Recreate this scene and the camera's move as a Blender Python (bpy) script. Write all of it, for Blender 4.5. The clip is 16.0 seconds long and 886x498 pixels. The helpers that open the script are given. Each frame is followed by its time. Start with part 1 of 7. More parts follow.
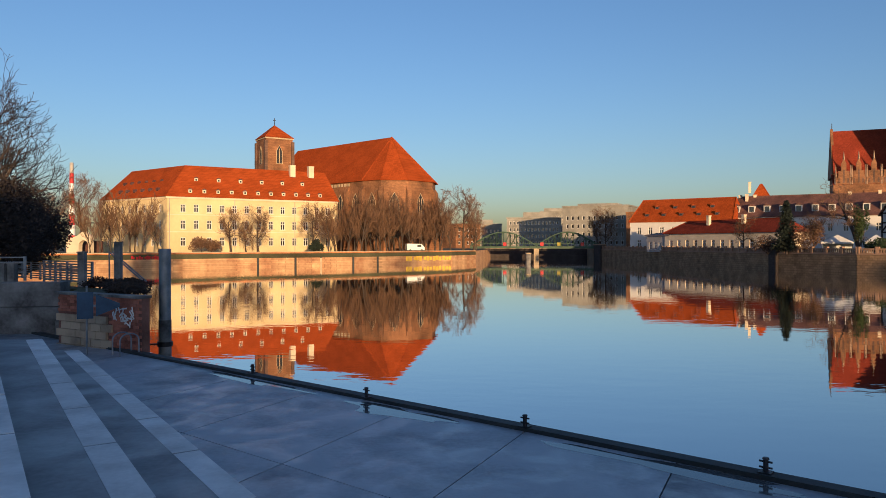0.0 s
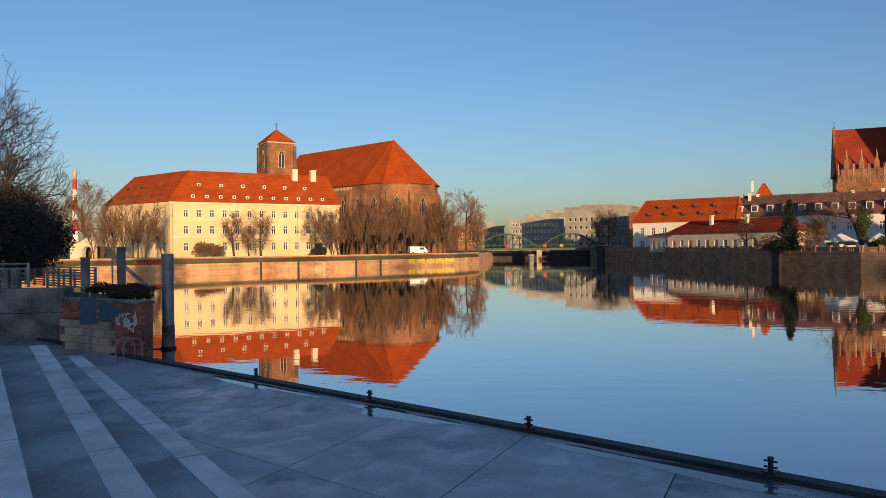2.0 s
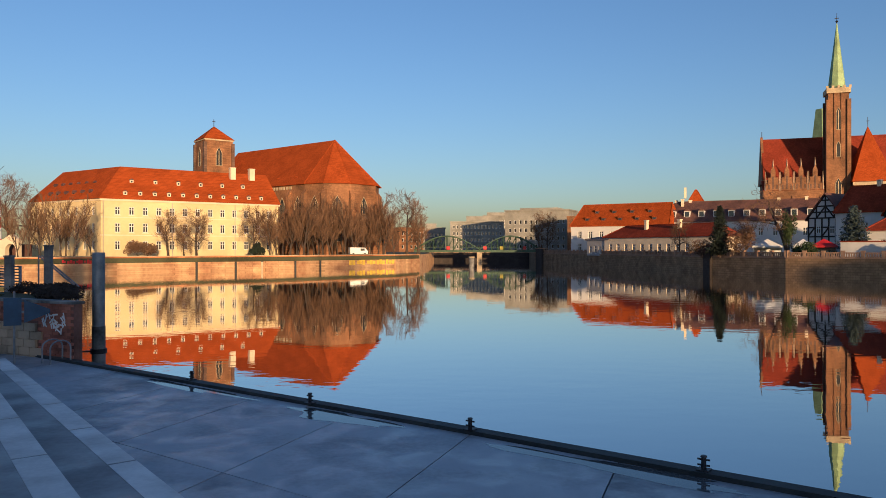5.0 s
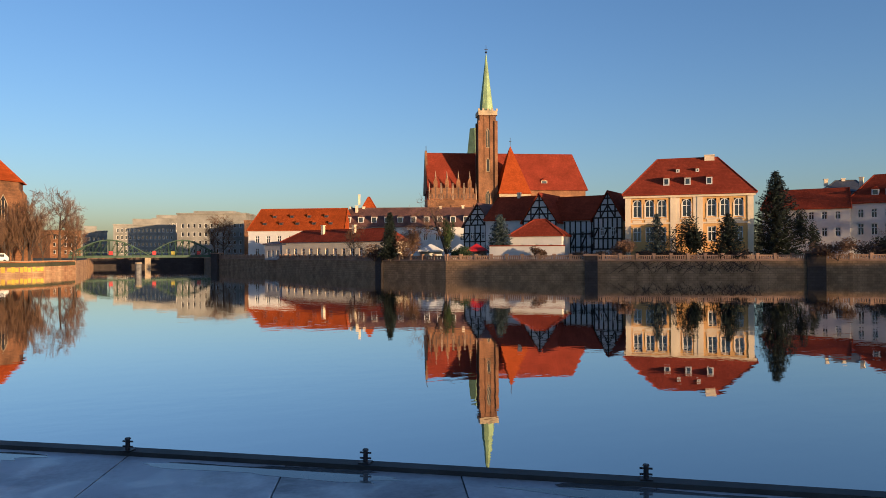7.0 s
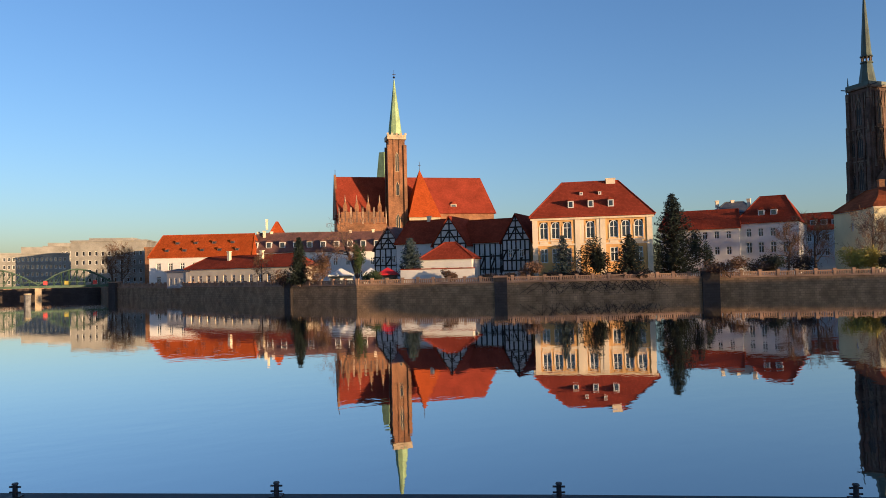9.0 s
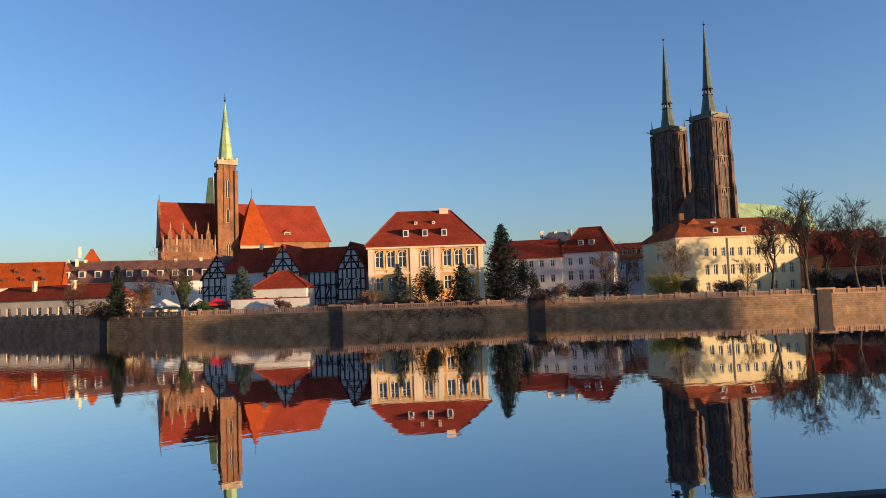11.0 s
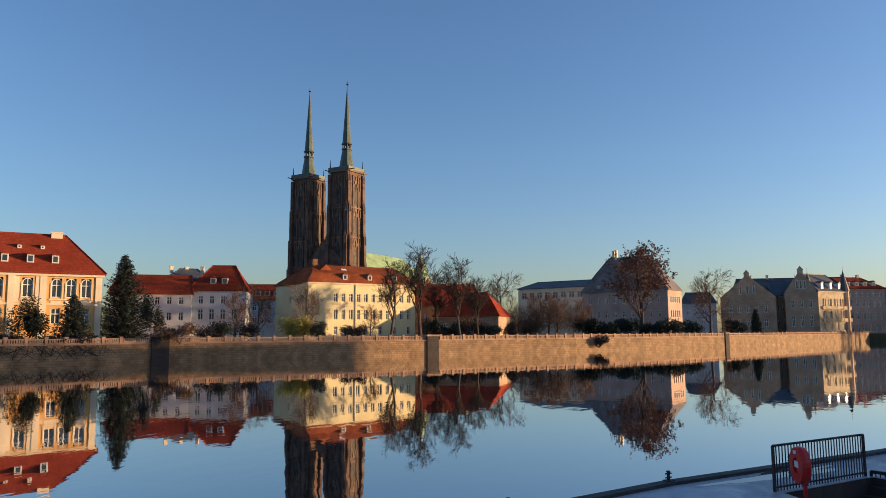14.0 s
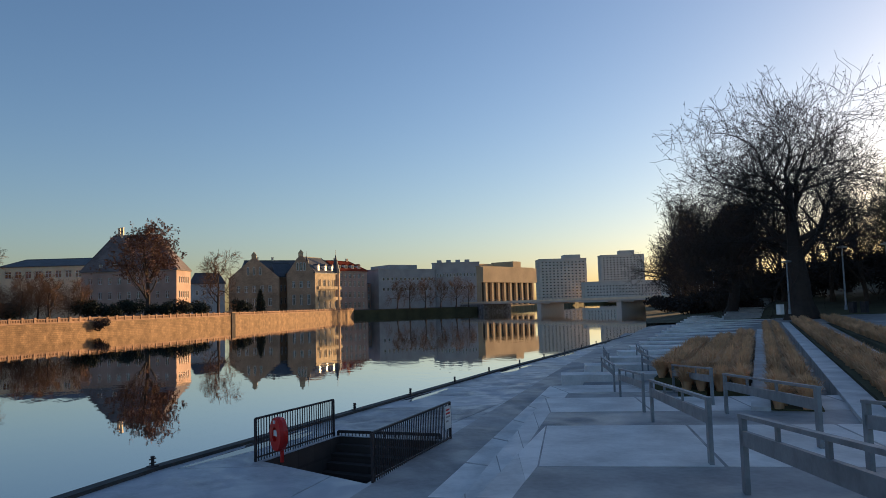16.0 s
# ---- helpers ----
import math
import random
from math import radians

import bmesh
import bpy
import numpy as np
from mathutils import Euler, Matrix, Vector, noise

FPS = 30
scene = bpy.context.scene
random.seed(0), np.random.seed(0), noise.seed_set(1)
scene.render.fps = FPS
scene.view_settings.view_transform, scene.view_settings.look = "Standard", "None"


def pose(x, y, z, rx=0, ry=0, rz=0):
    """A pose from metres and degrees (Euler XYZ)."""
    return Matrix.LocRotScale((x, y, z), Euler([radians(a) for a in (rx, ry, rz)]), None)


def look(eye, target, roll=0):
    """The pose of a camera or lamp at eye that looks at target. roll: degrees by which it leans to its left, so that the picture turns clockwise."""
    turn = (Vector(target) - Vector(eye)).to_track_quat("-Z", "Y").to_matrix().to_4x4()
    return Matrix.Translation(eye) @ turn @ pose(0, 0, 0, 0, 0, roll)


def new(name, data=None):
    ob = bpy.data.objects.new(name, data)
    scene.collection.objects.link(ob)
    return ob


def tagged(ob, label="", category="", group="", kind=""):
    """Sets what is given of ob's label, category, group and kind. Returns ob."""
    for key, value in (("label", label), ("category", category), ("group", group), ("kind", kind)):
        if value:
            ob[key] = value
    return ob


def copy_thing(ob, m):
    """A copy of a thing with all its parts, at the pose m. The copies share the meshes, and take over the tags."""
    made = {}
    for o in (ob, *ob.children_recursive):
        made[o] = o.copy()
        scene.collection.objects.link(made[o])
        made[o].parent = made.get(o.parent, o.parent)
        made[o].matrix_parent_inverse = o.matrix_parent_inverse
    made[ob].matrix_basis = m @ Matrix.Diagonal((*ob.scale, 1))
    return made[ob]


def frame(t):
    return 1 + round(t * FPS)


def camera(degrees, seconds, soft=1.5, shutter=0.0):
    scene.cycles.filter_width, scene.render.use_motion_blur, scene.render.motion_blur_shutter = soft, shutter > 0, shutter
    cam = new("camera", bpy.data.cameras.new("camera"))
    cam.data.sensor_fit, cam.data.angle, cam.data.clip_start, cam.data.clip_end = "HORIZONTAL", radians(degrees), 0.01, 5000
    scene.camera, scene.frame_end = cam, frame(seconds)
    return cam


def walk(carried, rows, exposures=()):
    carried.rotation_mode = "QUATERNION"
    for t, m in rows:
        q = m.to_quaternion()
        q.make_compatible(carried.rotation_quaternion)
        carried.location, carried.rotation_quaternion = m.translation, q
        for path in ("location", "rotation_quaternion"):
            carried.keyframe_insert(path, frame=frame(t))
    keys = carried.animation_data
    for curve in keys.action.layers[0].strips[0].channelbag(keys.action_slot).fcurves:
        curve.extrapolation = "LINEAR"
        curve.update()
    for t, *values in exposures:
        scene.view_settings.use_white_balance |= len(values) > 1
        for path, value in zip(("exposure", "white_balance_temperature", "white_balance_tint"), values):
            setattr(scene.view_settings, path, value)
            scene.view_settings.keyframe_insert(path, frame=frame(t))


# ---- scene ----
cam = camera(62.53, 16.0, soft=0.85)
PATH = [
    (0.0, -0.00, -0.00, 5.00, -0.00, -0.34, 0.00),
    (0.5, -0.00, 0.00, 5.01, 0.25, -0.27, -0.01),
    (1.0, 0.00, -0.00, 4.99, 0.50, -0.17, 0.22),
    (1.5, 0.05, -0.03, 5.00, 0.50, -0.15, 0.40),
    (2.0, 0.02, 0.01, 4.99, 0.22, -0.14, 0.55),
    (2.5, 0.01, 0.01, 4.99, 0.12, -0.06, 0.53),
    (3.0, -0.03, 0.07, 4.99, 0.24, 0.04, 0.51),
    (5.5, -0.04, 0.01, 5.00, -8.90, -0.09, -0.53),
    (6.0, -0.04, -0.03, 5.02, -16.71, -0.15, -0.70),
    (6.5, 0.01, -0.10, 5.01, -23.81, 0.02, -0.31),
    (7.0, 0.13, -0.14, 5.02, -29.29, 0.26, 0.24),
    (7.5, 0.21, -0.17, 5.02, -32.74, 0.77, 0.85),
    (8.0, 0.21, -0.17, 5.03, -34.72, 1.37, 1.10),
    (10.5, 0.01, 0.07, 5.00, -42.18, 3.56, 1.99),
    (11.0, 0.05, 0.11, 4.99, -49.18, 3.91, 1.97),
    (11.5, 0.15, 0.18, 4.99, -59.75, 4.54, 1.45),
    (12.0, 0.33, 0.27, 4.99, -68.34, 5.67, 0.93),
    (12.5, 0.33, 0.27, 4.98, -72.43, 6.72, 0.54),
    (13.0, 0.19, 0.29, 5.00, -74.04, 6.95, 0.38),
    (13.5, 0.22, 0.32, 4.99, -75.31, 6.81, 0.26),
    (14.0, 0.13, 0.32, 5.01, -77.55, 6.55, 0.33),
    (14.5, 0.09, 0.31, 5.02, -81.91, 6.14, 0.58),
    (15.0, 0.16, 0.12, 5.01, -89.18, 5.62, 1.06),
    (15.5, 0.25, -0.06, 4.99, -100.59, 4.87, 1.43),
    (16.0, 0.31, -0.14, 5.01, -114.58, 4.36, 1.63),
]
walk(cam, [(t, pose(x, y, z, 90 + p, r, w)) for t, x, y, z, w, p, r in PATH],
     [(0, 0.64, 5000, 18), (3, 0.64, 5000, 18), (6, 0.7, 4950, 18), (8, 0.95, 4900, 18), (12, 1.06, 4950, 18), (14.5, 1.08, 5150, 18), (16, 0.90, 5400, 18)])

# ---------- light ----------
SUN_BEARING, SUN_HEIGHT = 165.0, 5.5
world = bpy.data.worlds.new("sky")
scene.world = world
world.use_nodes = True
wn = world.node_tree
sky = wn.nodes.new("ShaderNodeTexSky")
sky.sky_type, sky.sun_disc = "NISHITA", False
sky.sun_elevation, sky.sun_rotation = radians(SUN_HEIGHT), radians(SUN_BEARING)
sky.altitude, sky.air_density, sky.dust_density, sky.ozone_density = 100, 1.0, 1.2, 1.7
wn.links.new(sky.outputs[0], wn.nodes["Background"].inputs[0])
wn.nodes["Background"].inputs[1].default_value = 0.102
sun = new("sun", bpy.data.lights.new("sun", "SUN"))
sun.data.energy, sun.data.angle, sun.data.color = 4.4, radians(0.6), (1.0, 0.58, 0.20)
sb, sh = radians(SUN_BEARING), radians(SUN_HEIGHT)
sun.matrix_world = look((math.sin(sb) * 300, math.cos(sb) * 300, 300 * math.tan(sh)), (0, 0, 0))


# ---------- materials ----------
def mat(name, color, rough=0.8, var=0.15, scale=0.6, fine=6.0, bump=0.0, metal=0.0, spec=0.5, rand=0.0, ior=1.45, second=None):
    """A weathered surface: blotches at one scale, grain at another, and relief."""
    m = bpy.data.materials.new(name)
    m.use_nodes = True
    nt = m.node_tree
    b = nt.nodes["Principled BSDF"]
    b.inputs["Roughness"].default_value, b.inputs["Metallic"].default_value = rough, metal
    b.inputs["IOR"].default_value, b.inputs["Specular IOR Level"].default_value = ior, spec
    geo = nt.nodes.new("ShaderNodeNewGeometry")
    n1, n2 = nt.nodes.new("ShaderNodeTexNoise"), nt.nodes.new("ShaderNodeTexNoise")
    n1.inputs["Scale"].default_value, n1.inputs["Detail"].default_value = scale, 6
    n2.inputs["Scale"].default_value, n2.inputs["Detail"].default_value = fine, 4
    for n in (n1, n2):
        nt.links.new(geo.outputs["Position"], n.inputs["Vector"])
    mix = nt.nodes.new("ShaderNodeMix")
    mix.data_type = "RGBA"
    lo = second or tuple(c * (1 - 2.2 * var) for c in color)
    hi = tuple(min(1, c * (1 + 1.4 * var)) for c in color)
    mix.inputs["A"].default_value, mix.inputs["B"].default_value = (*lo, 1), (*hi, 1)
    add = nt.nodes.new("ShaderNodeMath")
    add.operation = "MULTIPLY_ADD"
    nt.links.new(n2.outputs[0], add.inputs[0])
    add.inputs[1].default_value = 0.5
    sub = nt.nodes.new("ShaderNodeMath")
    sub.operation = "MULTIPLY_ADD"
    nt.links.new(n1.outputs[0], sub.inputs[0])
    sub.inputs[1].default_value, sub.inputs[2].default_value = 1.8, -0.65
    nt.links.new(sub.outputs[0], add.inputs[2])
    last = add
    if rand:
        info, ra = nt.nodes.new("ShaderNodeObjectInfo"), nt.nodes.new("ShaderNodeMath")
        ra.operation = "MULTIPLY_ADD"
        nt.links.new(info.outputs["Random"], ra.inputs[0])
        ra.inputs[1].default_value = rand
        nt.links.new(add.outputs[0], ra.inputs[2])
        last = ra
    nt.links.new(last.outputs[0], mix.inputs["Factor"])
    nt.links.new(mix.outputs["Result"], b.inputs["Base Color"])
    if bump:
        bp = nt.nodes.new("ShaderNodeBump")
        bp.inputs["Strength"].default_value, bp.inputs["Distance"].default_value = 0.6, bump
        nt.links.new(n2.outputs[0], bp.inputs["Height"])
        nt.links.new(bp.outputs[0], b.inputs["Normal"])
    return m


def courses(m, width, height, dark=0.55, tilt=False):
    """Lays brick, stone or tile courses over a material, along the height of the place."""
    nt = m.node_tree
    b = nt.nodes["Principled BSDF"]
    geo = nt.nodes.new("ShaderNodeNewGeometry")
    sep, com = nt.nodes.new("ShaderNodeSeparateXYZ"), nt.nodes.new("ShaderNodeCombineXYZ")
    nt.links.new(geo.outputs["Position"], sep.inputs[0])
    s = nt.nodes.new("ShaderNodeMath")
    s.operation = "SUBTRACT"
    nt.links.new(sep.outputs[0], s.inputs[0])
    nt.links.new(sep.outputs[1], s.inputs[1])
    nt.links.new(s.outputs[0], com.inputs[0])
    nt.links.new(sep.outputs[2], com.inputs[1])
    br = nt.nodes.new("ShaderNodeTexBrick")
    br.inputs["Scale"].default_value = 1.0
    br.inputs["Brick Width"].default_value, br.inputs["Row Height"].default_value = width, height
    br.inputs["Mortar Size"].default_value = height * 0.07
    br.inputs["Color1"].default_value, br.inputs["Color2"].default_value = (1, 1, 1, 1), (0.72, 0.72, 0.74, 1)
    br.inputs["Mortar"].default_value = (dark, dark, dark, 1)
    nt.links.new(com.outputs[0], br.inputs["Vector"])
    mul = nt.nodes.new("ShaderNodeMix")
    mul.data_type, mul.blend_type = "RGBA", "MULTIPLY"
    mul.inputs["Factor"].default_value = 1.0
    nt.links.new(b.inputs["Base Color"].links[0].from_socket, mul.inputs["A"])
    nt.links.new(br.outputs["Color"], mul.inputs["B"])
    nt.links.new(mul.outputs["Result"], b.inputs["Base Color"])
    return m


def water_material():
    m = mat("river_water", (0.006, 0.014, 0.018), 0.015, 0.1, 0.05, 0.3, ior=4.0)
    nt = m.node_tree
    b = nt.nodes["Principled BSDF"]
    geo, n1, n2 = (nt.nodes.new("ShaderNodeNewGeometry"), nt.nodes.new("ShaderNodeTexNoise"), nt.nodes.new("ShaderNodeTexNoise"))
    mp = nt.nodes.new("ShaderNodeMapping")
    mp.inputs["Rotation"].default_value = (0, 0, radians(40))
    mp.inputs["Scale"].default_value = (0.5, 1.0, 1.0)
    nt.links.new(geo.outputs["Position"], mp.inputs[0])
    n1.inputs["Scale"].default_value, n1.inputs["Detail"].default_value = 0.9, 3
    n2.inputs["Scale"].default_value, n2.inputs["Detail"].default_value = 0.045, 2
    nt.links.new(mp.outputs[0], n1.inputs["Vector"])
    nt.links.new(mp.outputs[0], n2.inputs["Vector"])
    rng = nt.nodes.new("ShaderNodeMapRange")
    rng.inputs["From Min"].default_value, rng.inputs["From Max"].default_value = 0.45, 0.75
    rng.inputs["To Min"].default_value, rng.inputs["To Max"].default_value = 0.25, 1.0
    nt.links.new(n2.outputs[0], rng.inputs["Value"])
    hm = nt.nodes.new("ShaderNodeMath")
    hm.operation = "MULTIPLY"
    nt.links.new(n1.outputs[0], hm.inputs[0])
    nt.links.new(rng.outputs[0], hm.inputs[1])
    bp = nt.nodes.new("ShaderNodeBump")
    bp.inputs["Strength"].default_value, bp.inputs["Distance"].default_value = 1.0, 0.013
    nt.links.new(hm.outputs[0], bp.inputs["Height"])
    nt.links.new(bp.outputs[0], b.inputs["Normal"])
    b.inputs["Coat Weight"].default_value, b.inputs["Coat IOR"].default_value, b.inputs["Coat Roughness"].default_value = 1.0, 1.8, 0.015
    nt.links.new(bp.outputs[0], b.inputs["Coat Normal"])
    return m


def damp(m, lo, hi, scale=0.5):
    """Damp patches: the roughness wanders between lo and hi."""
    nt = m.node_tree
    geo, n1, r = nt.nodes.new("ShaderNodeNewGeometry"), nt.nodes.new("ShaderNodeTexNoise"), nt.nodes.new("ShaderNodeMapRange")
    n1.inputs["Scale"].default_value, n1.inputs["Detail"].default_value, n1.inputs["Distortion"].default_value = scale, 7, 1.2
    r.inputs["From Min"].default_value, r.inputs["From Max"].default_value = 0.38, 0.62
    r.inputs["To Min"].default_value, r.inputs["To Max"].default_value = lo, hi
    nt.links.new(geo.outputs["Position"], n1.inputs["Vector"])
    nt.links.new(n1.outputs[0], r.inputs["Value"])
    nt.links.new(r.outputs[0], nt.nodes["Principled BSDF"].inputs["Roughness"])
    return m


WATER = water_material()
SOIL = mat("soil_and_turf", (0.075, 0.075, 0.035), 0.95, 0.3, 0.15, 3.0, 0.03)
BED = mat("river_bed", (0.04, 0.04, 0.03), 1.0, 0.2)
DECK = damp(mat("dark_concrete", (0.27, 0.285, 0.31), 0.55, 0.33, 0.6, 9.0, 0.008, rand=0.6), 0.34, 0.64, 1.1)
TREAD = damp(mat("grey_concrete", (0.31, 0.31, 0.31), 0.7, 0.22, 0.7, 9.0, 0.006, rand=0.2), 0.45, 0.85)
LIGHT = mat("pale_concrete", (0.66, 0.65, 0.63), 0.75, 0.17, 0.9, 10.0, 0.006, rand=0.3)
OLDCONC = mat("old_concrete", (0.21, 0.205, 0.195), 0.85, 0.38, 0.9, 8.0, 0.015)
WET = mat("wet_film", (0.10, 0.105, 0.11), 0.06, 0.2, 0.6, 4.0, ior=1.6)
EDGE = mat("dark_edge_timber", (0.035, 0.04, 0.04), 0.7, 0.25, 1.0, 10, 0.004)
IRON = mat("cast_iron", (0.035, 0.035, 0.04), 0.5, 0.3, 2, 20, 0.002, metal=0.4)
STEEL = mat("galvanised_steel", (0.30, 0.32, 0.34), 0.6, 0.15, 3, 20, 0.0, metal=0.85)
RED = mat("red_plastic", (0.5, 0.02, 0.015), 0.35, 0.1, 3, 10)
YELLOWPAINT = mat("yellow_paint", (0.75, 0.50, 0.03), 0.7, 0.12, 1, 6)
WHITEP = mat("white_plate", (0.75, 0.75, 0.72), 0.5, 0.05, 3, 10)
BLUEP = mat("blue_sign_paint", (0.03, 0.075, 0.14), 0.5, 0.2, 2, 10)
REDTILE = courses(mat("red_roof_tiles", (0.41, 0.078, 0.008), 0.9, 0.11, 0.25, 2.5, 0.02, ior=1.12), 0.5, 0.33, 0.6)
DARKTILE = courses(mat("dark_red_roof_tiles", (0.29, 0.052, 0.022), 0.9, 0.13, 0.25, 2.5, 0.02, ior=1.12), 0.5, 0.33, 0.6)
DULLTILE = courses(mat("weathered_roof_tiles", (0.30, 0.085, 0.03), 0.9, 0.2, 0.25, 2.5, 0.02, ior=1.12), 0.5, 0.33, 0.6)
BROWNTILE = courses(mat("brown_roof_tiles", (0.16, 0.075, 0.055), 0.75, 0.25, 0.3, 2.5, 0.02), 0.5, 0.33, 0.6)
SLATE = courses(mat("slate_roof", (0.09, 0.095, 0.105), 0.6, 0.2, 0.3, 2.5, 0.01), 0.5, 0.3, 0.65)
GREYTILE = courses(mat("grey_roof_tiles", (0.20, 0.17, 0.16), 0.75, 0.2, 0.3, 2.5, 0.01), 0.5, 0.33, 0.65)
COPPER = mat("green_copper", (0.30, 0.42, 0.20), 0.6, 0.2, 0.3, 2.0, second=(0.16, 0.22, 0.10))
DARKCOPPER = mat("dull_copper", (0.085, 0.11, 0.085), 0.55, 0.2, 0.3, 2.0)
BRICK = courses(mat("gothic_brick", (0.29, 0.135, 0.055), 0.85, 0.28, 0.25, 2.0, 0.02), 0.6, 0.3, 0.7)
DARKBRICK = courses(mat("dark_brick", (0.165, 0.098, 0.068), 0.85, 0.32, 0.25, 1.6, 0.02), 0.6, 0.3, 0.7)
TOWERSTONE = mat("weathered_tower_stone", (0.20, 0.145, 0.10), 0.9, 0.3, 0.4, 3, 0.02)
SANDSTONE = mat("sandstone", (0.50, 0.39, 0.24), 0.85, 0.2, 0.4, 4, 0.01)
YELLOW = mat("yellow_render", (0.66, 0.52, 0.27), 0.85, 0.1, 0.15, 1.5)
OCHRE = mat("ochre_render", (0.66, 0.38, 0.12), 0.85, 0.09, 0.2, 2)
CREAM = mat("cream_stucco", (0.72, 0.60, 0.42), 0.85, 0.08, 0.3, 2)
WHITE = mat("white_render", (0.62, 0.60, 0.57), 0.85, 0.07, 0.2, 2)
GREY_BLOCK = mat("grey_block_front", (0.27, 0.26, 0.23), 0.85, 0.2, 0.2, 2)
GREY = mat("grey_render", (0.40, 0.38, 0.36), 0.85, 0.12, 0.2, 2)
PINK = mat("pink_render", (0.44, 0.31, 0.245), 0.85, 0.1, 0.2, 2)
BLUEGREY = mat("blue_grey_render", (0.33, 0.40, 0.45), 0.85, 0.1, 0.2, 2)
PALEYELLOW = mat("pale_yellow_render", (0.78, 0.66, 0.36), 0.85, 0.07, 0.2, 2)
TAN = courses(mat("brown_brick_front", (0.50, 0.34, 0.215), 0.85, 0.2, 0.2, 2), 0.6, 0.3, 0.75)
TIMBER = mat("black_timber", (0.035, 0.028, 0.024), 0.8, 0.2, 1, 8)
FRAME = mat("white_window_frame", (0.68, 0.66, 0.62), 0.6, 0.06, 1, 5)
GLASS = mat("window_glass", (0.025, 0.03, 0.035), 0.2, 0.3, 0.3, 1.0, ior=1.9)
GOTHGLASS = mat("leaded_glass", (0.02, 0.022, 0.026), 0.7, 0.3, 0.8, 3.0)
WALLSTONE = courses(mat("quay_stone", (0.32, 0.203, 0.102), 0.9, 0.22, 0.5, 3.0, 0.08), 1.1, 0.45, 0.5)
# Near-black stone: the shade of recesses is put into its colour.
SHADESTONE = courses(mat("shade_dark_stone", (0.06, 0.048, 0.042), 0.9, 0.2, 0.3, 2, 0.03), 1.2, 0.5, 0.6)
SANDSTONEW = courses(mat("old_quay_masonry", (0.55, 0.36, 0.17), 0.9, 0.3, 0.3, 1.6, 0.10, second=(0.30, 0.12, 0.05)), 0.9, 0.4, 0.6)
REDBRICKW = courses(mat("red_quay_brick", (0.62, 0.23, 0.07), 0.9, 0.28, 0.3, 2, 0.03), 0.5, 0.2, 0.7)
BALU = mat("red_sandstone_balustrade", (0.33, 0.205, 0.125), 0.85, 0.2, 0.4, 4, 0.01)
BARK = mat("bark", (0.075, 0.055, 0.042), 0.95, 0.25, 0.8, 6, 0.02)
TWIG = mat("bare_twigs", (0.17, 0.095, 0.05), 0.9, 0.25, 0.5, 3)
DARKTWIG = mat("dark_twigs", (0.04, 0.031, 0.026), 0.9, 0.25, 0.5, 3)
RUSSET = mat("russet_dry_leaves", (0.19, 0.10, 0.065), 0.9, 0.3, 0.5, 3)
NEEDLE = mat("conifer_needles", (0.017, 0.027, 0.016), 0.85, 0.35, 0.6, 4)
BLUENEEDLE = mat("blue_spruce_needles", (0.05, 0.072, 0.07), 0.85, 0.3, 0.6, 4)
WILLOW = mat("yellow_willow_leaves", (0.32, 0.27, 0.035), 0.85, 0.25, 0.6, 4)
IVY = mat("ivy_leaves", (0.05, 0.075, 0.02), 0.8, 0.3, 0.6, 4)
DRYGRASS = mat("dry_ornamental_grass", (0.66, 0.40, 0.21), 0.9, 0.25, 0.5, 5)
GREENSTEEL = mat("green_bridge_steel", (0.05, 0.095, 0.055), 0.6, 0.2, 0.3, 2)
ASPHALT = mat("asphalt", (0.05, 0.05, 0.052), 0.9, 0.15, 0.4, 8)
LIBSTONE = mat("library_sandstone", (0.44, 0.33, 0.20), 0.9, 0.12, 0.1, 1)
# Concrete lightened so that the colour itself gives the distant haze.
HAZEBLD = mat("haze_paled_concrete", (0.55, 0.50, 0.44), 0.9, 0.08, 0.1, 1)


# ---------- building helpers ----------
def B(bearing, d):
    return Vector((math.sin(radians(bearing)) * d, math.cos(radians(bearing)) * d))


def bx(bm, x0, x1, y0, y1, z0, z1, m=None):
    v = [bm.verts.new(p) for p in ((x0, y0, z0), (x1, y0, z0), (x1, y1, z0), (x0, y1, z0), (x0, y0, z1), (x1, y0, z1), (x1, y1, z1), (x0, y1, z1))]
    if m is not None:
        for q in v:
            q.co = m @ q.co
    for f in ((3, 2, 1, 0), (4, 5, 6, 7), (0, 1, 5, 4), (1, 2, 6, 5), (2, 3, 7, 6), (3, 0, 4, 7)):
        bm.faces.new([v[i] for i in f])
    return bm


def prism(bm, pts, z0, z1):
    n = len(pts)
    area = sum(pts[i][0] * pts[(i + 1) % n][1] - pts[(i + 1) % n][0] * pts[i][1] for i in range(n))
    if area < 0:
        pts = list(pts)[::-1]
    lo, hi = [bm.verts.new((p[0], p[1], z0)) for p in pts], [bm.verts.new((p[0], p[1], z1)) for p in pts]
    bm.faces.new(lo[::-1])
    bm.faces.new(hi)
    for i in range(n):
        j = (i + 1) % n
        bm.faces.new((lo[i], lo[j], hi[j], hi[i]))
    return bm


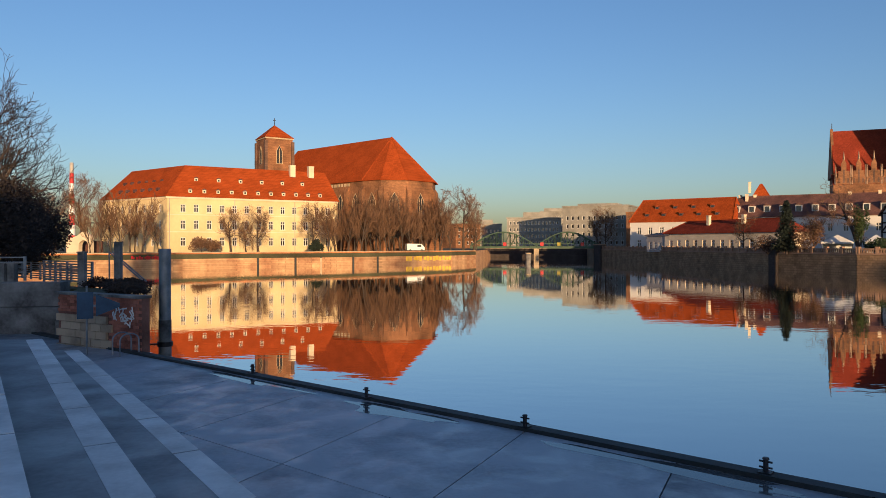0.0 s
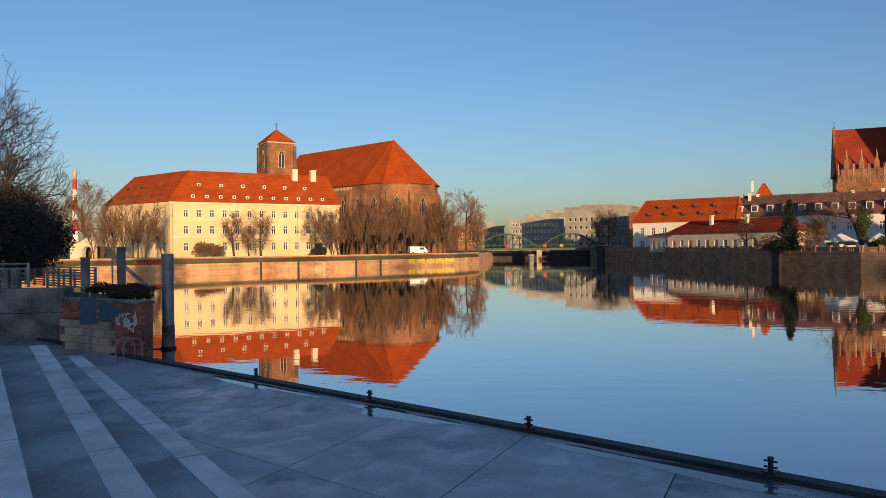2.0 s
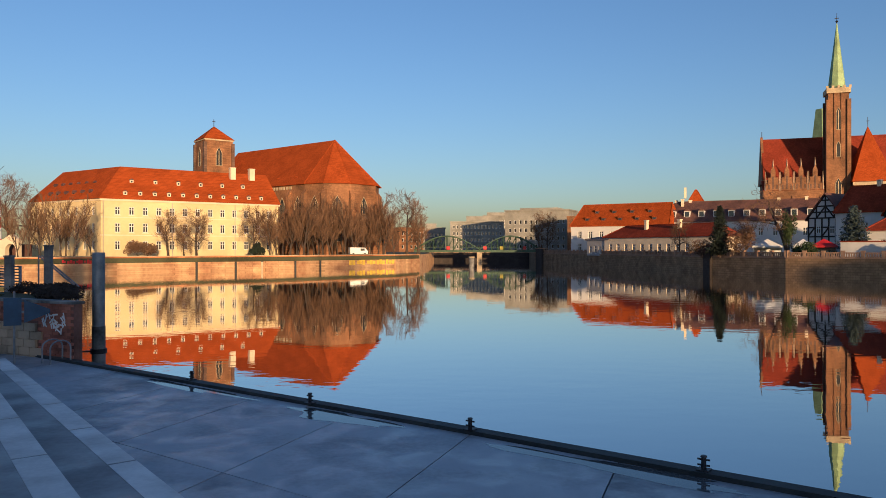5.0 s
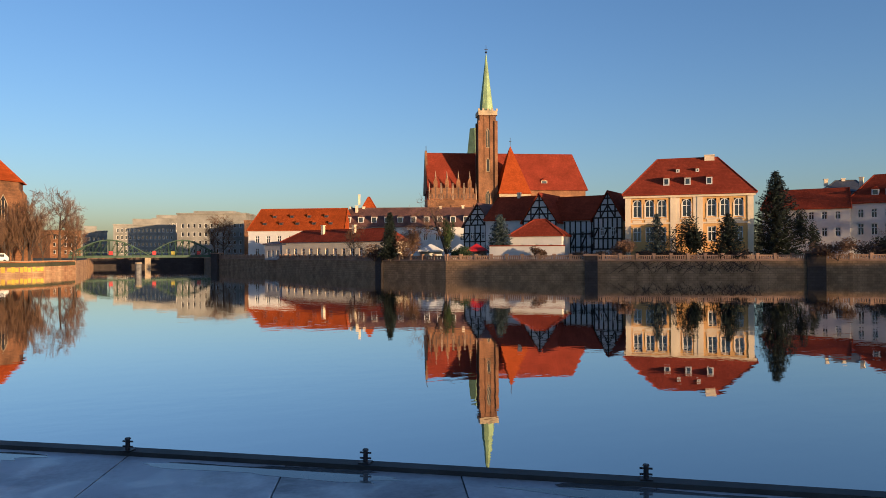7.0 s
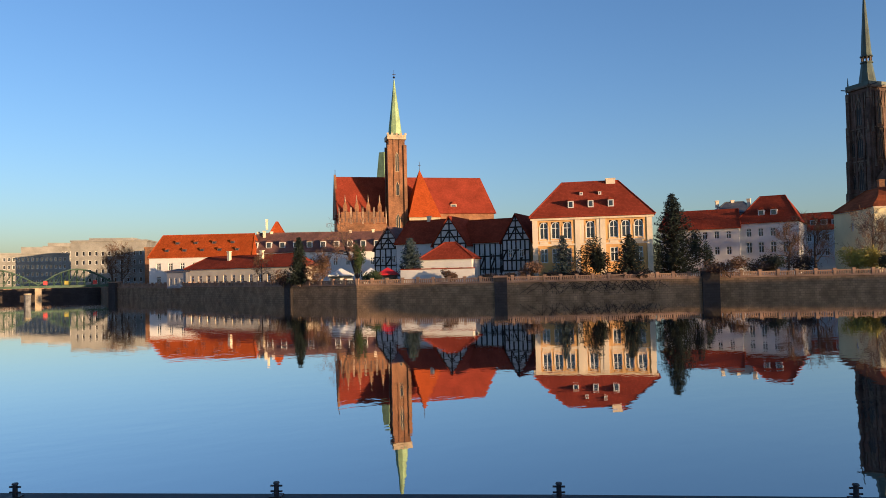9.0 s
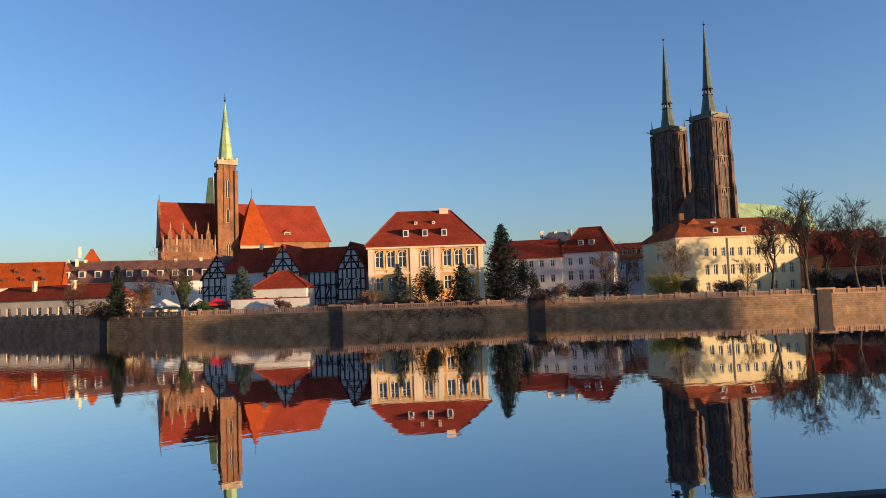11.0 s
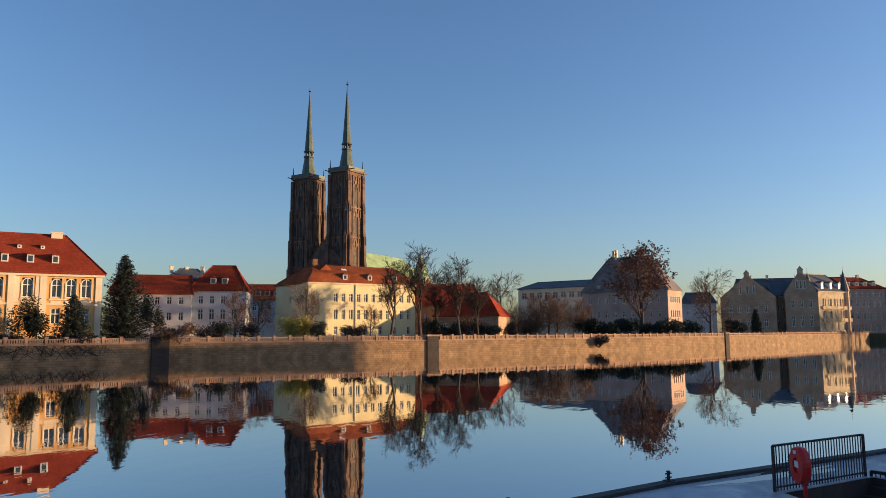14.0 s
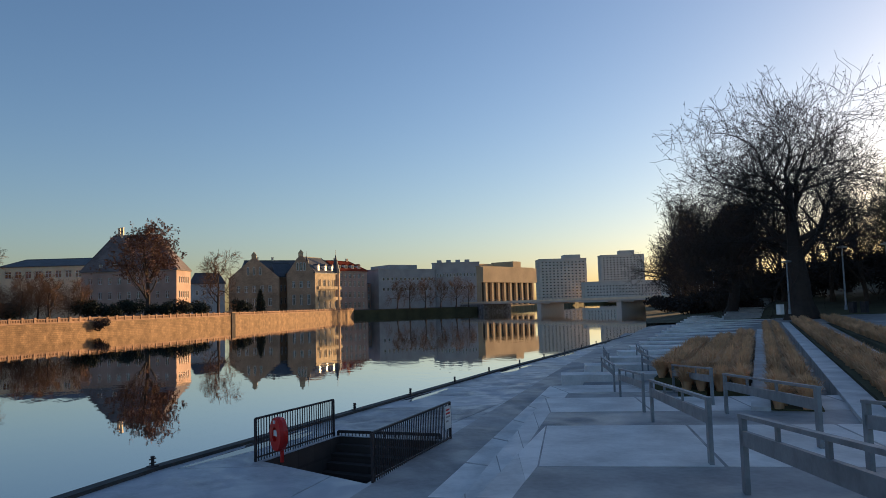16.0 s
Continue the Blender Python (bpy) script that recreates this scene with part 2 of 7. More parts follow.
def cyl(bm, a, b, r0, r1=None, n=8):
    a, b = Vector(a), Vector(b)
    r1 = r0 if r1 is None else r1
    q = (b - a).to_track_quat("Z", "Y")
    lo = [bm.verts.new(a + q @ Vector((math.cos(2 * math.pi * i / n) * r0, math.sin(2 * math.pi * i / n) * r0, 0))) for i in range(n)]
    hi = [bm.verts.new(b + q @ Vector((math.cos(2 * math.pi * i / n) * r1, math.sin(2 * math.pi * i / n) * r1, 0))) for i in range(n)]
    for i in range(n):
        bm.faces.new((lo[i], lo[(i + 1) % n], hi[(i + 1) % n], hi[i]))
    bm.faces.new(lo[::-1])
    bm.faces.new(hi)
    return bm


def poly(bm, verts, faces):
    v = [bm.verts.new(p) for p in verts]
    for f in faces:
        bm.faces.new([v[i] for i in f])
    return bm


def NB():
    return bmesh.new()


def mesh_of(bm, name, material):
    bmesh.ops.recalc_face_normals(bm, faces=bm.faces)
    me = bpy.data.meshes.new(name)
    bm.to_mesh(me)
    bm.free()
    me.materials.append(material)
    return me


def part(name, bm, material, parent=None, label="", m=None):
    ob = new(name, mesh_of(bm, name, material) if isinstance(bm, bmesh.types.BMesh) else bm)
    if parent is not None:
        ob.parent = parent
    if m is not None:
        ob.matrix_local = m
    return tagged(ob, label)


def thing(name, m, label, category, group="", kind=""):
    ob = new(name)
    ob.empty_display_size = 0.3
    ob.matrix_world = m
    return tagged(ob, label, category, group, kind)


def structure(name, bm, material, label=""):
    return tagged(part(name, bm, material), label, "", "", "structure")


WINDOWS = {}


def window_meshes(w, h, arch, bars):
    key = (round(w, 2), round(h, 2), arch, bars)
    if key not in WINDOWS:
        bm, t = NB(), 0.16
        hh = h - w / 2 if arch else h
        bx(bm, -w / 2, -w / 2 + t, 0, 0.12, 0, hh)
        bx(bm, w / 2 - t, w / 2, 0, 0.12, 0, hh)
        bx(bm, -w / 2 + t, w / 2 - t, 0, 0.12, 0, t)
        if not arch:
            bx(bm, -w / 2 + t, w / 2 - t, 0, 0.12, h - t, h)
        else:
            for i in range(8):
                a0, a1 = math.pi * i / 8, math.pi * (i + 1) / 8
                ps = [(math.cos(a) * r, math.sin(a) * r + hh) for a, r in ((a0, w / 2), (a1, w / 2), (a1, w / 2 - t), (a0, w / 2 - t))]
                poly(bm, [(p[0], 0, p[1]) for p in ps] + [(p[0], 0.12, p[1]) for p in ps], ((0, 1, 2, 3), (4, 7, 6, 5), (0, 4, 5, 1), (3, 2, 6, 7)))
        if bars:
            bx(bm, -0.08, 0.08, 0.01, 0.1, t, h - t)
            bx(bm, -w / 2 + t, w / 2 - t, 0.01, 0.1, h * 0.62, h * 0.62 + 0.14)
        pane = NB()
        ps = [(-w / 2 + 0.05, 0.03), (w / 2 - 0.05, 0.03), (w / 2 - 0.05, hh)]
        if arch:
            ps += [(math.cos(math.pi * i / 8) * (w / 2 - 0.05), hh + math.sin(math.pi * i / 8) * (w / 2 - 0.05)) for i in range(1, 8)]
        ps.append((-w / 2 + 0.05, hh))
        poly(pane, [(p[0], 0.07, p[1]) for p in ps], (tuple(range(len(ps))),))
        WINDOWS[key] = (mesh_of(bm, "window", FRAME), mesh_of(pane, "pane", GLASS))
    return WINDOWS[key]


def wall_face(bm, width, z0, z1, holes, deep=0.3, m=None):
    """A wall in the plane y = 0, from x = 0 to width, with openings (x0, x1, z0, z1) that have reveals."""
    made = []
    xs = sorted({0.0, width, *(round(v, 3) for h in holes for v in h[:2])})
    zs = sorted({z0, z1, *(round(v, 3) for h in holes for v in h[2:])})
    grid = {}

    def vert(x, y, z):
        k = (round(x, 3), round(y, 3), round(z, 3))
        if k not in grid:
            grid[k] = bm.verts.new(k)
            made.append(grid[k])
        return grid[k]
    for i in range(len(xs) - 1):
        for j in range(len(zs) - 1):
            cx, cz = (xs[i] + xs[i + 1]) / 2, (zs[j] + zs[j + 1]) / 2
            if not any(h[0] < cx < h[1] and h[2] < cz < h[3] for h in holes):
                bm.faces.new([vert(*p) for p in ((xs[i], 0, zs[j]), (xs[i + 1], 0, zs[j]), (xs[i + 1], 0, zs[j + 1]), (xs[i], 0, zs[j + 1]))])
    for a, b, c, d in holes:
        for p, q in (((a, c), (b, c)), ((b, c), (b, d)), ((b, d), (a, d)), ((a, d), (a, c))):
            bm.faces.new([vert(p[0], 0, p[1]), vert(p[0], deep, p[1]), vert(q[0], deep, q[1]), vert(q[0], 0, q[1])])
    if m is not None:
        for v in made:
            v.co = m @ v.co
    return bm


def put_windows(parent, rows, m, deep=0.2):
    """rows: (sill height, height, width, list of x, arched, bars)"""
    for z, h, w, xs, arch, bars in rows:
        fr, pa = window_meshes(w, h, arch, bars)
        for x in xs:
            o = part("window", fr, None, parent, m=m @ pose(x, deep, z))
            part("pane", pa, None, o)


def holes_of(rows):
    return [(x - w / 2, x + w / 2, z, z + h) for z, h, w, xs, arch, bars in rows for x in xs]


def even(a, b, n):
    return [a + (b - a) * (i + 0.5) / n for i in range(n)]


def facade_pose(a, b, z=0):
    a, b = Vector(a), Vector(b)
    return pose(a.x, a.y, z, 0, 0, math.degrees(math.atan2(b.y - a.y, b.x - a.x))), (b - a).length


def walls(parent, W, D, z0, z1, material, front=(), left=(), right=(), label="", name="wall"):
    sides = ((pose(0, 0, 0), W, front), (pose(0, D, 0, 0, 0, -90), D, left), (pose(W, 0, 0, 0, 0, 90), D, right), (pose(W, D, 0, 0, 0, 180), W, ()))
    for m, w, rows in sides:
        part(name, wall_face(NB(), w, z0, z1, holes_of(rows)), material, parent, label, m)
        put_windows(parent, rows, m)


def hip_roof(parent, W, D, z, top, inset_l, inset_r, material, over=0.5, y_ridge=None, x0=0.0, y0=0.0):
    yr = y0 + D / 2 if y_ridge is None else y_ridge
    v = [(x0 - over, y0 - over, z), (x0 + W + over, y0 - over, z), (x0 + W + over, y0 + D + over, z), (x0 - over, y0 + D + over, z),
         (x0 + inset_l, yr, top), (x0 + W - inset_r, yr, top)]
    v += [(p[0], p[1], z - 0.25) for p in v[:4]]
    bm = poly(NB(), v, ((0, 1, 5, 4), (2, 3, 4, 5), (1, 2, 5), (3, 0, 4), (0, 6, 7, 1), (1, 7, 8, 2), (2, 8, 9, 3), (3, 9, 6, 0), (9, 8, 7, 6)))
    for i, j in ((4, 5), (0, 4), (1, 5)):
        a, b = Vector(v[i]), Vector(v[j])
        if (b - a).length > 0.5:
            cyl(bm, a, b, 0.16, n=5)
    return part("roof", bm, material, parent)


DORMERS = {}


def dormer(parent, x, y, z, w=1.3, h=1.3, deep=2.2, material=None, cap=None, at_=None):
    material, cap = material or CREAM, cap or REDTILE
    key = (w, h, deep, material.name, cap.name)
    if key not in DORMERS:
        bm = bx(NB(), -w / 2, w / 2, 0, deep, 0, h)
        rf = poly(NB(), [(-w / 2 - .15, -.15, h), (w / 2 + .15, -.15, h), (0, -.15, h + w * .45), (-w / 2 - .15, deep, h), (w / 2 + .15, deep, h), (0, deep, h + w * .45)],
                  ((0, 1, 2), (3, 5, 4), (0, 2, 5, 3), (1, 4, 5, 2), (0, 3, 4, 1)))
        pn = bx(NB(), -w / 2 + .22, w / 2 - .22, -0.02, 0.0, .2, h - .2)
        DORMERS[key] = (mesh_of(bm, "dormer", material), mesh_of(rf, "dormer_roof", cap), mesh_of(pn, "pane", GLASS))
    me = DORMERS[key]
    o = part("dormer", me[0], None, parent, m=(at_ or pose(0, 0, 0)) @ pose(x, y, z))
    part("dormer_roof", me[1], None, o)
    part("pane", me[2], None, o)


def chimney(parent, x, y, z, h, w=0.8, material=None):
    bm = bx(NB(), -w / 2, w / 2, -w / 2, w / 2, 0, h)
    bx(bm, -w / 2 - .1, w / 2 + .1, -w / 2 - .1, w / 2 + .1, h, h + .2)
    part("chimney", bm, material or CREAM, parent, m=pose(x, y, z))


def band(parent, W, z, h=0.35, proud=0.12, material=None, name="cornice", x0=0.0):
    part(name, bx(NB(), x0 - proud, x0 + W + proud, -proud, 0.02, z, z + h), material or CREAM, parent)


# ---------- ground, river and quays ----------
QUAY = [(-60, 68), (-30, 43), (-11.2, 26.9), (-5.9, 22.5), (1.9, 15.9), (9.5, 9.25), (20.9, -1.1), (38.1, -20.2), (69.5, -57), (116, -106), (223, -196)]
SANDQ = [(-160, 60), (-110, 108), (-62.5, 144.4), (-45.8, 160.5), (-24.7, 174.5), (2.5, 201), (9.8, 217.3)]
OSTROW = [(60, 330), (54.1, 258), (60.0, 200), (66.0, 147), (72.4, 127.5), (91.0, 106.5), (123.6, 83), (163, 39.5), (195, 8), (251, -37), (254, -39), (372, -118), (381, -196)]

n = 64
structure("ground", poly(NB(), [(math.cos(2 * math.pi * i / n) * 4500, math.sin(2 * math.pi * i / n) * 4500, -3) for i in range(n)], (tuple(range(n)),)), BED, "dark river bed and land under the city")
structure("water", poly(NB(), [(math.cos(2 * math.pi * i / n) * 1600, math.sin(2 * math.pi * i / n) * 1600, 0) for i in range(n)], (tuple(range(n)),)), WATER, "calm dark river water mirroring the sky")
structure("island_ground", prism(NB(), SANDQ + [(20, 300), (18, 420), (-60, 560), (-700, 560), (-700, 60)], -3, 3.0), SOIL, "grassy river island ground")
structure("cathedral_ground", prism(NB(), OSTROW + [(420, -230), (700, -500), (3600, -1500), (3600, 3000), (300, 3000), (120, 600)], -3, 3.3), SOIL, "ground of the cathedral bank")
structure("north_ground", prism(NB(), [(19, 290), (61, 284), (75, 330), (120, 600), (310, 700), (-40, 700), (18.6, 420)], -3, 3.1), SOIL, "ground behind the green bridge")
structure("far_ground", prism(NB(), [(-3600, 700), (-40, 640), (124, 610), (310, 3000), (-3600, 3400)], -3, 3.0), SOIL, "distant low city ground")
structure("east_ground", prism(NB(), [(600, -640), (800, -560), (3500, -1500), (3000, -3500), (300, -3500), (330, -620)], -3, 3.0), SOIL, "distant ground beyond the road bridge")
structure("bank_ground", prism(NB(), [(-60, 68), (-30, 43), (-22, 36.5), (-13, 29), (-16, 22), (-4, 0), (2, -12), (16, -33), (40, -62), (75, -86), (116, -106), (223, -196), (330, -620), (200, -2500), (-2500, -2500), (-2500, 200), (-300, 200), (-120, 118)], -3, 0.98), SOIL, "ground of the near river bank")


def wall_run(name, pts, z0, z1, thick, material, label, coping=None, ch=0.3):
    """A quay wall along a line, with a coping; the river lies on its right hand."""
    ob = thing(name, pose(0, 0, 0), label, "", "", "structure")
    for i in range(len(pts) - 1):
        m, L = facade_pose(pts[i], pts[i + 1])
        part("wall_stretch", bx(NB(), -0.05, L + 0.05, -0.06, thick, z0, z1, m), material, ob)
        if coping:
            part("coping", bx(NB(), -0.1, L + 0.1, -0.2, thick + 0.1, z1, z1 + ch, m), coping, ob)
    return ob


# island quay: masonry below, red brick band above
wall_run("quay_wall_island", SANDQ[:], -3, 2.0, 0.6, SANDSTONEW, "old weathered stone quay wall with brick upper courses")
wall_run("quay_wall_island_brick", [(p[0] - 0.25, p[1] + 0.35) for p in SANDQ], 2.0, 3.25, 0.5, REDBRICKW, "red brick upper courses of the island quay", SANDSTONE, 0.15)
wall_run("quay_wall_island_end", [SANDQ[-1], (20, 300), (18, 420)], -3, 3.2, 0.6, SANDSTONEW, "shaded stone quay wall round the island's tip")
wall_run("quay_wall_north", [(17, 290.3), (60, 284.2)], -3, 3.3, 0.6, SHADESTONE, "dark stone quay wall behind the green bridge", BALU, 0.2)
wall_run("quay_wall_cathedral", OSTROW[:5], -3, 3.2, 0.8, WALLSTONE, "tall brown stone river wall", BALU, 0.2)
wall_run("quay_wall_garden", OSTROW[4:6], -3, 3.2, 0.8, WALLSTONE, "tall brown stone river wall below the old houses", BALU, 0.2)
wall_run("quay_wall_palace", OSTROW[5:7], -3, 3.2, 0.8, WALLSTONE, "tall brown stone river wall with dry creepers", BALU, 0.2)
wall_run("quay_wall_park", OSTROW[6:8], -3, 3.2, 0.8, WALLSTONE, "tall sunlit stone river wall", BALU, 0.2)
wall_run("quay_wall_east", OSTROW[7:10], -3, 3.2, 0.8, WALLSTONE, "long sunlit stone river wall", BALU, 0.2)
wall_run("quay_wall_far", OSTROW[10:12], -3, 3.4, 0.8, WALLSTONE, "bright sunlit far stretch of the stone river wall", BALU, 0.2)


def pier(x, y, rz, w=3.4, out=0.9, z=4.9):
    ob = thing("wall_pier", pose(x, y, 0, 0, 0, rz), "capped stone pier in the river wall, coloured dark like a shaded recess", "pier", "piers of the river wall", "structure")
    # The dark shaft stands for a shaded recess in the wall.
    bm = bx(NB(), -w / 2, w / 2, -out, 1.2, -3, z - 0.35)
    part("shaft", bm, SHADESTONE, ob)
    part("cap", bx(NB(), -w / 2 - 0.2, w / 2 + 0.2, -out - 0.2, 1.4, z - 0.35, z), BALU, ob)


pier(54.5, 255, -85, 7, 0.8, 5.2)
pier(91.6, 106.0, -42, 2.4, 0.3, 4.6)
pier(124.2, 82.4, -42, 3.2, 0.5, 4.9)
pier(163.6, 38.9, -46, 3.0, 0.4, 4.6)
pier(252.5, -38, -37, 2.4, 0.4, 4.6)
pier(66.1, 146, -78, 2.2, 0.3, 4.6)

# balustrade: each post and panel a part, little balusters in the panel
def balustrade(a, b, z, step=3.0, group="balustrades"):
    m, L = facade_pose(a, b)
    ob = thing("balustrade", m, "low red sandstone balustrade with square posts on the river wall", "balustrade", group, "structure")
    n = max(1, round(L / step))
    s = L / n
    post = mesh_of(bx(bx(NB(), -0.26, 0.26, 0.0, 0.5, 0, 1.05), -0.33, 0.33, -0.06, 0.56, 1.05, 1.25), "post", BALU)
    bm = bx(bx(NB(), 0.26, s - 0.26, 0.1, 0.4, 0.75, 0.95), 0.26, s - 0.26, 0.12, 0.38, 0, 0.2)
    for x in even(0.4, s - 0.4, 6):
        bx(bm, x - 0.11, x + 0.11, 0.16, 0.34, 0.2, 0.75)
    panel = mesh_of(bm, "balustrade_panel", BALU)
    for i in range(n + 1):
        part("post", post, None, ob, m=pose(i * s, 0, z))
        if i < n:
            part("balustrade_panel", panel, None, ob, m=pose(i * s, 0, z))


for i in (1, 2, 3, 4, 5, 6, 7, 8, 10):
    balustrade(OSTROW[i], OSTROW[i + 1], 3.4, 3.2 if i < 9 else 4.0)

# ---------- the monastery on the island ----------
def monastery():
    a, b = B(-20.69, 200), B(-8.3, 213)
    m, W = facade_pose(a, b)
    ob = thing("monastery", m, "long three-storey pale yellow monastery with a red tiled hip roof", "building")
    ev, top = 17.4, 26.4
    xs = even(2.2, W - 1.0, 13)
    fl, fw = facade_pose((-12.5, 29.0), (0, 0))
    ls = even(1.5, fw - 1.5, 8)
    for mm, w, cols in ((pose(0, 0, 0), W, xs), (fl, fw, ls), (pose(W, 0, 0, 0, 0, 90), 15, [])):
        rows = [(4.6, 2.3, 1.3, cols, False, True), (9.0, 2.4, 1.3, cols, False, True), (13.4, 2.1, 1.3, cols, False, True)]
        part("wall", wall_face(NB(), w, 2.8, ev, holes_of(rows)), YELLOW, ob, m=mm)
        put_windows(ob, rows, mm)
    part("cornice", bx(NB(), -.3, fw + .2, -.3, .02, ev - .5, ev), CREAM, ob, m=fl)
    band(ob, W, ev - 0.5, 0.5, 0.35)
    band(ob, W, 8.2, 0.25, 0.1)
    band(ob, W, 12.7, 0.2, 0.08)
    for x in (0.5, W * 0.37, W * 0.73):
        part("drainpipe", cyl(NB(), (x, -0.14, 3), (x, -0.14, ev - 0.5), 0.1, n=6), GREY, ob)
    for x in xs:
        part("sill", bx(NB(), x - 0.85, x + 0.85, -0.15, 0.0, 8.78, 8.93), CREAM, ob)
        part("sill", bx(NB(), x - 0.85, x + 0.85, -0.15, 0.0, 13.18, 13.33), CREAM, ob)
    # the roof bends round the corner between the front and the side wing
    v = [(-.6, -.6, ev), (W + .6, -.6, ev), (W + .6, 16, ev), (13, 16, ev), (2, 40, ev), (-13.2, 29.2, ev),
         (6.0, 7.6, top), (W - .5, 8.0, top), (-4.0, 33.0, top)]
    part("roof", poly(NB(), v, ((0, 1, 7, 6), (1, 2, 7), (2, 3, 6, 7), (3, 4, 8, 6), (4, 5, 8), (5, 0, 6, 8))), REDTILE, ob)
    s = 8.2 / (top - ev)
    for x in even(4, W - 3, 11):
        dormer(ob, x, -.6 + 1.2 * s, ev + 1.1, .9, .9, 2.0, CREAM, BROWNTILE)
    for x in even(5, W - 6, 6):
        dormer(ob, x, -.6 + 4.6 * s, ev + 4.4, .9, .9, 2.0, CREAM, BROWNTILE)
    for dz in (1.4, 3.9):
        for x in even(7 - dz, fw - 3 - dz, 6):
            dormer(ob, x, -.5 + dz * 1.15, ev + dz - .1, 1.2, .8, 2.2, BROWNTILE, BROWNTILE, at_=fl)
    for x in (W * 0.76, W * 0.88):
        chimney(ob, x, 6.2, top - 2, 3.2, 1.5)


monastery()


def gothic_window(w, h, material):
    """A tall pointed opening filled with dark glass between stone mullions; frame and pane."""
    bm, n, hh = NB(), 8, h - w * 0.9
    pts = [(-w / 2, 0), (-w / 2, hh)] + [(-w / 2 + w / 2 * math.sin(math.pi / 2 * i / n) ** 1.2, hh + w * 0.9 * math.sin(math.pi / 2 * i / n)) for i in range(1, n + 1)]
    pts += [(-p[0], p[1]) for p in pts[-2::-1]]
    cx, cz = 0, h * 0.45
    k = 1 - 0.32 / max(w, 1)
    inner = [(p[0] * k, cz + (p[1] - cz) * (1 - 0.3 / h)) for p in pts]
    N = len(pts)
    v = [(p[0], -0.1, p[1]) for p in pts] + [(p[0], -0.1, p[1]) for p in inner] + [(p[0], 0.35, p[1]) for p in inner] + [(p[0], 0.05, p[1]) for p in pts]
    f = []
    for i in range(N):
        j = (i + 1) % N
        f += [(i, j, N + j, N + i), (N + i, N + j, 2 * N + j, 2 * N + i), (3 * N + i, 3 * N + j, j, i)]
    poly(bm, v, f)
    if w > 1.4:
        for x in ((0,) if w < 2.4 else (-w / 6, w / 6)):
            bx(bm, x - 0.1, x + 0.1, -0.02, 0.2, 0.2, hh + w * 0.35)
    pane = poly(NB(), [(p[0], 0.1 - 0.11, p[1]) for p in inner], (tuple(range(N)),))
    return mesh_of(bm, "pointed_window", material), mesh_of(pane, "pane", GOTHGLASS)


def put_gothic(parent, meshes, m):
    o = part("pointed_window", meshes[0], None, parent, m=m)
    part("pane", meshes[1], None, o)


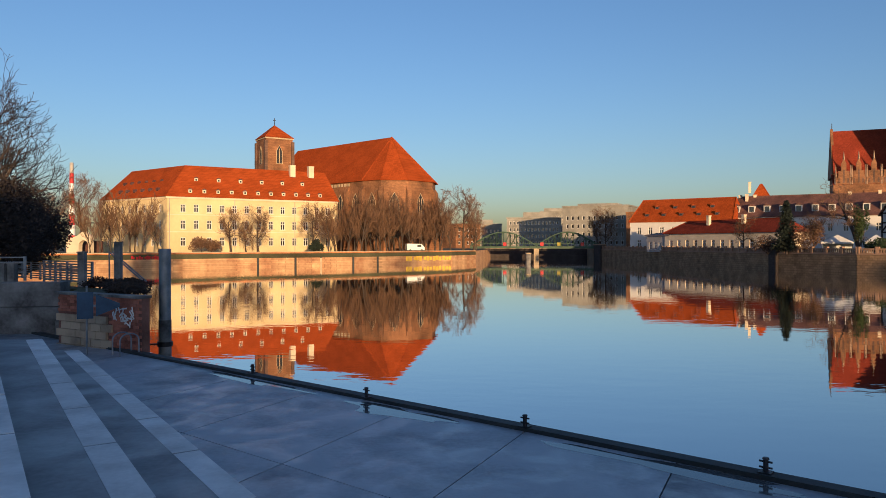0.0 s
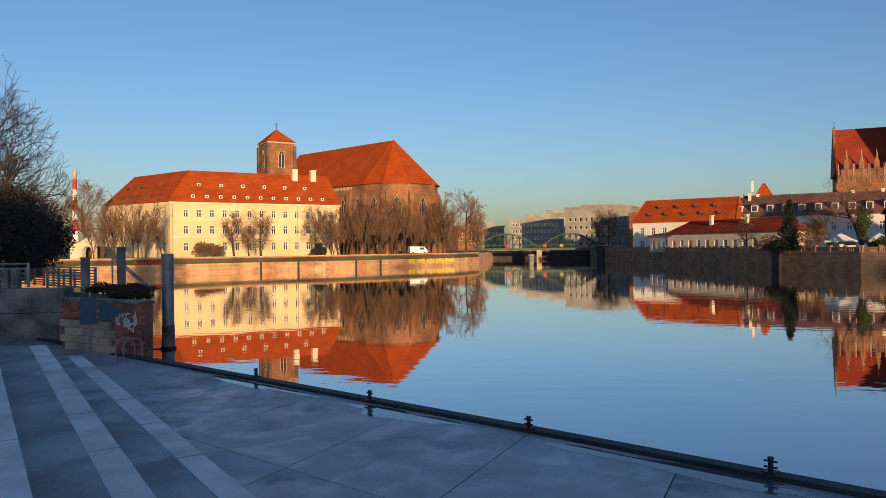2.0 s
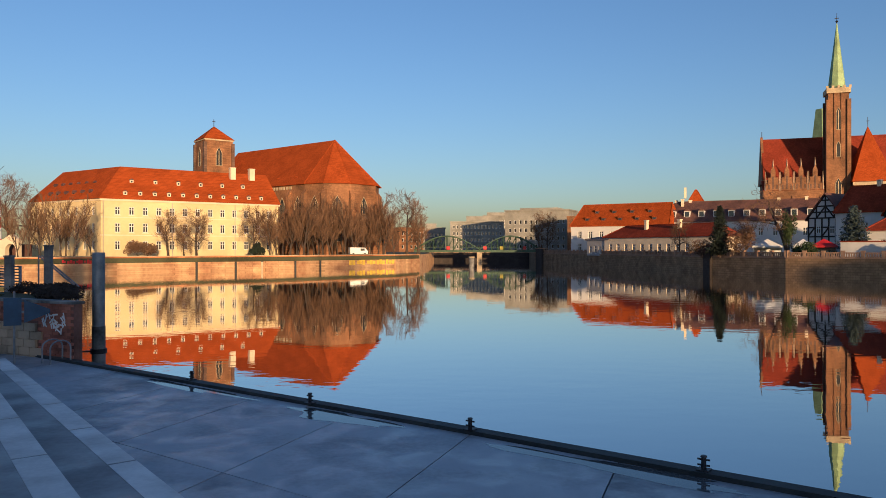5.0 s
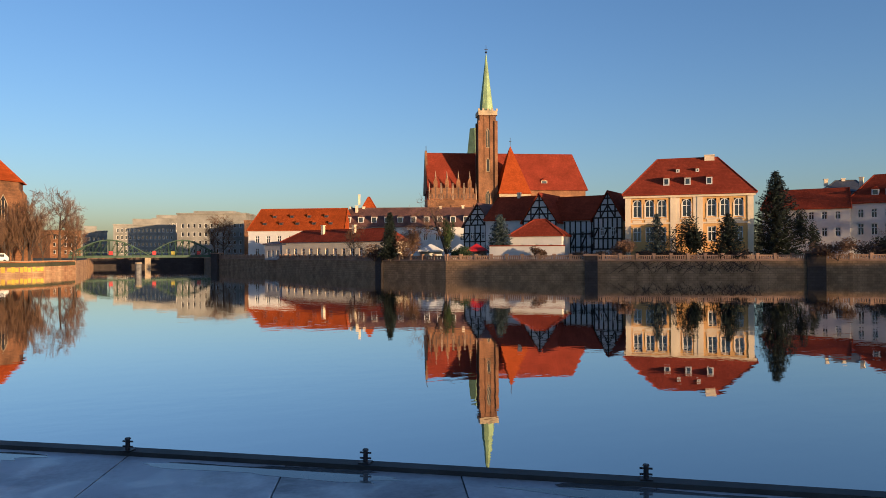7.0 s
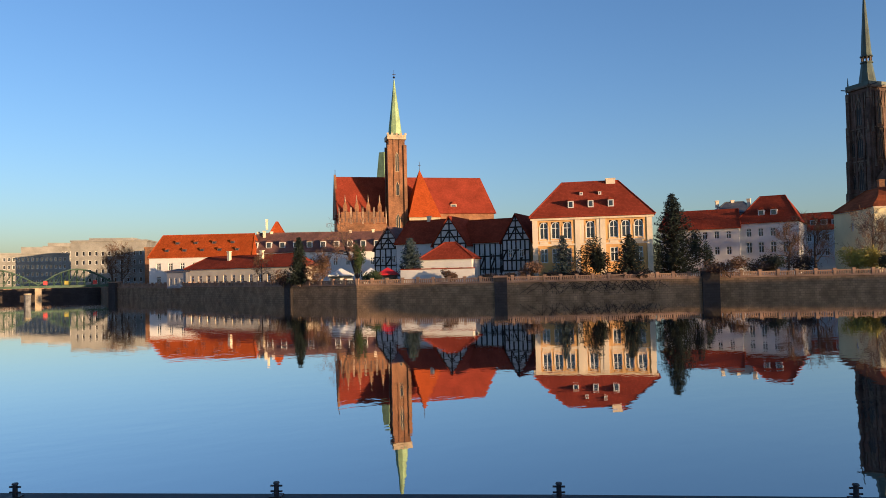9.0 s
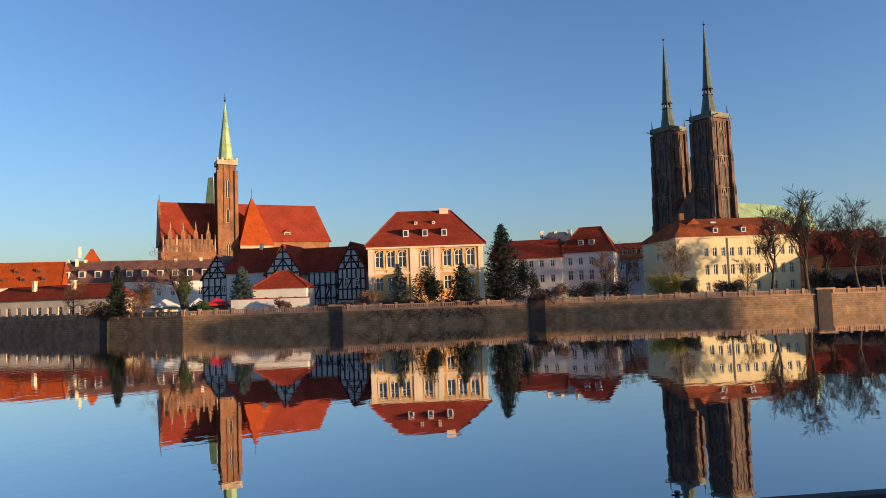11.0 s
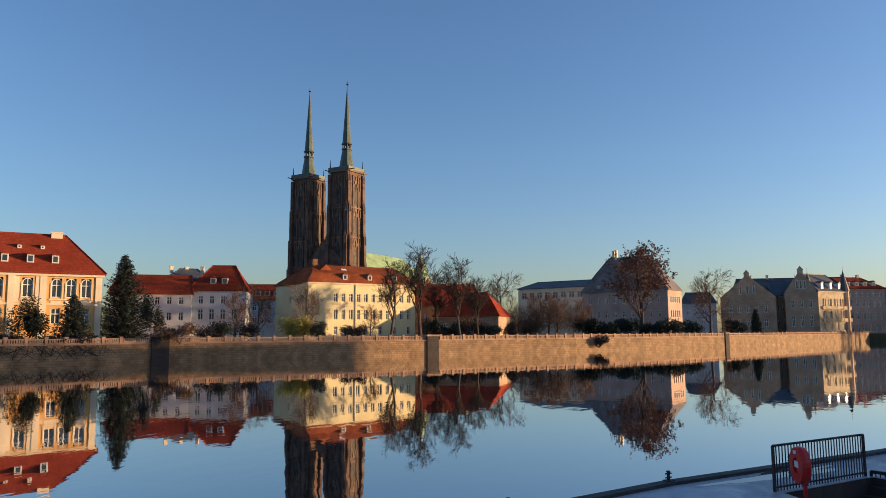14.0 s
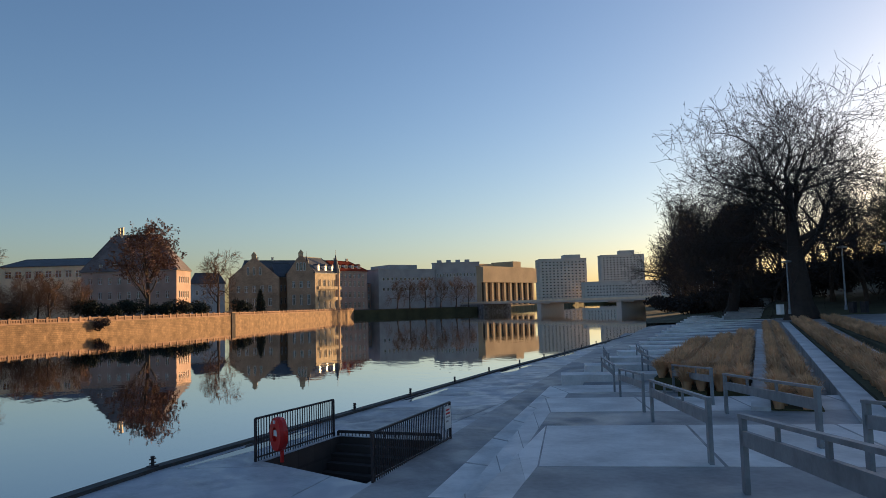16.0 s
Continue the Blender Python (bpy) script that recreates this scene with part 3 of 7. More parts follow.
def sand_church():
    far, peak = B(-11.25, 275), B(-3.85, 235)
    m, L = facade_pose(far, peak)        # x runs towards the choir, y away
    ob = thing("brick_church", m, "tall gothic brick hall church with a steep red tiled roof", "church")
    hw, ev, top = 13.0, 24.6, 39.6
    R = 12.0
    apse = [(L, -hw), (L + 7, -hw * 0.92), (L + R, -hw * 0.42), (L + R, hw * 0.42), (L + 7, hw * 0.92), (L, hw)]
    ring = [(0, -hw)] + apse + [(0, hw)]
    N = len(ring)
    part("wall", prism(NB(), ring, 2.8, ev), BRICK, ob)
    out = [(p[0] + (0.6 if p[0] > L else 0), p[1] * 1.05, ev) for p in ring]
    v = out + [(0, 0, top), (L - 1, 0, top)]
    f = [(0, 1, N + 1, N), (N - 2, N - 1, N, N + 1), (N - 1, 0, N)] + [(i, i + 1, N + 1) for i in range(1, N - 2)] + [tuple(range(N))[::-1]]
    bm = poly(NB(), v, f)
    part("roof", bm, REDTILE, ob)
    for i in range(1, N - 1):
        part("ridge_tiles", cyl(NB(), out[i], (L - 1, 0, top), 0.2, n=5), REDTILE, ob)
    wm = gothic_window(3.0, 14.0, SANDSTONE)
    bay = 7.4
    for i in range(7):
        x = L - 3.6 - i * bay
        if x > 1:
            put_gothic(ob, wm, pose(x, -hw - 0.02, 7))
            part("buttress", buttress_mesh(), None, ob, m=pose(x - bay / 2, -hw, 0))
    for p, q in zip(apse[:-1], apse[1:]):
        a, b = Vector(p), Vector(q)
        c, rz = (a + b) / 2, math.degrees(math.atan2(b.y - a.y, b.x - a.x))
        nrm = Vector((math.sin(radians(rz)), -math.cos(radians(rz))))
        put_gothic(ob, wm, pose(c.x + nrm.x * 0.02, c.y + nrm.y * 0.02, 7, 0, 0, rz))
        part("buttress", buttress_mesh(), None, ob, m=pose(b.x - nrm.x * .3, b.y - nrm.y * .3, 0, 0, 0, rz + 25))
    part("buttress", buttress_mesh(), None, ob, m=pose(L, -hw, 0))
    for x in even(6, L - 6, 24):
        part("frieze_block", bx(NB(), x - 0.5, x + 0.5, -hw - 0.18, -hw, ev - 1.3, ev - 0.4), SANDSTONE, ob)
    for x in (L - 6, L - 15):
        dormer(ob, x, -hw + 1.4, ev + 1.2, 1.3, 1.1, 2.4, BROWNTILE)
    # the square tower behind the monastery
    c = B(-13.0, 262)
    t = thing("church_tower", pose(c.x, c.y, 0, 0, 0, 33), "square brick church tower with a red pyramid roof", "tower")
    w, tz = 4.8, 41.8
    part("wall", bx(NB(), -w, w, -w, w, 2.8, tz), BRICK, t)
    part("roof", poly(NB(), [(-w - .5, -w - .5, tz), (w + .5, -w - .5, tz), (w + .5, w + .5, tz), (-w - .5, w + .5, tz), (0, 0, tz + 5)], ((0, 1, 4), (1, 2, 4), (2, 3, 4), (3, 0, 4), (3, 2, 1, 0))), REDTILE, t)
    part("finial", bx(bx(NB(), -.09, .09, -.09, .09, tz + 4.8, tz + 7.4), -.5, .5, -.07, .07, tz + 6.5, tz + 6.7), IRON, t)
    gm = gothic_window(2.2, 6.4, SANDSTONE)
    put_gothic(t, gm, pose(0, -w - 0.02, tz - 9))
    put_gothic(t, gm, pose(-w - 0.02, 0, tz - 9, 0, 0, -90))
    part("cornice", bx(NB(), -w - .25, w + .25, -w - .25, w + .25, tz - .5, tz - .02), SANDSTONE, t)
    for x in (-w, w):
        for y in (-w, w):
            part("corner_pilaster", bx(NB(), x - .5, x + .5, y - .5, y + .5, 2.8, tz - 1.2), DARKBRICK, t)


BUTTRESS = []


def buttress_mesh():
    if not BUTTRESS:
        prof = [(0.6, 2.5), (-2.6, 2.5), (-2.6, 9), (-1.8, 10.2), (-1.8, 16), (-1.1, 17.2), (-1.1, 21.5), (0.1, 23.2), (0.6, 23.2)]
        n_ = len(prof)
        v = [(-0.7, p[0], p[1]) for p in prof] + [(0.7, p[0], p[1]) for p in prof]
        f = [tuple(range(n_)), tuple(range(2 * n_ - 1, n_ - 1, -1))] + [(i, (i + 1) % n_, n_ + (i + 1) % n_, n_ + i) for i in range(n_)]
        BUTTRESS.append(mesh_of(poly(NB(), v, f), "buttress", BRICK))
    return BUTTRESS[0]


sand_church()


# ---------- plain town houses ----------
def house(name, a, b, D, z0, ev, top, wallm, roofm, rows=(), left=(), right=(), inset=(0.5, 0.5), label="", over=0.4, cat="building", dorm=(), chims=(), group="", dormm=None):
    m, W = facade_pose(a, b)
    ob = thing(name, m, label, cat, group)
    R_ = lambda spec, w: [(z, h, ww, even(mg, w - mg, k), ar, True) for z, h, ww, k, mg, ar in spec]
    walls(ob, W, D, z0, ev, wallm, R_(rows, W), R_(left, D), R_(right, D))
    hip_roof(ob, W, D, ev, top, inset[0], inset[1], roofm, over)
    band(ob, W, ev - 0.35, 0.35, 0.2, FRAME)
    s = (D / 2 + over) / max(0.1, top - ev)
    for k, mg, dz, w, h in dorm:
        for x in even(mg, W - mg, k):
            dormer(ob, x, -over + (dz + 0.1) * s, ev + dz, w, h, 2.2, dormm or WHITE, roofm)
    for x, y, h in chims:
        chimney(ob, x * W, y * D, ev + (top - ev) * 0.6, (top - ev) * .4 + h * .3)
    return ob, W


# cathedral bank, from the far bridge towards the palace
house("town_house", B(14.4, 232), B(21.6, 222), 16, 3, 12.0, 18.9, WHITE, REDTILE, [(4.2, 2.3, 1.3, 8, 1, 0), (8.0, 2.3, 1.3, 8, 1, 0)], [(8, 2, 1.2, 4, 1, 0)], (), (1.0, 1.0),
      "white town house with a tall bright red tiled roof", dorm=((5, 2, 1.5, 1.2, .9), (4, 4, 3.8, 1.2, .9)), dormm=BROWNTILE)
house("annexe", B(16.9, 208), B(24.9, 180), 9, 3, 8.1, 11.2, CREAM, DARKTILE, [(4.2, 2.0, 1.2, 12, 1, 0)], (), (), (4, 3),
      "low cream riverside annexe with a dark red hip roof", chims=((.35, .3, 3.6), (.65, .3, 3)))
house("annexe", B(15.6, 214), B(17.2, 207), 7, 3, 7.6, 8.2, GREY, GREYTILE, [(3.6, 2.2, 1.1, 4, .5, 0)], (), (), (.5, .5), "small grey stone pavilion beside the riverside annexe")
house("town_house", B(20.6, 228), B(33.5, 224), 15, 3, 13.0, 19.2, WHITE, BROWNTILE, [(4.6, 2.2, 1.3, 13, 1, 0), (8.6, 2.3, 1.3, 13, 1, 0)], (), (), (5, 1),
      "long white house with a dark brown mansard roof and pale dormers", dorm=((11, 3, 1.2, 1.7, 1.9),), chims=((.1, .5, 1), (.14, .4, 1.6), (.18, .5, 1), (.66, .5, 1), (.8, .5, 1.6), (.92, .5, 1)))
house("chapel", B(22.7, 262), B(24.4, 262), 8, 3, 18, 25.2, REDTILE, REDTILE, (), (), (), (3.6, 3.6), "small chapel with a pointed bright red roof behind the long house", chims=((.05, .4, 2),))


def timbered(parent, W, z0, z1, y=-0.06, gable=None, nx=7, nz=3, m=None):
    """Black posts, rails and braces on a wall in the plane y; gable: height of a pointed top."""
    m = m or pose(0, 0, 0)
    t = 0.16
    def beam(x0, za, x1, zb):
        a, b = Vector((x0, y, za)), Vector((x1, y, zb))
        L, ang = (b - a).length, math.degrees(math.atan2(zb - za, x1 - x0))
        part("beam", bx(NB(), 0, L, -0.05, 0.08, -t, t), TIMBER, parent, m=m @ pose(x0, y, za, 0, -ang, 0))
    for i in range(nx + 1):
        x = t + (W - 2 * t) * i / nx
        beam(x, z0, x, z1)
    for j in range(nz + 1):
        z = z0 + (z1 - z0) * j / nz
        beam(0, z, W, z)
    for i in range(0, nx, 2):
        x = W * i / nx
        beam(x, z0 + (z1 - z0) / nz, x + W / nx, z0 + 2 * (z1 - z0) / nz)
    if gable:
        beam(0, z1, W / 2, z1 + gable)
        beam(W, z1, W / 2, z1 + gable)
        for k in (0.25, 0.5, 0.75):
            beam(W * k / 2, z1 + gable * k, W - W * k / 2, z1 + gable * k)
            beam(W * k, z1, W * k, z1 + gable * (1 - abs(2 * k - 1)))
        beam(W * .25, z1, W * .5, z1 + gable * .5)
        beam(W * .75, z1, W * .5, z1 + gable * .5)


def gable_house(name, a, b, D, z0, ev, top, wallm, roofm, label, timber=True, rows=(), nx=7, nz=3, chims=()):
    """A house that turns its gable to the river."""
    m, W = facade_pose(a, b)
    ob = thing(name, m, label, "house", "old houses by the river wall")
    part("wall", poly(prism(NB(), [(0, 0), (W, 0), (W, D), (0, D)], z0, ev), [(0, 0, ev), (W, 0, ev), (W / 2, 0, top), (0, D, ev), (W, D, ev), (W / 2, D, top)], ((0, 1, 2), (3, 5, 4))), wallm, ob)
    o = 0.5
    k = (top - ev) / (W / 2)
    v = [(-o, -o, ev - o * k), (W / 2, -o, top), (W + o, -o, ev - o * k)]
    v = v + [(p[0], D + o, p[2]) for p in v] + [(p[0], -o, p[2] + .35) for p in v] + [(p[0], D + o, p[2] + .35) for p in v]
    part("roof", poly(NB(), v, ((6, 7, 10, 9), (7, 8, 11, 10), (0, 3, 4, 1), (1, 4, 5, 2), (0, 1, 7, 6), (1, 2, 8, 7), (3, 9, 10, 4), (4, 10, 11, 5), (0, 6, 9, 3), (2, 5, 11, 8))), roofm, ob)
    if timber:
        timbered(ob, W, z0 + 2.6, ev, gable=top - ev, nx=nx, nz=nz)
    put_windows(ob, [(z, h, w, even(mg, W - mg, kk), ar, True) for z, h, w, kk, mg, ar in rows], pose(0, -0.14, 0), 0.0)
    for x, y, h in chims:
        chimney(ob, x * W, y * D, top - 2, h)
    return ob


gable_house("timbered_house", B(31.0, 190), B(33.2, 186), 14, 3, 12.0, 17.4, WHITE, BROWNTILE, "white half-timbered house with a brown roof behind bare trees", rows=[(8.4, 1.8, 1.1, 2, 1, 0)], nx=5)
h1, w1 = house("old_house", B(32.7, 184), B(36.3, 178), 12, 3, 13.0, 19.0, WHITE, DARKTILE, [(8.8, 1.8, 1.1, 3, 1.5, 0)], (), (), (.3, .3), "whitewashed house with a steep dark red roof", cat="house", chims=((.5, .5, 3),), group="old houses by the river wall")
gable_house("timbered_house", B(35.6, 176), B(38.2, 173), 14, 3, 12.4, 18.8, WHITE, DARKTILE, "white half-timbered gable house with black beams", rows=[(8.6, 1.8, 1.1, 2, 1, 0)], nx=6)
h2, w2 = house("timbered_house", B(37.6, 178), B(42.2, 172), 11, 3, 12.6, 18.4, WHITE, DARKTILE, [(8.2, 1.7, 1.0, 6, 1, 0), (5, 1.8, 1.0, 6, 1, 0)], (), (), (.3, .3), "half-timbered house with a long dark red roof and roof windows", cat="house", group="old houses by the river wall")
timbered(h2, w2, 3, 12.3, nx=11, nz=3)
for x in even(3, w2 - 3, 4):
    part("roof_window", bx(NB(), x - .6, x + .6, -.1, .1, 0, 1.0), FRAME, h2, m=pose(0, 2.4, 15.2, -46, 0, 0))
gable_house("timbered_house", B(41.0, 168), B(43.2, 166), 14, 3, 12.6, 18.4, WHITE, DARKTILE, "half-timbered house with a tall black-beamed gable", rows=[(8.6, 1.8, 1.0, 2, .8, 0)], nx=6)
house("garden_pavilion", B(34.6, 160), B(38.6, 157), 8, 3, 8.6, 12.2, WHITE, DARKTILE, [(5.2, 1.5, 1.0, 3, 1, 0)], (), (), (4.5, 4.5), "white garden pavilion with a dark red hip roof", cat="house")
wall_w = thing("garden_wall", pose(0, 0, 0), "low whitewashed garden wall behind the balustrade", "wall")
mm, ww = facade_pose(B(33.0, 152), B(38.8, 149))
part("wall_stretch", bx(NB(), 0, ww, 0, .4, 3, 6.2, mm), WHITE, wall_w)
part("coping", bx(NB(), -.1, ww + .1, -.15, .55, 6.2, 6.4, mm), DARKTILE, wall_w)


def palace():
    a, b = B(43.42, 156), B(52.42, 156)
    m, W = facade_pose(a, b)
    ob = thing("palace", m, "two-storey ochre baroque palace with cream pilasters and red roof", "building")
    D, ev, top = 20.0, 16.7, 25.0
    xs = [W * f for f in (.095, .195, .295, .49, .685, .785, .89)]
    rows = [(12.0, 3.6, 1.75, xs, True, True), (7.0, 3.0, 1.6, [x for x in xs if abs(x - W * .49) > 1], False, True)]
    walls(ob, W, D, 3, ev, OCHRE, rows, [(12, 3.0, 1.5, even(2, D - 2, 4), False, True)], [(12, 3.0, 1.5, even(2, D - 2, 4), False, True)])
    for x in (0.5, W * .385, W * .595, W - .5):
        part("pilaster", bx(NB(), x - .55, x + .55, -.18, 0, 3.4, ev - .7), CREAM, ob)
    part("central_panel", bx(NB(), W * .385 + .55, xs[3] - 1.3, -.1, 0, 11, ev - .8), CREAM, ob)
    part("central_panel", bx(NB(), xs[3] + 1.3, W * .595 - .55, -.1, 0, 11, ev - .8), CREAM, ob)
    band(ob, W, ev - .7, .7, .4)
    band(ob, W, 10.6, .35, .15)
    for x in xs:
        part("window_surround", bx(bx(NB(), x - 1.02, x - .9, -.1, 0, 11.7, 14.7), x + .9, x + 1.02, -.1, 0, 11.7, 14.7), CREAM, ob)
        part("window_sill", bx(NB(), x - 1.2, x + 1.2, -.2, 0, 11.5, 11.75), CREAM, ob)
        part("apron_panel", bx(NB(), x - .9, x + .9, -.08, 0, 10.98, 11.4), CREAM, ob)
    hip_roof(ob, W, D, ev, top, 6.0, 6.2, DARKTILE, .7)
    s = (D / 2 + .7) / (top - ev)
    for f in (.33, .5, .67):
        dormer(ob, W * f, -.7 + 1.9 * s, ev + 1.9, 1.2, 1.5, 2.6, WHITE, DARKTILE)
    for f in (.42, .58):
        dormer(ob, W * f, -.7 + 4.9 * s, ev + 4.9, .7, .7, 1.6, WHITE, DARKTILE)
    chimney(ob, W * .68, D / 2, top - 1, 1.3, 2.0)


palace()


# ---------- the twin-storeyed brick church with one spire ----------
def cross_church():
    a, b = B(28.2, 262), B(39.5, 272)
    m, L = facade_pose(a, b)
    ob = thing("spired_church", m, "gothic brick church with red roofs, transept and tall green spire", "church")
    ev, top, hw = 27.5, 41.9, 8.0
    sx = L * .386
    part("nave_wall", bx(NB(), 0, L + 4.5, 0, 2 * hw, 3, ev), BRICK, ob)
    v = [(-.3, -.6, ev), (L + 5.4, -.6, ev), (L + 5.4, 2 * hw + .6, ev), (-.3, 2 * hw + .6, ev), (-.3, hw, top), (L + 1.8, hw, top)]
    part("roof", poly(NB(), v, ((0, 1, 5, 4), (2, 3, 4, 5), (1, 2, 5), (3, 0, 4), (3, 2, 1, 0))), DARKTILE, ob)
    # side aisle chapels with a row of small stepped gables, west of the tower
    aw = sx - 4.5
    part("aisle_wall", bx(NB(), -.8, sx - 3, -6, 0, 3, 23.5), BRICK, ob)
    gw = gothic_window(2.3, 7.0, SANDSTONE)
    n_ = 4
    for i in range(n_):
        x = aw * (i + .5) / n_
        put_gothic(ob, gw, pose(x, -6.02, 12.5))
        st = [(-2.2, 0), (2.2, 0), (2.2, 2.2), (1.5, 2.2), (1.5, 4.2), (.7, 4.2), (.7, 6.4), (0, 8.0), (-.7, 6.4), (-.7, 4.2), (-1.5, 4.2), (-1.5, 2.2), (-2.2, 2.2)]
        bm = poly(NB(), [(p[0], -6.1, p[1]) for p in st] + [(p[0], -5.4, p[1]) for p in st],
                  [tuple(range(13)), tuple(range(25, 12, -1))] + [(j, (j + 1) % 13, 13 + (j + 1) % 13, 13 + j) for j in range(13)])
        g = part("stepped_gable", bm, BRICK, ob, m=pose(x, 0, 23.5))
        for dx in (-1.2, 0, 1.2):
            part("blind_niche", bx(NB(), dx - .24, dx + .24, -6.16, -6.1, .5, 1.9 + (2.6 if dx == 0 else 0)), DARKBRICK, g)
        for dx in (-2.2, 2.2):
            part("pinnacle", cyl(NB(), (dx, -5.8, 0), (dx, -5.8, 6.0), .48, .06, 4), TAN, g)
        part("gable_finial", cyl(NB(), (0, -5.8, 7.2), (0, -5.8, 10.2), .34, .05, 4), TAN, g)
    for i in range(n_ + 1):
        x = aw * i / n_
        bm = poly(NB(), [(x - .6, -6, 3), (x - .6, -8.6, 3), (x - .6, -8.2, 12), (x - .6, -7.4, 19), (x - .6, -6, 22),
                         (x + .6, -6, 3), (x + .6, -8.6, 3), (x + .6, -8.2, 12), (x + .6, -7.4, 19), (x + .6, -6, 22)],
                  ((0, 1, 2, 3, 4), (9, 8, 7, 6, 5), (0, 5, 6, 1), (1, 6, 7, 2), (2, 7, 8, 3), (3, 8, 9, 4), (4, 9, 5, 0)))
        part("buttress", bm, BRICK, ob)
    part("aisle_roof", poly(NB(), [(-1, -6.2, 23.5), (sx - 3, -6.2, 23.5), (sx - 3, 0, 27.2), (-1, 0, 27.2)], ((0, 1, 2, 3),)), DARKTILE, ob)
    part("west_gable", poly(NB(), [(-.6, -.3, ev - 1), (-.6, 2 * hw + .3, ev - 1), (-.6, hw, top + .8), (.2, -.3, ev - 1), (.2, 2 * hw + .3, ev - 1), (.2, hw, top + .8)],
                            ((0, 2, 1), (3, 4, 5), (0, 3, 5, 2), (1, 2, 5, 4), (0, 1, 4, 3))), BRICK, ob)
    # main tower and spire
    tz = 54.5
    t = part("tower", bx(NB(), -2.9, 2.9, -2.9, 2.9, 3, tz), BRICK, ob, m=pose(sx, -3.2, 0))
    for x in (-2.9, 2.9):
        for y in (-2.9, 2.9):
            part("corner_buttress", bx(NB(), x - .55, x + .55, y - .55, y + .55, 3, tz - 3), BRICK, t)
    for x in (-1.0, 1.0):
        part("lesene", bx(NB(), x - .3, x + .3, -3.15, -2.9, 33, tz - 1), BRICK, t)
    part("gallery", bx(NB(), -3.4, 3.4, -3.4, 3.4, tz - 1, tz + .6), SANDSTONE, t)
    for x in (-3.2, -1.6, 0, 1.6, 3.2):
        part("merlon", bx(NB(), x - .35, x + .35, -3.4, -3.1, tz + .6, tz + 1.3), SANDSTONE, t)
    nw = gothic_window(1.5, 7.0, SANDSTONE)
    put_gothic(t, nw, pose(0, -2.94, 42))
    put_gothic(t, nw, pose(-2.94, 0, 42, 0, 0, -90))
    put_gothic(t, gothic_window(1.7, 6.0, SANDSTONE), pose(0, -2.94, 21))
    put_gothic(t, gothic_window(1.3, 5.0, SANDSTONE), pose(0, -2.94, 33.5))
    part("spire", cyl(NB(), (0, 0, tz + .6), (0, 0, 76.0), 2.6, .12, 8), COPPER, t, "tall green copper spire")
    part("finial", bx(cyl(NB(), (0, 0, 75.5), (0, 0, 79.2), .12, .06, 6), -.6, .6, -.06, .06, 77.5, 77.7), IRON, t)
    part("finial_ball", cyl(cyl(NB(), (0, 0, 76.2), (0, 0, 76.6), .1, .45, 8), (0, 0, 76.6), (0, 0, 77.0), .45, .1, 8), IRON, t)
    # blunt second tower behind
    t2 = part("blunt_tower", bx(NB(), -2.2, 2.2, -2.2, 2.2, 3, 40), BRICK, ob, m=pose(sx - 2.0, 13, 0))
    part("tower_roof", cyl(NB(), (0, 0, 40), (0, 0, 52), 2.9, 1.6, 4), COPPER, t2)
    # transept with a pyramid roof
    tx = L * .555
    q = part("transept", bx(NB(), -5.3, 5.3, -9, 2, 3, 25.5), BRICK, ob, m=pose(tx, 0, 0))
    part("transept_roof", poly(NB(), [(-5.9, -9.6, 25.5), (5.9, -9.6, 25.5), (5.9, 6, 25.5), (-5.9, 6, 25.5), (0, -1.2, 43.5)], ((0, 1, 4), (1, 2, 4), (2, 3, 4), (3, 0, 4), (3, 2, 1, 0))), REDTILE, q)
    part("cornice", bx(NB(), -5.6, 5.6, -9.3, -9, 24.4, 25.4), SANDSTONE, q)
    dormer(q, 1.2, -7.6, 26.4, 2.0, 1.8, 3, CREAM, DARKTILE)
    part("finial", bx(bx(NB(), -.07, .07, -1.27, -1.13, 43, 46.4), -.45, .45, -1.25, -1.15, 45, 45.15), IRON, q)
    dormer(ob, L * .80, 1.0, 29.2, 2.2, 2.0, 3, CREAM, DARKTILE)
    for x in even(L * .68, L, 4):
        put_gothic(ob, gw, pose(x, -.03, 17))
        part("buttress", bx(NB(), x + 2.2, x + 3.2, -1.6, 0, 3, 24.5), BRICK, ob)
    part("ridge_finial", bx(NB(), -.2, 0, hw - .08, hw + .08, top, top + 2.6), IRON, ob)


cross_church()

# ---------- right of the palace ----------
house("side_wing", B(53.0, 186), B(58.5, 184), 14, 3, 14.6, 19.4, WHITE, DARKTILE, [(8.2, 2.0, 1.2, 6, 1, 0), (12.0, 1.8, 1.2, 6, 1, 0)], (), (), (.5, .5), "plain white wing with a dark red roof beside the palace")
house("mansard_house", B(58.3, 186), B(62.4, 184), 16, 3, 15.6, 22.2, WHITE, DARKTILE, [(8.4, 2.6, 1.3, 4, 1.5, 0), (12.2, 2.0, 1.2, 4, 1.5, 0)], (), (), (4.2, 3.6), "pale stuccoed house with a tall dark red hipped roof", dorm=((2, 4, 1.6, 1.4, 1.4),), chims=((.1, .6, -1), (.3, .7, -1)))
house("mansard_house", B(56.9, 196), B(59.6, 198), 14, 3, 19, 22.2, GREY, SLATE, (), (), (), (4, 1), "grey slate roof of a rear house", chims=((.2, .5, 1), (.6, .5, 1)))
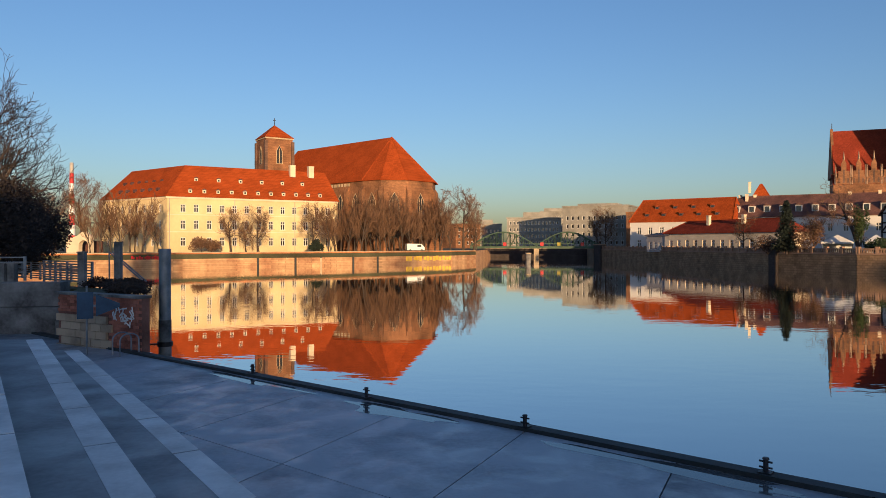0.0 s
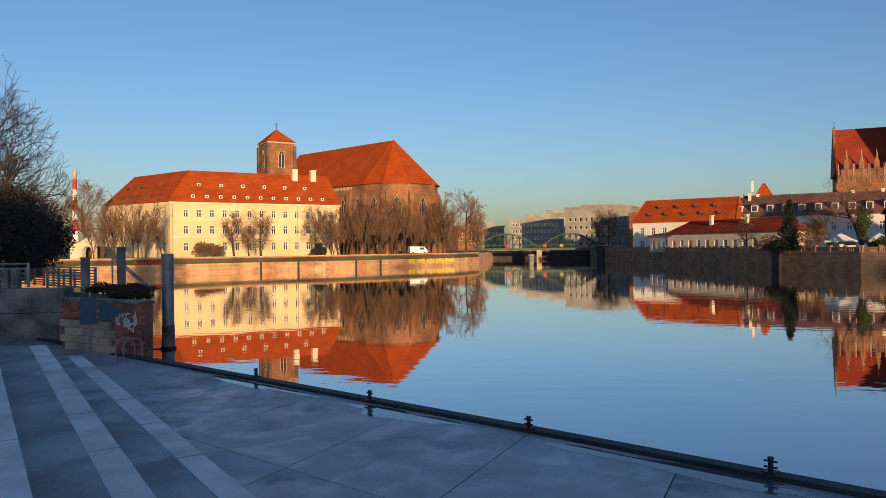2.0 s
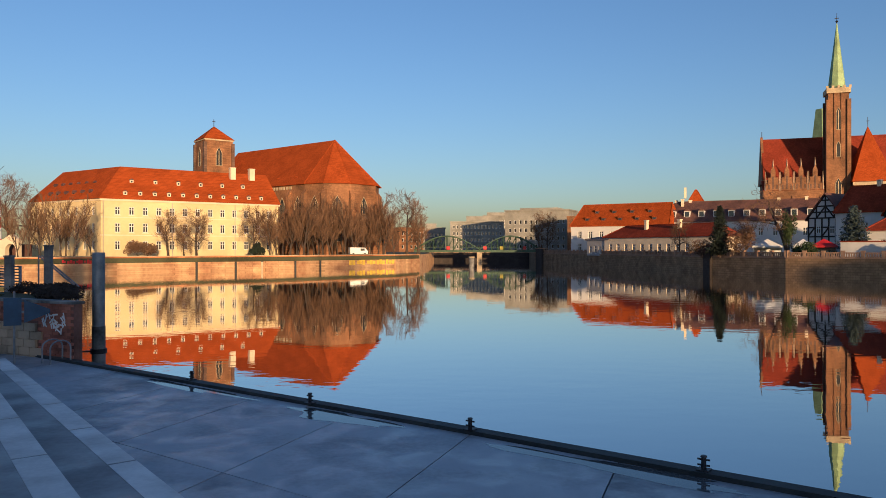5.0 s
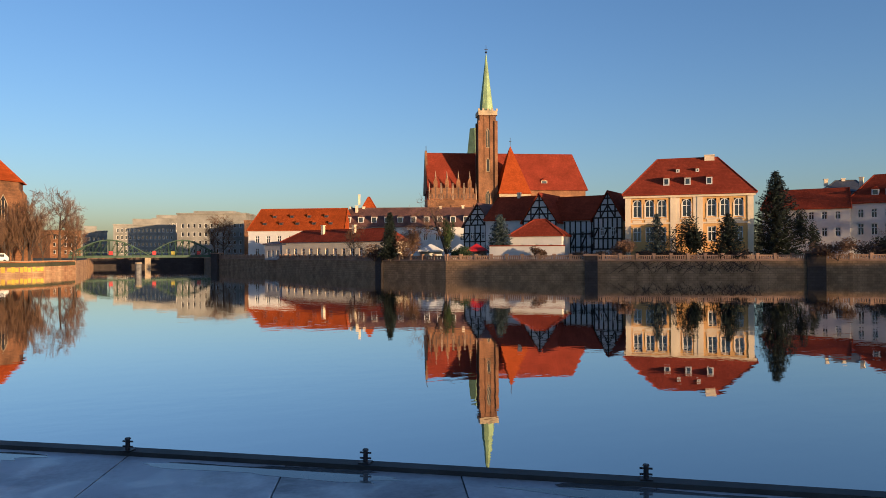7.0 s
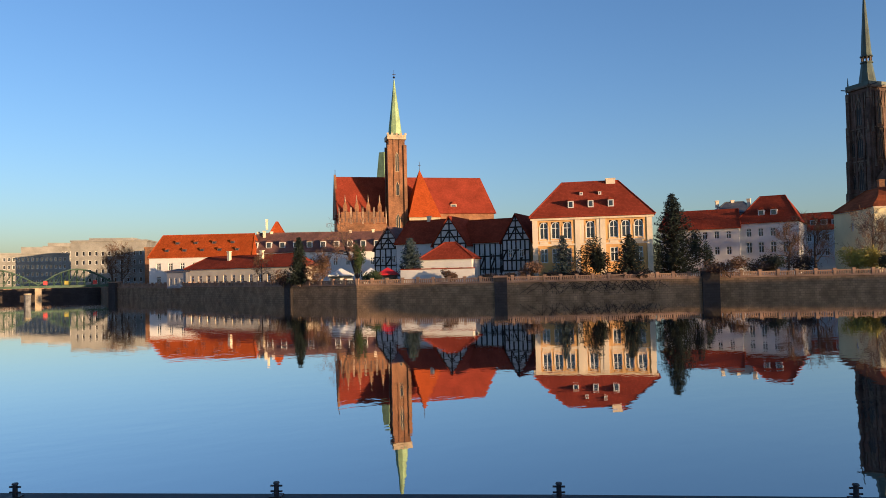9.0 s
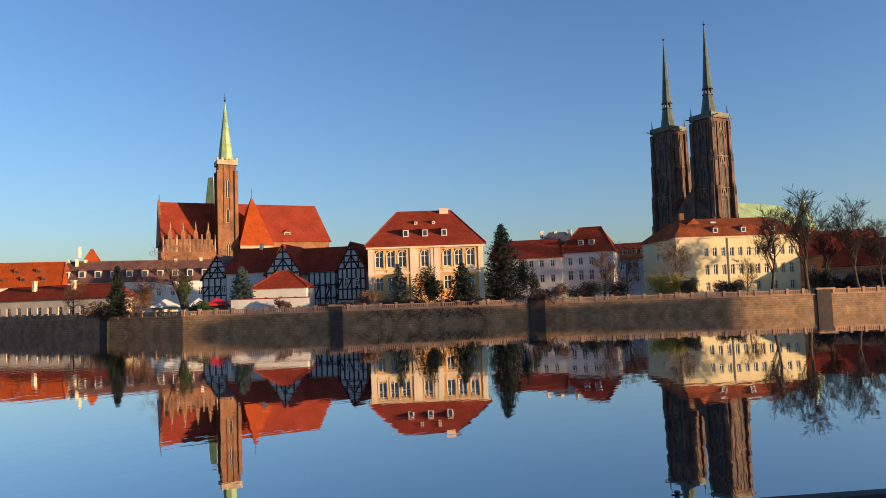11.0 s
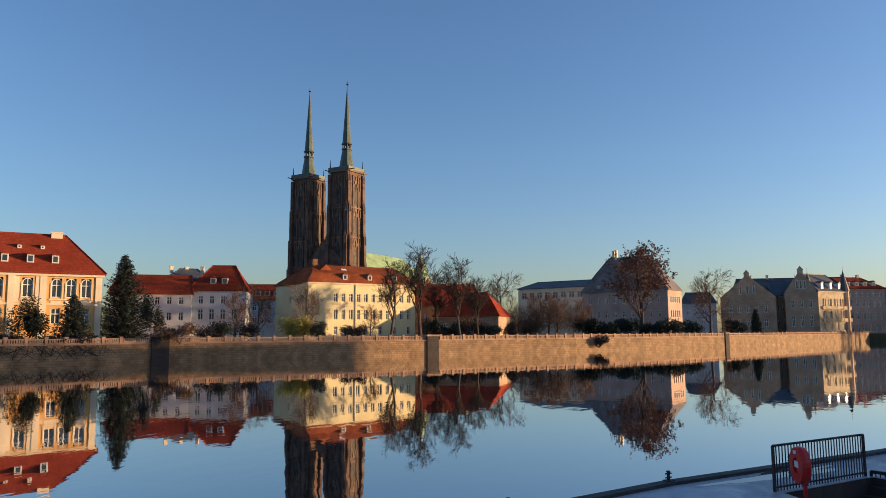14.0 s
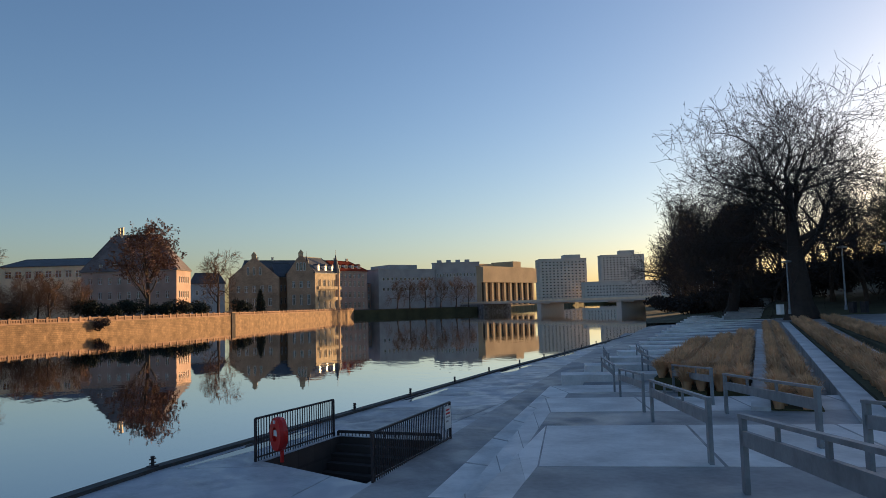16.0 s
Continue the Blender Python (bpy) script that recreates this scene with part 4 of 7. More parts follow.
house("blue_house", B(62.0, 232), B(65.2, 230), 12, 3, 15.4, 20.4, BLUEGREY, DARKTILE, [(8, 2.0, 1.2, 5, 1, 0), (12, 2.0, 1.2, 5, 1, 0)], (), (), (.5, .5), "blue-grey house with dormers in a red roof", dorm=((4, 1, 1.2, 1.6, 1.6),))


def archbishop():
    a, b = B(67.03, 190), B(75.3, 203)
    m, W = facade_pose(a, b)
    ob = thing("residence", m, "long pale yellow residence with a bright red mansard roof", "building")
    D, ev, top = 15.0, 18.2, 23.4
    xs = even(6.5, W - 1, 11)
    rows = [(13.2, 2.2, 1.1, xs, False, True), (8.6, 2.6, 1.1, xs, False, True), (4.6, 2.2, 1.1, xs[::2], False, True)]
    walls(ob, W, D, 3, ev, PALEYELLOW, rows)
    band(ob, W, ev - .45, .45, .3)
    band(ob, W, 11.9, .25, .1)
    zk, yk = ev + 2.6, 1.6
    v = [(-.5, -.5, ev), (W + .5, -.5, ev), (W + .5, D + .5, ev), (-.5, D + .5, ev), (yk, yk, zk), (W - yk, yk, zk), (W - yk, D - yk, zk), (yk, D - yk, zk), (4, D / 2, top), (W - 3, D / 2, top)]
    part("roof", poly(NB(), v, ((0, 1, 5, 4), (1, 2, 6, 5), (2, 3, 7, 6), (3, 0, 4, 7), (4, 5, 9, 8), (6, 7, 8, 9), (5, 6, 9), (7, 4, 8), (3, 2, 1, 0))), DULLTILE, ob)
    for x in (W * .33, W * .56, W * .8):
        dormer(ob, x, .2, ev + .9, 1.2, 1.3, 2.6, WHITE, DULLTILE)
    chimney(ob, 4.5, D / 2, top - .6, 1.9, 1.2, BRICK)
    part("drainpipe", cyl(NB(), (W * .42, -.14, 3), (W * .42, -.14, ev - .5), .1, n=6), GREY, ob)
    part("skylight", bx(NB(), W * .35, W * .35 + 1.4, 0, .15, 0, 1.0), FRAME, ob, m=pose(0, 3.8, zk + .9, -50, 0, 0))


archbishop()
a_, b_ = B(64.6, 208), B(66.9, 193)
house("residence_wing", a_, b_, 12, 3, 18.2, 23.2, PALEYELLOW, DULLTILE, [(13.2, 2.0, 1.1, 1, 4, 0)], (), (), (4, .2), "end wing of the pale yellow residence")


# ---------- cathedral ----------
def tower(cx, cy, rz, s, z0, tz, tip, material, other):
    ob = thing("cathedral_tower", pose(cx, cy, 0, 0, 0, rz), "tall gothic brick cathedral tower with a slender copper spire", "tower", "cathedral towers")
    part("wall", bx(NB(), -s, s, -s, s, z0, tz), material, ob)
    levels = ((z0, tz * .45, 2.2), (tz * .45, tz * .62, 1.6), (tz * .62, tz * .8, 1.1), (tz * .8, tz - 1.5, .7))
    for x in (-s, s):
        for y in (-s, s):
            for za, zb, o in levels:
                ox, oy = math.copysign(o, x), math.copysign(o, y)
                foot = [(x - math.copysign(.7, x), y - math.copysign(.7, y)), (x + ox, y - math.copysign(.7, y)), (x + ox, y + math.copysign(.7, y)), (x + math.copysign(.7, x), y + math.copysign(.7, y)), (x + math.copysign(.7, x), y + oy), (x - math.copysign(.7, x), y + oy)]
                part("corner_buttress", prism(NB(), foot, za, zb), material, ob)
            for za, zb, o in levels:
                for px, py in ((x + math.copysign(o, x), y), (x, y + math.copysign(o, y))):
                    part("pinnacle", cyl(NB(), (px, py, zb - 3.0), (px, py, zb + 1.8), .55, .05, 4), TOWERSTONE, ob)
    big, small = gothic_window(2.4, 8.0, TOWERSTONE), gothic_window(1.5, 5.5, TOWERSTONE)
    for face in range(4):
        r = pose(0, 0, 0, 0, 0, 90 * face)
        for z, g, dx in ((tz * .80, big, (0,)), (tz * .63, big, (0,)), (tz * .64, small, (-3, 3)), (tz * .46, big, (0,)), (tz * .30, big, (0,)), (tz * .47, small, (-3, 3))):
            for d in dx:
                put_gothic(ob, g, r @ pose(d, -s - .03, z))
        for z in (tz * .44, tz * .61, tz * .78):
            part("string_course", bx(NB(), -s - .3, s + .3, -s - .3, -s + .1, z, z + .5), TOWERSTONE, ob, m=r)
        for z, w in ((tz * .30 + 8.4, 2.0), (tz * .46 + 8.4, 1.9), (tz * .63 + 8.4, 1.8), (tz * .80 + 8.4, 1.6)):
            part("window_gable", poly(NB(), [(-w, -s - .3, z - 1.6), (0, -s - .3, z + 2.2), (w, -s - .3, z - 1.6), (w - .5, -s - .3, z - 1.6), (0, -s - .3, z + 1.1), (-w + .5, -s - .3, z - 1.6),
                                            (-w, -s, z - 1.6), (0, -s, z + 2.2), (w, -s, z - 1.6), (w - .5, -s, z - 1.6), (0, -s, z + 1.1), (-w + .5, -s, z - 1.6)],
                                      ((0, 1, 4, 5), (1, 2, 3, 4), (0, 6, 7, 1), (1, 7, 8, 2), (5, 4, 10, 11), (4, 3, 9, 10))), TOWERSTONE, ob, m=r)
        for za, zb, n_ in ((tz * .885, tz * .965, 5), (tz * .56, tz * .605, 6), (tz * .73, tz * .775, 6)):
            bm = NB()
            for x in even(-s + 1, s - 1, n_):
                bx(bm, x - .2, x + .2, -s - .28, -s, za, zb)
            part("blind_arcade", bm, TOWERSTONE, ob, m=r)
        for x in (-1.7, 1.7):
            part("lesene", bx(NB(), x - .35, x + .35, -s - .35, -s, tz * .3, tz - 2), material, ob, m=r)
        part("gallery_rail", bx(NB(), -s - .6, s + .6, -s - .6, -s - .35, tz, tz + 1.3), other, ob, m=r)
        part("gargoyle", bx(NB(), s + .4, s + 3.2, -s - .15, -s + .15, tz - .3, tz), IRON, ob, m=r)
        part("corner_finial", cyl(NB(), (s, -s, tz), (s, -s, tz + 4.6), .4, .06, 5), other, ob, m=r)
    part("platform", bx(NB(), -s - .6, s + .6, -s - .6, s + .6, tz - .7, tz), TOWERSTONE, ob)
    g = tz + 9.0
    part("spire_base", cyl(NB(), (0, 0, tz), (0, 0, g), s * .72, 1.75, 8), DARKCOPPER, ob)
    part("lantern_ring", cyl(NB(), (0, 0, g), (0, 0, g + .5), 2.1, 2.1, 8), DARKCOPPER, ob)
    for i in range(8):
        c_, s_ = math.cos(math.pi * i / 4) * 1.5, math.sin(math.pi * i / 4) * 1.5
        part("lantern_post", cyl(NB(), (c_, s_, g + .5), (c_, s_, g + 2.3), .25, .25, 5), TOWERSTONE, ob)
    part("lantern_ring", cyl(NB(), (0, 0, g + 2.3), (0, 0, g + 2.9), 2.2, 1.9, 8), DARKCOPPER, ob)
    part("spire", cyl(NB(), (0, 0, g + 2.9), (0, 0, tip), 1.75, .12, 8), DARKCOPPER, ob)
    part("finial", bx(cyl(NB(), (0, 0, tip - .5), (0, 0, tip + 2.2), .12, .06, 5), -.8, .8, -.08, .08, tip + .9, tip + 1.1), IRON, ob)
    part("finial_ball", cyl(cyl(NB(), (0, 0, tip + .2), (0, 0, tip + .6), .1, .5, 8), (0, 0, tip + .6), (0, 0, tip + 1.0), .5, .1, 8), IRON, ob)


tl, tr = B(66.95, 301), B(69.9, 290)
tower(tl.x, tl.y, -19, 4.35, 3, 68.2, 105.0, DARKBRICK, DARKCOPPER)
tower(tr.x, tr.y, -19, 4.55, 3, 69.2, 105.0, DARKBRICK, DARKCOPPER)


def cathedral_nave():
    ob = thing("cathedral", pose(tr.x, tr.y, 0, 0, 0, -14.5), "gothic brick cathedral nave with a green copper roof", "church")
    part("wall", bx(NB(), 4, 70, -4, 22, 3, 27), DARKBRICK, ob)
    part("roof", poly(NB(), [(4, -4.6, 27), (64, -4.6, 27), (64, 22.6, 27), (4, 22.6, 27), (4, 9, 40), (60, 9, 40)], ((0, 1, 5, 4), (2, 3, 4, 5), (1, 2, 5), (3, 0, 4), (3, 2, 1, 0))), COPPER, ob)
    part("aisle", bx(NB(), 4, 66, -13, -4, 3, 16), DARKBRICK, ob)
    part("aisle_roof", poly(NB(), [(4, -13.5, 16), (66, -13.5, 16), (66, -4, 21), (4, -4, 21)], ((0, 1, 2, 3),)), DARKTILE, ob)
    part("link_gable", poly(NB(), [(-5, -1, 3), (-5, 14, 3), (-5, 14, 34), (-5, 7, 42), (-5, -1, 34), (-3, -1, 3), (-3, 14, 3), (-3, 14, 34), (-3, 7, 42), (-3, -1, 34)],
                            ((0, 4, 3, 2, 1), (5, 6, 7, 8, 9), (0, 5, 9, 4), (4, 9, 8, 3), (3, 8, 7, 2), (2, 7, 6, 1), (1, 6, 5, 0))), DARKBRICK, ob)
    q = part("sacristy_tower", bx(NB(), -3, 3, -3, 3, 3, 26), BRICK, ob, m=pose(18, -24, 0))
    part("turret_roof", cyl(NB(), (0, 0, 26), (0, 0, 37), 3.9, .1, 8), COPPER, q)


cathedral_nave()

house("low_house", B(76.8, 205), B(81.8, 199), 12, 3, 9.6, 16.2, TAN, DARKTILE, [(5.2, 2.4, 1.2, 6, 2, 0)], (), (), (5, 5), "low house with a big dark red hip roof among bare trees")
house("low_house", B(74.5, 235), B(80.5, 240), 12, 3, 14, 21, BRICK, DARKTILE, [(9, 2, 1.1, 6, 1, 0)], (), (), (1, 1), "brick canons' house with a red roof behind the trees", chims=((.3, .5, 4), (.6, .5, 4), (.85, .5, 4)))
house("modern_hall", B(83.4, 315), B(88.6, 300), 24, 3, 23.4, 26.8, CREAM, SLATE, [(19, 2.6, 2.4, 8, 1, 0)], [(19, 2.6, 2, 4, 1, 0)], (), (3, 3), "flat modern hall with a dark roof behind the trees")
house("canonry", B(88.3, 271), B(94.6, 257), 12, 3, 19.2, 31.6, PINK, GREYTILE, [(14.8, 2.2, 1.3, 9, 1.5, 0), (9.8, 2.4, 1.3, 9, 1.5, 0), (5, 2.4, 1.3, 9, 1.5, 0)], (), [(14.8, 2.2, 1.2, 5, 1.5, 0), (9.8, 2.4, 1.2, 5, 1.5, 0), (5, 2.4, 1.2, 5, 1.5, 0)], (8, 9), "large pinkish house with a tall grey tiled roof", chims=((.3, .55, 8.2), (.34, .5, 8.6), (.62, .5, 7)), dorm=((5, 4, 1.2, 1.2, 1.1),))
house("town_house", B(95.6, 330), B(98.0, 332), 6, 3, 17.0, 21.6, BLUEGREY, SLATE, [(12, 2, 1.2, 4, 1, 0), (8, 2, 1.2, 4, 1, 0)], (), (), (2, 2), "blue-grey town house with a slate roof")


def big_gable(a, b, D, z0, ev, top, wallm, roofm, label, rows, group="river front houses"):
    m, W = facade_pose(a, b)
    ob = thing("gabled_house", m, label, "building", group)
    R_ = [(z, h, w, even(mg, W - mg, k), ar, True) for z, h, w, k, mg, ar in rows]
    walls(ob, W, D, z0, ev, wallm, R_)
    part("gable", poly(NB(), [(0, -.02, ev), (W, -.02, ev), (W / 2 + .8, -.02, top), (W / 2 - .8, -.02, top), (0, .6, ev), (W, .6, ev), (W / 2 + .8, .6, top), (W / 2 - .8, .6, top)],
                       ((0, 1, 2, 3), (7, 6, 5, 4), (0, 3, 7, 4), (1, 5, 6, 2), (3, 2, 6, 7), (0, 4, 5, 1))), wallm, ob)
    part("gable_cap", bx(poly(NB(), [(W / 2 - 1.1, -.2, top + 1.2), (W / 2 + 1.1, -.2, top + 1.2), (W / 2, -.2, top + 2.6), (W / 2 - 1.1, .8, top + 1.2), (W / 2 + 1.1, .8, top + 1.2), (W / 2, .8, top + 2.6)], ((0, 1, 2), (3, 5, 4), (0, 2, 5, 3), (1, 4, 5, 2))), W / 2 - .9, W / 2 + .9, -.1, .7, top, top + 1.2), SANDSTONE, ob)
    put_windows(ob, [(ev + 1, 3.2, .9, even(W * .32, W * .68, 3), True, False)], pose(0, -.1, 0), 0)
    t = top - 1.0
    part("roof", poly(NB(), [(-.3, .6, ev), (W / 2, .6, t), (W + .3, .6, ev), (-.3, D, ev), (W / 2, D, t), (W + .3, D, ev)], ((0, 1, 4, 3), (1, 2, 5, 4), (3, 4, 5), (0, 3, 5, 2))), roofm, ob)
    return ob, W


def set_back(k, ob):
    """Stands a far house further back along its line of sight, at the size that goes with it."""
    ob.matrix_world = Matrix.Translation((0, 0, 5)) @ Matrix.Scale(k, 4) @ Matrix.Translation((0, 0, -5)) @ ob.matrix_world
    return ob


set_back(1.27, big_gable(B(98.3, 288), B(102.0, 286), 20, 3, 17.2, 24.6, TAN, SLATE, "brown brick school house with a broad pointed gable", [(11.6, 2.6, 1.3, 5, 2, 0), (6.4, 3, 1.4, 5, 2, 0)])[0])
set_back(1.27, house("school_wing", B(101.8, 292), B(103.2, 294), 16, 3, 17.8, 23.4, TAN, SLATE, [(12, 2.4, 1.1, 3, .6, 0), (7, 2.6, 1.1, 3, .6, 0)], (), (), (.2, .2), "dark roofed wing of the school house")[0])
set_back(1.3, house("school_wing", B(99.5, 315), B(107, 325), 16, 3, 20, 26.2, TAN, SLATE, [(14, 2.4, 1.2, 10, 1, 0)], (), (), (1, 1), "long slate-roofed rear wing of the river front", chims=((.15, .5, 4), (.3, .5, 4), (.7, .5, 4)))[0])
set_back(1.27, big_gable(B(102.6, 286), B(104.7, 287), 16, 3, 18.6, 25.2, TAN, SLATE, "narrow brown stone house with an ornate gable", [(13, 2.6, 1.2, 3, 1, 0), (6.4, 4.0, 1.2, 3, 1, 0)])[0])
set_back(1.27, house("ornate_house", B(104.7, 287), B(106.5, 301), 14, 3, 18.8, 25.4, SANDSTONE, SLATE, [(5, 2.6, 1.2, 4, .6, 1), (9.2, 2.6, 1.2, 4, .6, 1), (13.4, 2.6, 1.2, 4, .6, 1)], (), (), (2, 2), "ornate sandstone house with balconies and a slate roof", dorm=((3, 1, .8, 1.4, 2.2),))[0])
mm, ww = facade_pose(B(104.7, 287), B(106.5, 301))
lg = thing("balcony_front", mm, "stone balconies with arches on the ornate house", "balcony")
set_back(1.278, lg)
for z in (8.4, 12.6):
    part("slab", bx(NB(), .3, ww - .3, -1.5, 0, z - .3, z), SANDSTONE, lg)
    part("balcony_rail", bx(NB(), .3, ww - .3, -1.5, -1.3, z, z + .9), SANDSTONE, lg)
    for x in even(.2, ww - .2, 5):
        part("column", cyl(NB(), (x, -1.4, z), (x, -1.4, z + 3.6), .18, .18, 6), SANDSTONE, lg)
for p, r_, z, t in ((B(104.1, 290), 1.5, 19, 27.4), (B(106.3, 300), 1.6, 19, 28.4), (B(103.3, 292), 1.2, 19, 25.2)):
    tt = thing("turret", pose(p.x, p.y, 0), "round corner turret with a pointed slate cap", "turret", "corner turrets")
    set_back(1.274, tt)
    part("turret_wall", cyl(NB(), (0, 0, 3), (0, 0, z), r_, r_, 10), TAN, tt)
    part("turret_roof", cyl(NB(), (0, 0, z), (0, 0, t - 2), r_ + .3, .1, 10), SLATE, tt)
    part("finial", cyl(NB(), (0, 0, t - 2.2), (0, 0, t), .1, .04, 5), IRON, tt)
set_back(1.42, house("apartment_house", B(106.4, 290), B(108.7, 300), 18, 3, 19.6, 24.0, PINK, DARKTILE, [(4.6, 2.4, 1.2, 6, .8, 0), (8.8, 2.4, 1.2, 6, .8, 0), (13.2, 2.4, 1.2, 6, .8, 0), (16.6, 1.8, 1.2, 6, .8, 0)], (), (), (2, 2), "four-storey pink apartment house with a red roof", dorm=((4, 1, .9, 1.4, 1.4),), chims=((.4, .5, 3), (.8, .5, 3)))[0])
set_back(1.46, house("apartment_house", B(108.6, 299), B(110.1, 306), 14, 3, 14.4, 15.4, PINK, GREYTILE, [(4.4, 2.2, 1.1, 5, .6, 0), (7.8, 2.2, 1.1, 5, .6, 0), (11.2, 2.0, 1.1, 5, .6, 0)], (), (), (1, 1), "lower pink apartment house beside the taller one")[0])

# ---------- far end: library, road bridge, tower blocks ----------
def flat_block(name, a, b, D, z0, top, wallm, rows, label, left=(), roofbits=(), cat="building", group=""):
    m, W = facade_pose(a, b)
    ob = thing(name, m, label, cat, group)
    R_ = lambda spec, w: [(z, h, (w - 2 * mg) / k * fr, even(mg, w - mg, k), False, False) for z, h, k, mg, fr in spec]
    walls(ob, W, D, z0, top, wallm, R_(rows, W), R_(left, D))
    part("roof", bx(NB(), -.3, W + .3, -.3, D + .3, top, top + .6), wallm, ob)
    for x0, x1, y0, y1, h in roofbits:
        part("roof_box", bx(NB(), x0 * W, x1 * W, y0 * D, y1 * D, top + .6, top + h), wallm, ob)
    return ob, W


lib, lw = flat_block("library", B(117.6, 450), B(121.7, 500), 60, 3, 27.6, LIBSTONE, [], "large sandstone-coloured library block with a tall colonnade", roofbits=((.1, .5, .2, .5, 3), (.75, .9, .1, .4, 5)))
for x in even(0, lw, 9):
    part("column", bx(NB(), x - .9, x + .9, -1.6, 0, 4, 18), LIBSTONE, lib)
part("window_band", bx(NB(), .8, lw - .8, -.06, 0, 4, 18), GLASS, lib)
part("attic", bx(NB(), -.4, lw + .4, -2.2, 0, 18, 27.6), LIBSTONE, lib)
# Grey in place of the sandstone: this wing's shade is in its colour.
flat_block("library_wing", B(113.8, 452), B(117.5, 452), 50, 3, 30.4, GREY, [(22, 2.2, 12, 2, .5), (14, 2.2, 12, 2, .5)], "library wing, grey to stand for its shaded side", roofbits=((.1, .2, .1, .4, 2.4), (.3, .4, .1, .4, 2.4), (.5, .6, .1, .4, 2.4), (.7, .8, .1, .4, 2.4)))
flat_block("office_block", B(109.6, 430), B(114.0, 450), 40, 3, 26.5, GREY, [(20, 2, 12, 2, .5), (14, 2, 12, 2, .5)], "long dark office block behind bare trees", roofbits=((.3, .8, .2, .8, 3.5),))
TB = [(z, 1.6, 12, 1.5, .55) for z in np.arange(6, 50, 3.2)]
flat_block("tower_block", B(122.2, 820), B(125.8, 830), 30, 3, 52.0, HAZEBLD, TB[:14], "concrete office tower with haze painted as a pale colour", [(z, 1.6, 6, 1.5, .55) for z in np.arange(6, 50, 3.2)], ((.55, .9, .2, .8, 5),), group="far tower blocks")
flat_block("tower_block", B(126.9, 940), B(130.1, 950), 26, 3, 61.0, HAZEBLD, [(z, 1.5, 12, 1.5, .5) for z in np.arange(6, 58, 3.0)], "stepped residential tower block with haze painted as a pale colour", [(z, 1.5, 6, 1.5, .5) for z in np.arange(6, 58, 3.0)], ((.45, .8, .2, .8, 6),), group="far tower blocks")
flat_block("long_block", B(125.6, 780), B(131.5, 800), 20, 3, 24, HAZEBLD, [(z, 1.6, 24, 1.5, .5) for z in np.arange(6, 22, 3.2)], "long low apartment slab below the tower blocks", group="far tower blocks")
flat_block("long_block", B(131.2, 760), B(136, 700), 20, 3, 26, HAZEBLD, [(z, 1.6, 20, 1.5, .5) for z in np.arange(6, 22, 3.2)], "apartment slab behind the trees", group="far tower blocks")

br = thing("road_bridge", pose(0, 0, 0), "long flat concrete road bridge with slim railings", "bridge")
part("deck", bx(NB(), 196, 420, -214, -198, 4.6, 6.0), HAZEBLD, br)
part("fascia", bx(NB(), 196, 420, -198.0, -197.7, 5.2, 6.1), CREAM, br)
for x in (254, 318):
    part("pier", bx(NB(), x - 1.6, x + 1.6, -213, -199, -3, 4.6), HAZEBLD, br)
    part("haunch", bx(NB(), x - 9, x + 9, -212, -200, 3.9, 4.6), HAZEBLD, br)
part("abutment", bx(NB(), 376, 420, -216, -197.5, -3, 4.6), OLDCONC, br)
part("abutment", bx(NB(), 190, 222, -216, -197.5, -3, 4.6), OLDCONC, br)
rail = NB()
bx(rail, 196, 420, -198.2, -198.1, 7.0, 7.1)
for x in range(196, 420, 3):
    bx(rail, x, x + .1, -198.2, -198.1, 6.0, 7.1)
part("railing", rail, STEEL, br)
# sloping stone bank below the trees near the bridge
structure("bank_slope", poly(NB(), [(372, -118, -1), (385, -196, -1), (392, -190, 3.6), (379, -114, 3.6)], ((0, 1, 2, 3),)), SHADESTONE, "sloping dark stone embankment")

# ---------- far north: green bridge and modern blocks ----------
gb = thing("green_bridge", pose(0, 0, 0), "green riveted steel arch footbridge on a stone pier", "bridge")
m_, L_ = facade_pose((10, 268), (56, 262))
part("deck", bx(NB(), 0, L_, 0, 6, 3.6, 4.4, m_), GREENSTEEL, gb)
for y in (0, 6):
    for seg in ((0, L_ * .52), (L_ * .52, L_)):
        for i in range(10):
            x0, x1 = seg[0] + (seg[1] - seg[0]) * i / 10, seg[0] + (seg[1] - seg[0]) * (i + 1) / 10
            z0, z1 = 4.6 + 5.0 * math.sin(math.pi * i / 10), 4.6 + 5.0 * math.sin(math.pi * (i + 1) / 10)
            part("arch_member", cyl(NB(), m_ @ Vector((x0, y, z0)), m_ @ Vector((x1, y, z1)), .22, n=5), GREENSTEEL, gb)
            part("hanger", cyl(NB(), m_ @ Vector((x1, y, 4)), m_ @ Vector((x1, y, max(z1, 5.4))), .1, n=4), GREENSTEEL, gb)
            part("diagonal", cyl(NB(), m_ @ Vector((x0, y, 4.4)), m_ @ Vector((x1, y, max(z1, 5.4))), .08, n=4), GREENSTEEL, gb)
    part("handrail", bx(NB(), 0, L_, y - .06, y + .06, 5.4, 5.55, m_), GREENSTEEL, gb)
part("pier", bx(NB(), L_ * .5, L_ * .54, -1, 7, -3, 3.6, m_), SANDSTONE, gb)
for i, (x, col) in enumerate(((.26, RED), (.55, RED), (.68, WILLOW), (.86, RED))):
    part("sign_plate", bx(NB(), L_ * x, L_ * x + 1.2, -.3, -.2, 4.6, 5.8, m_), col, gb)
mp_ = B(6.67, 190)
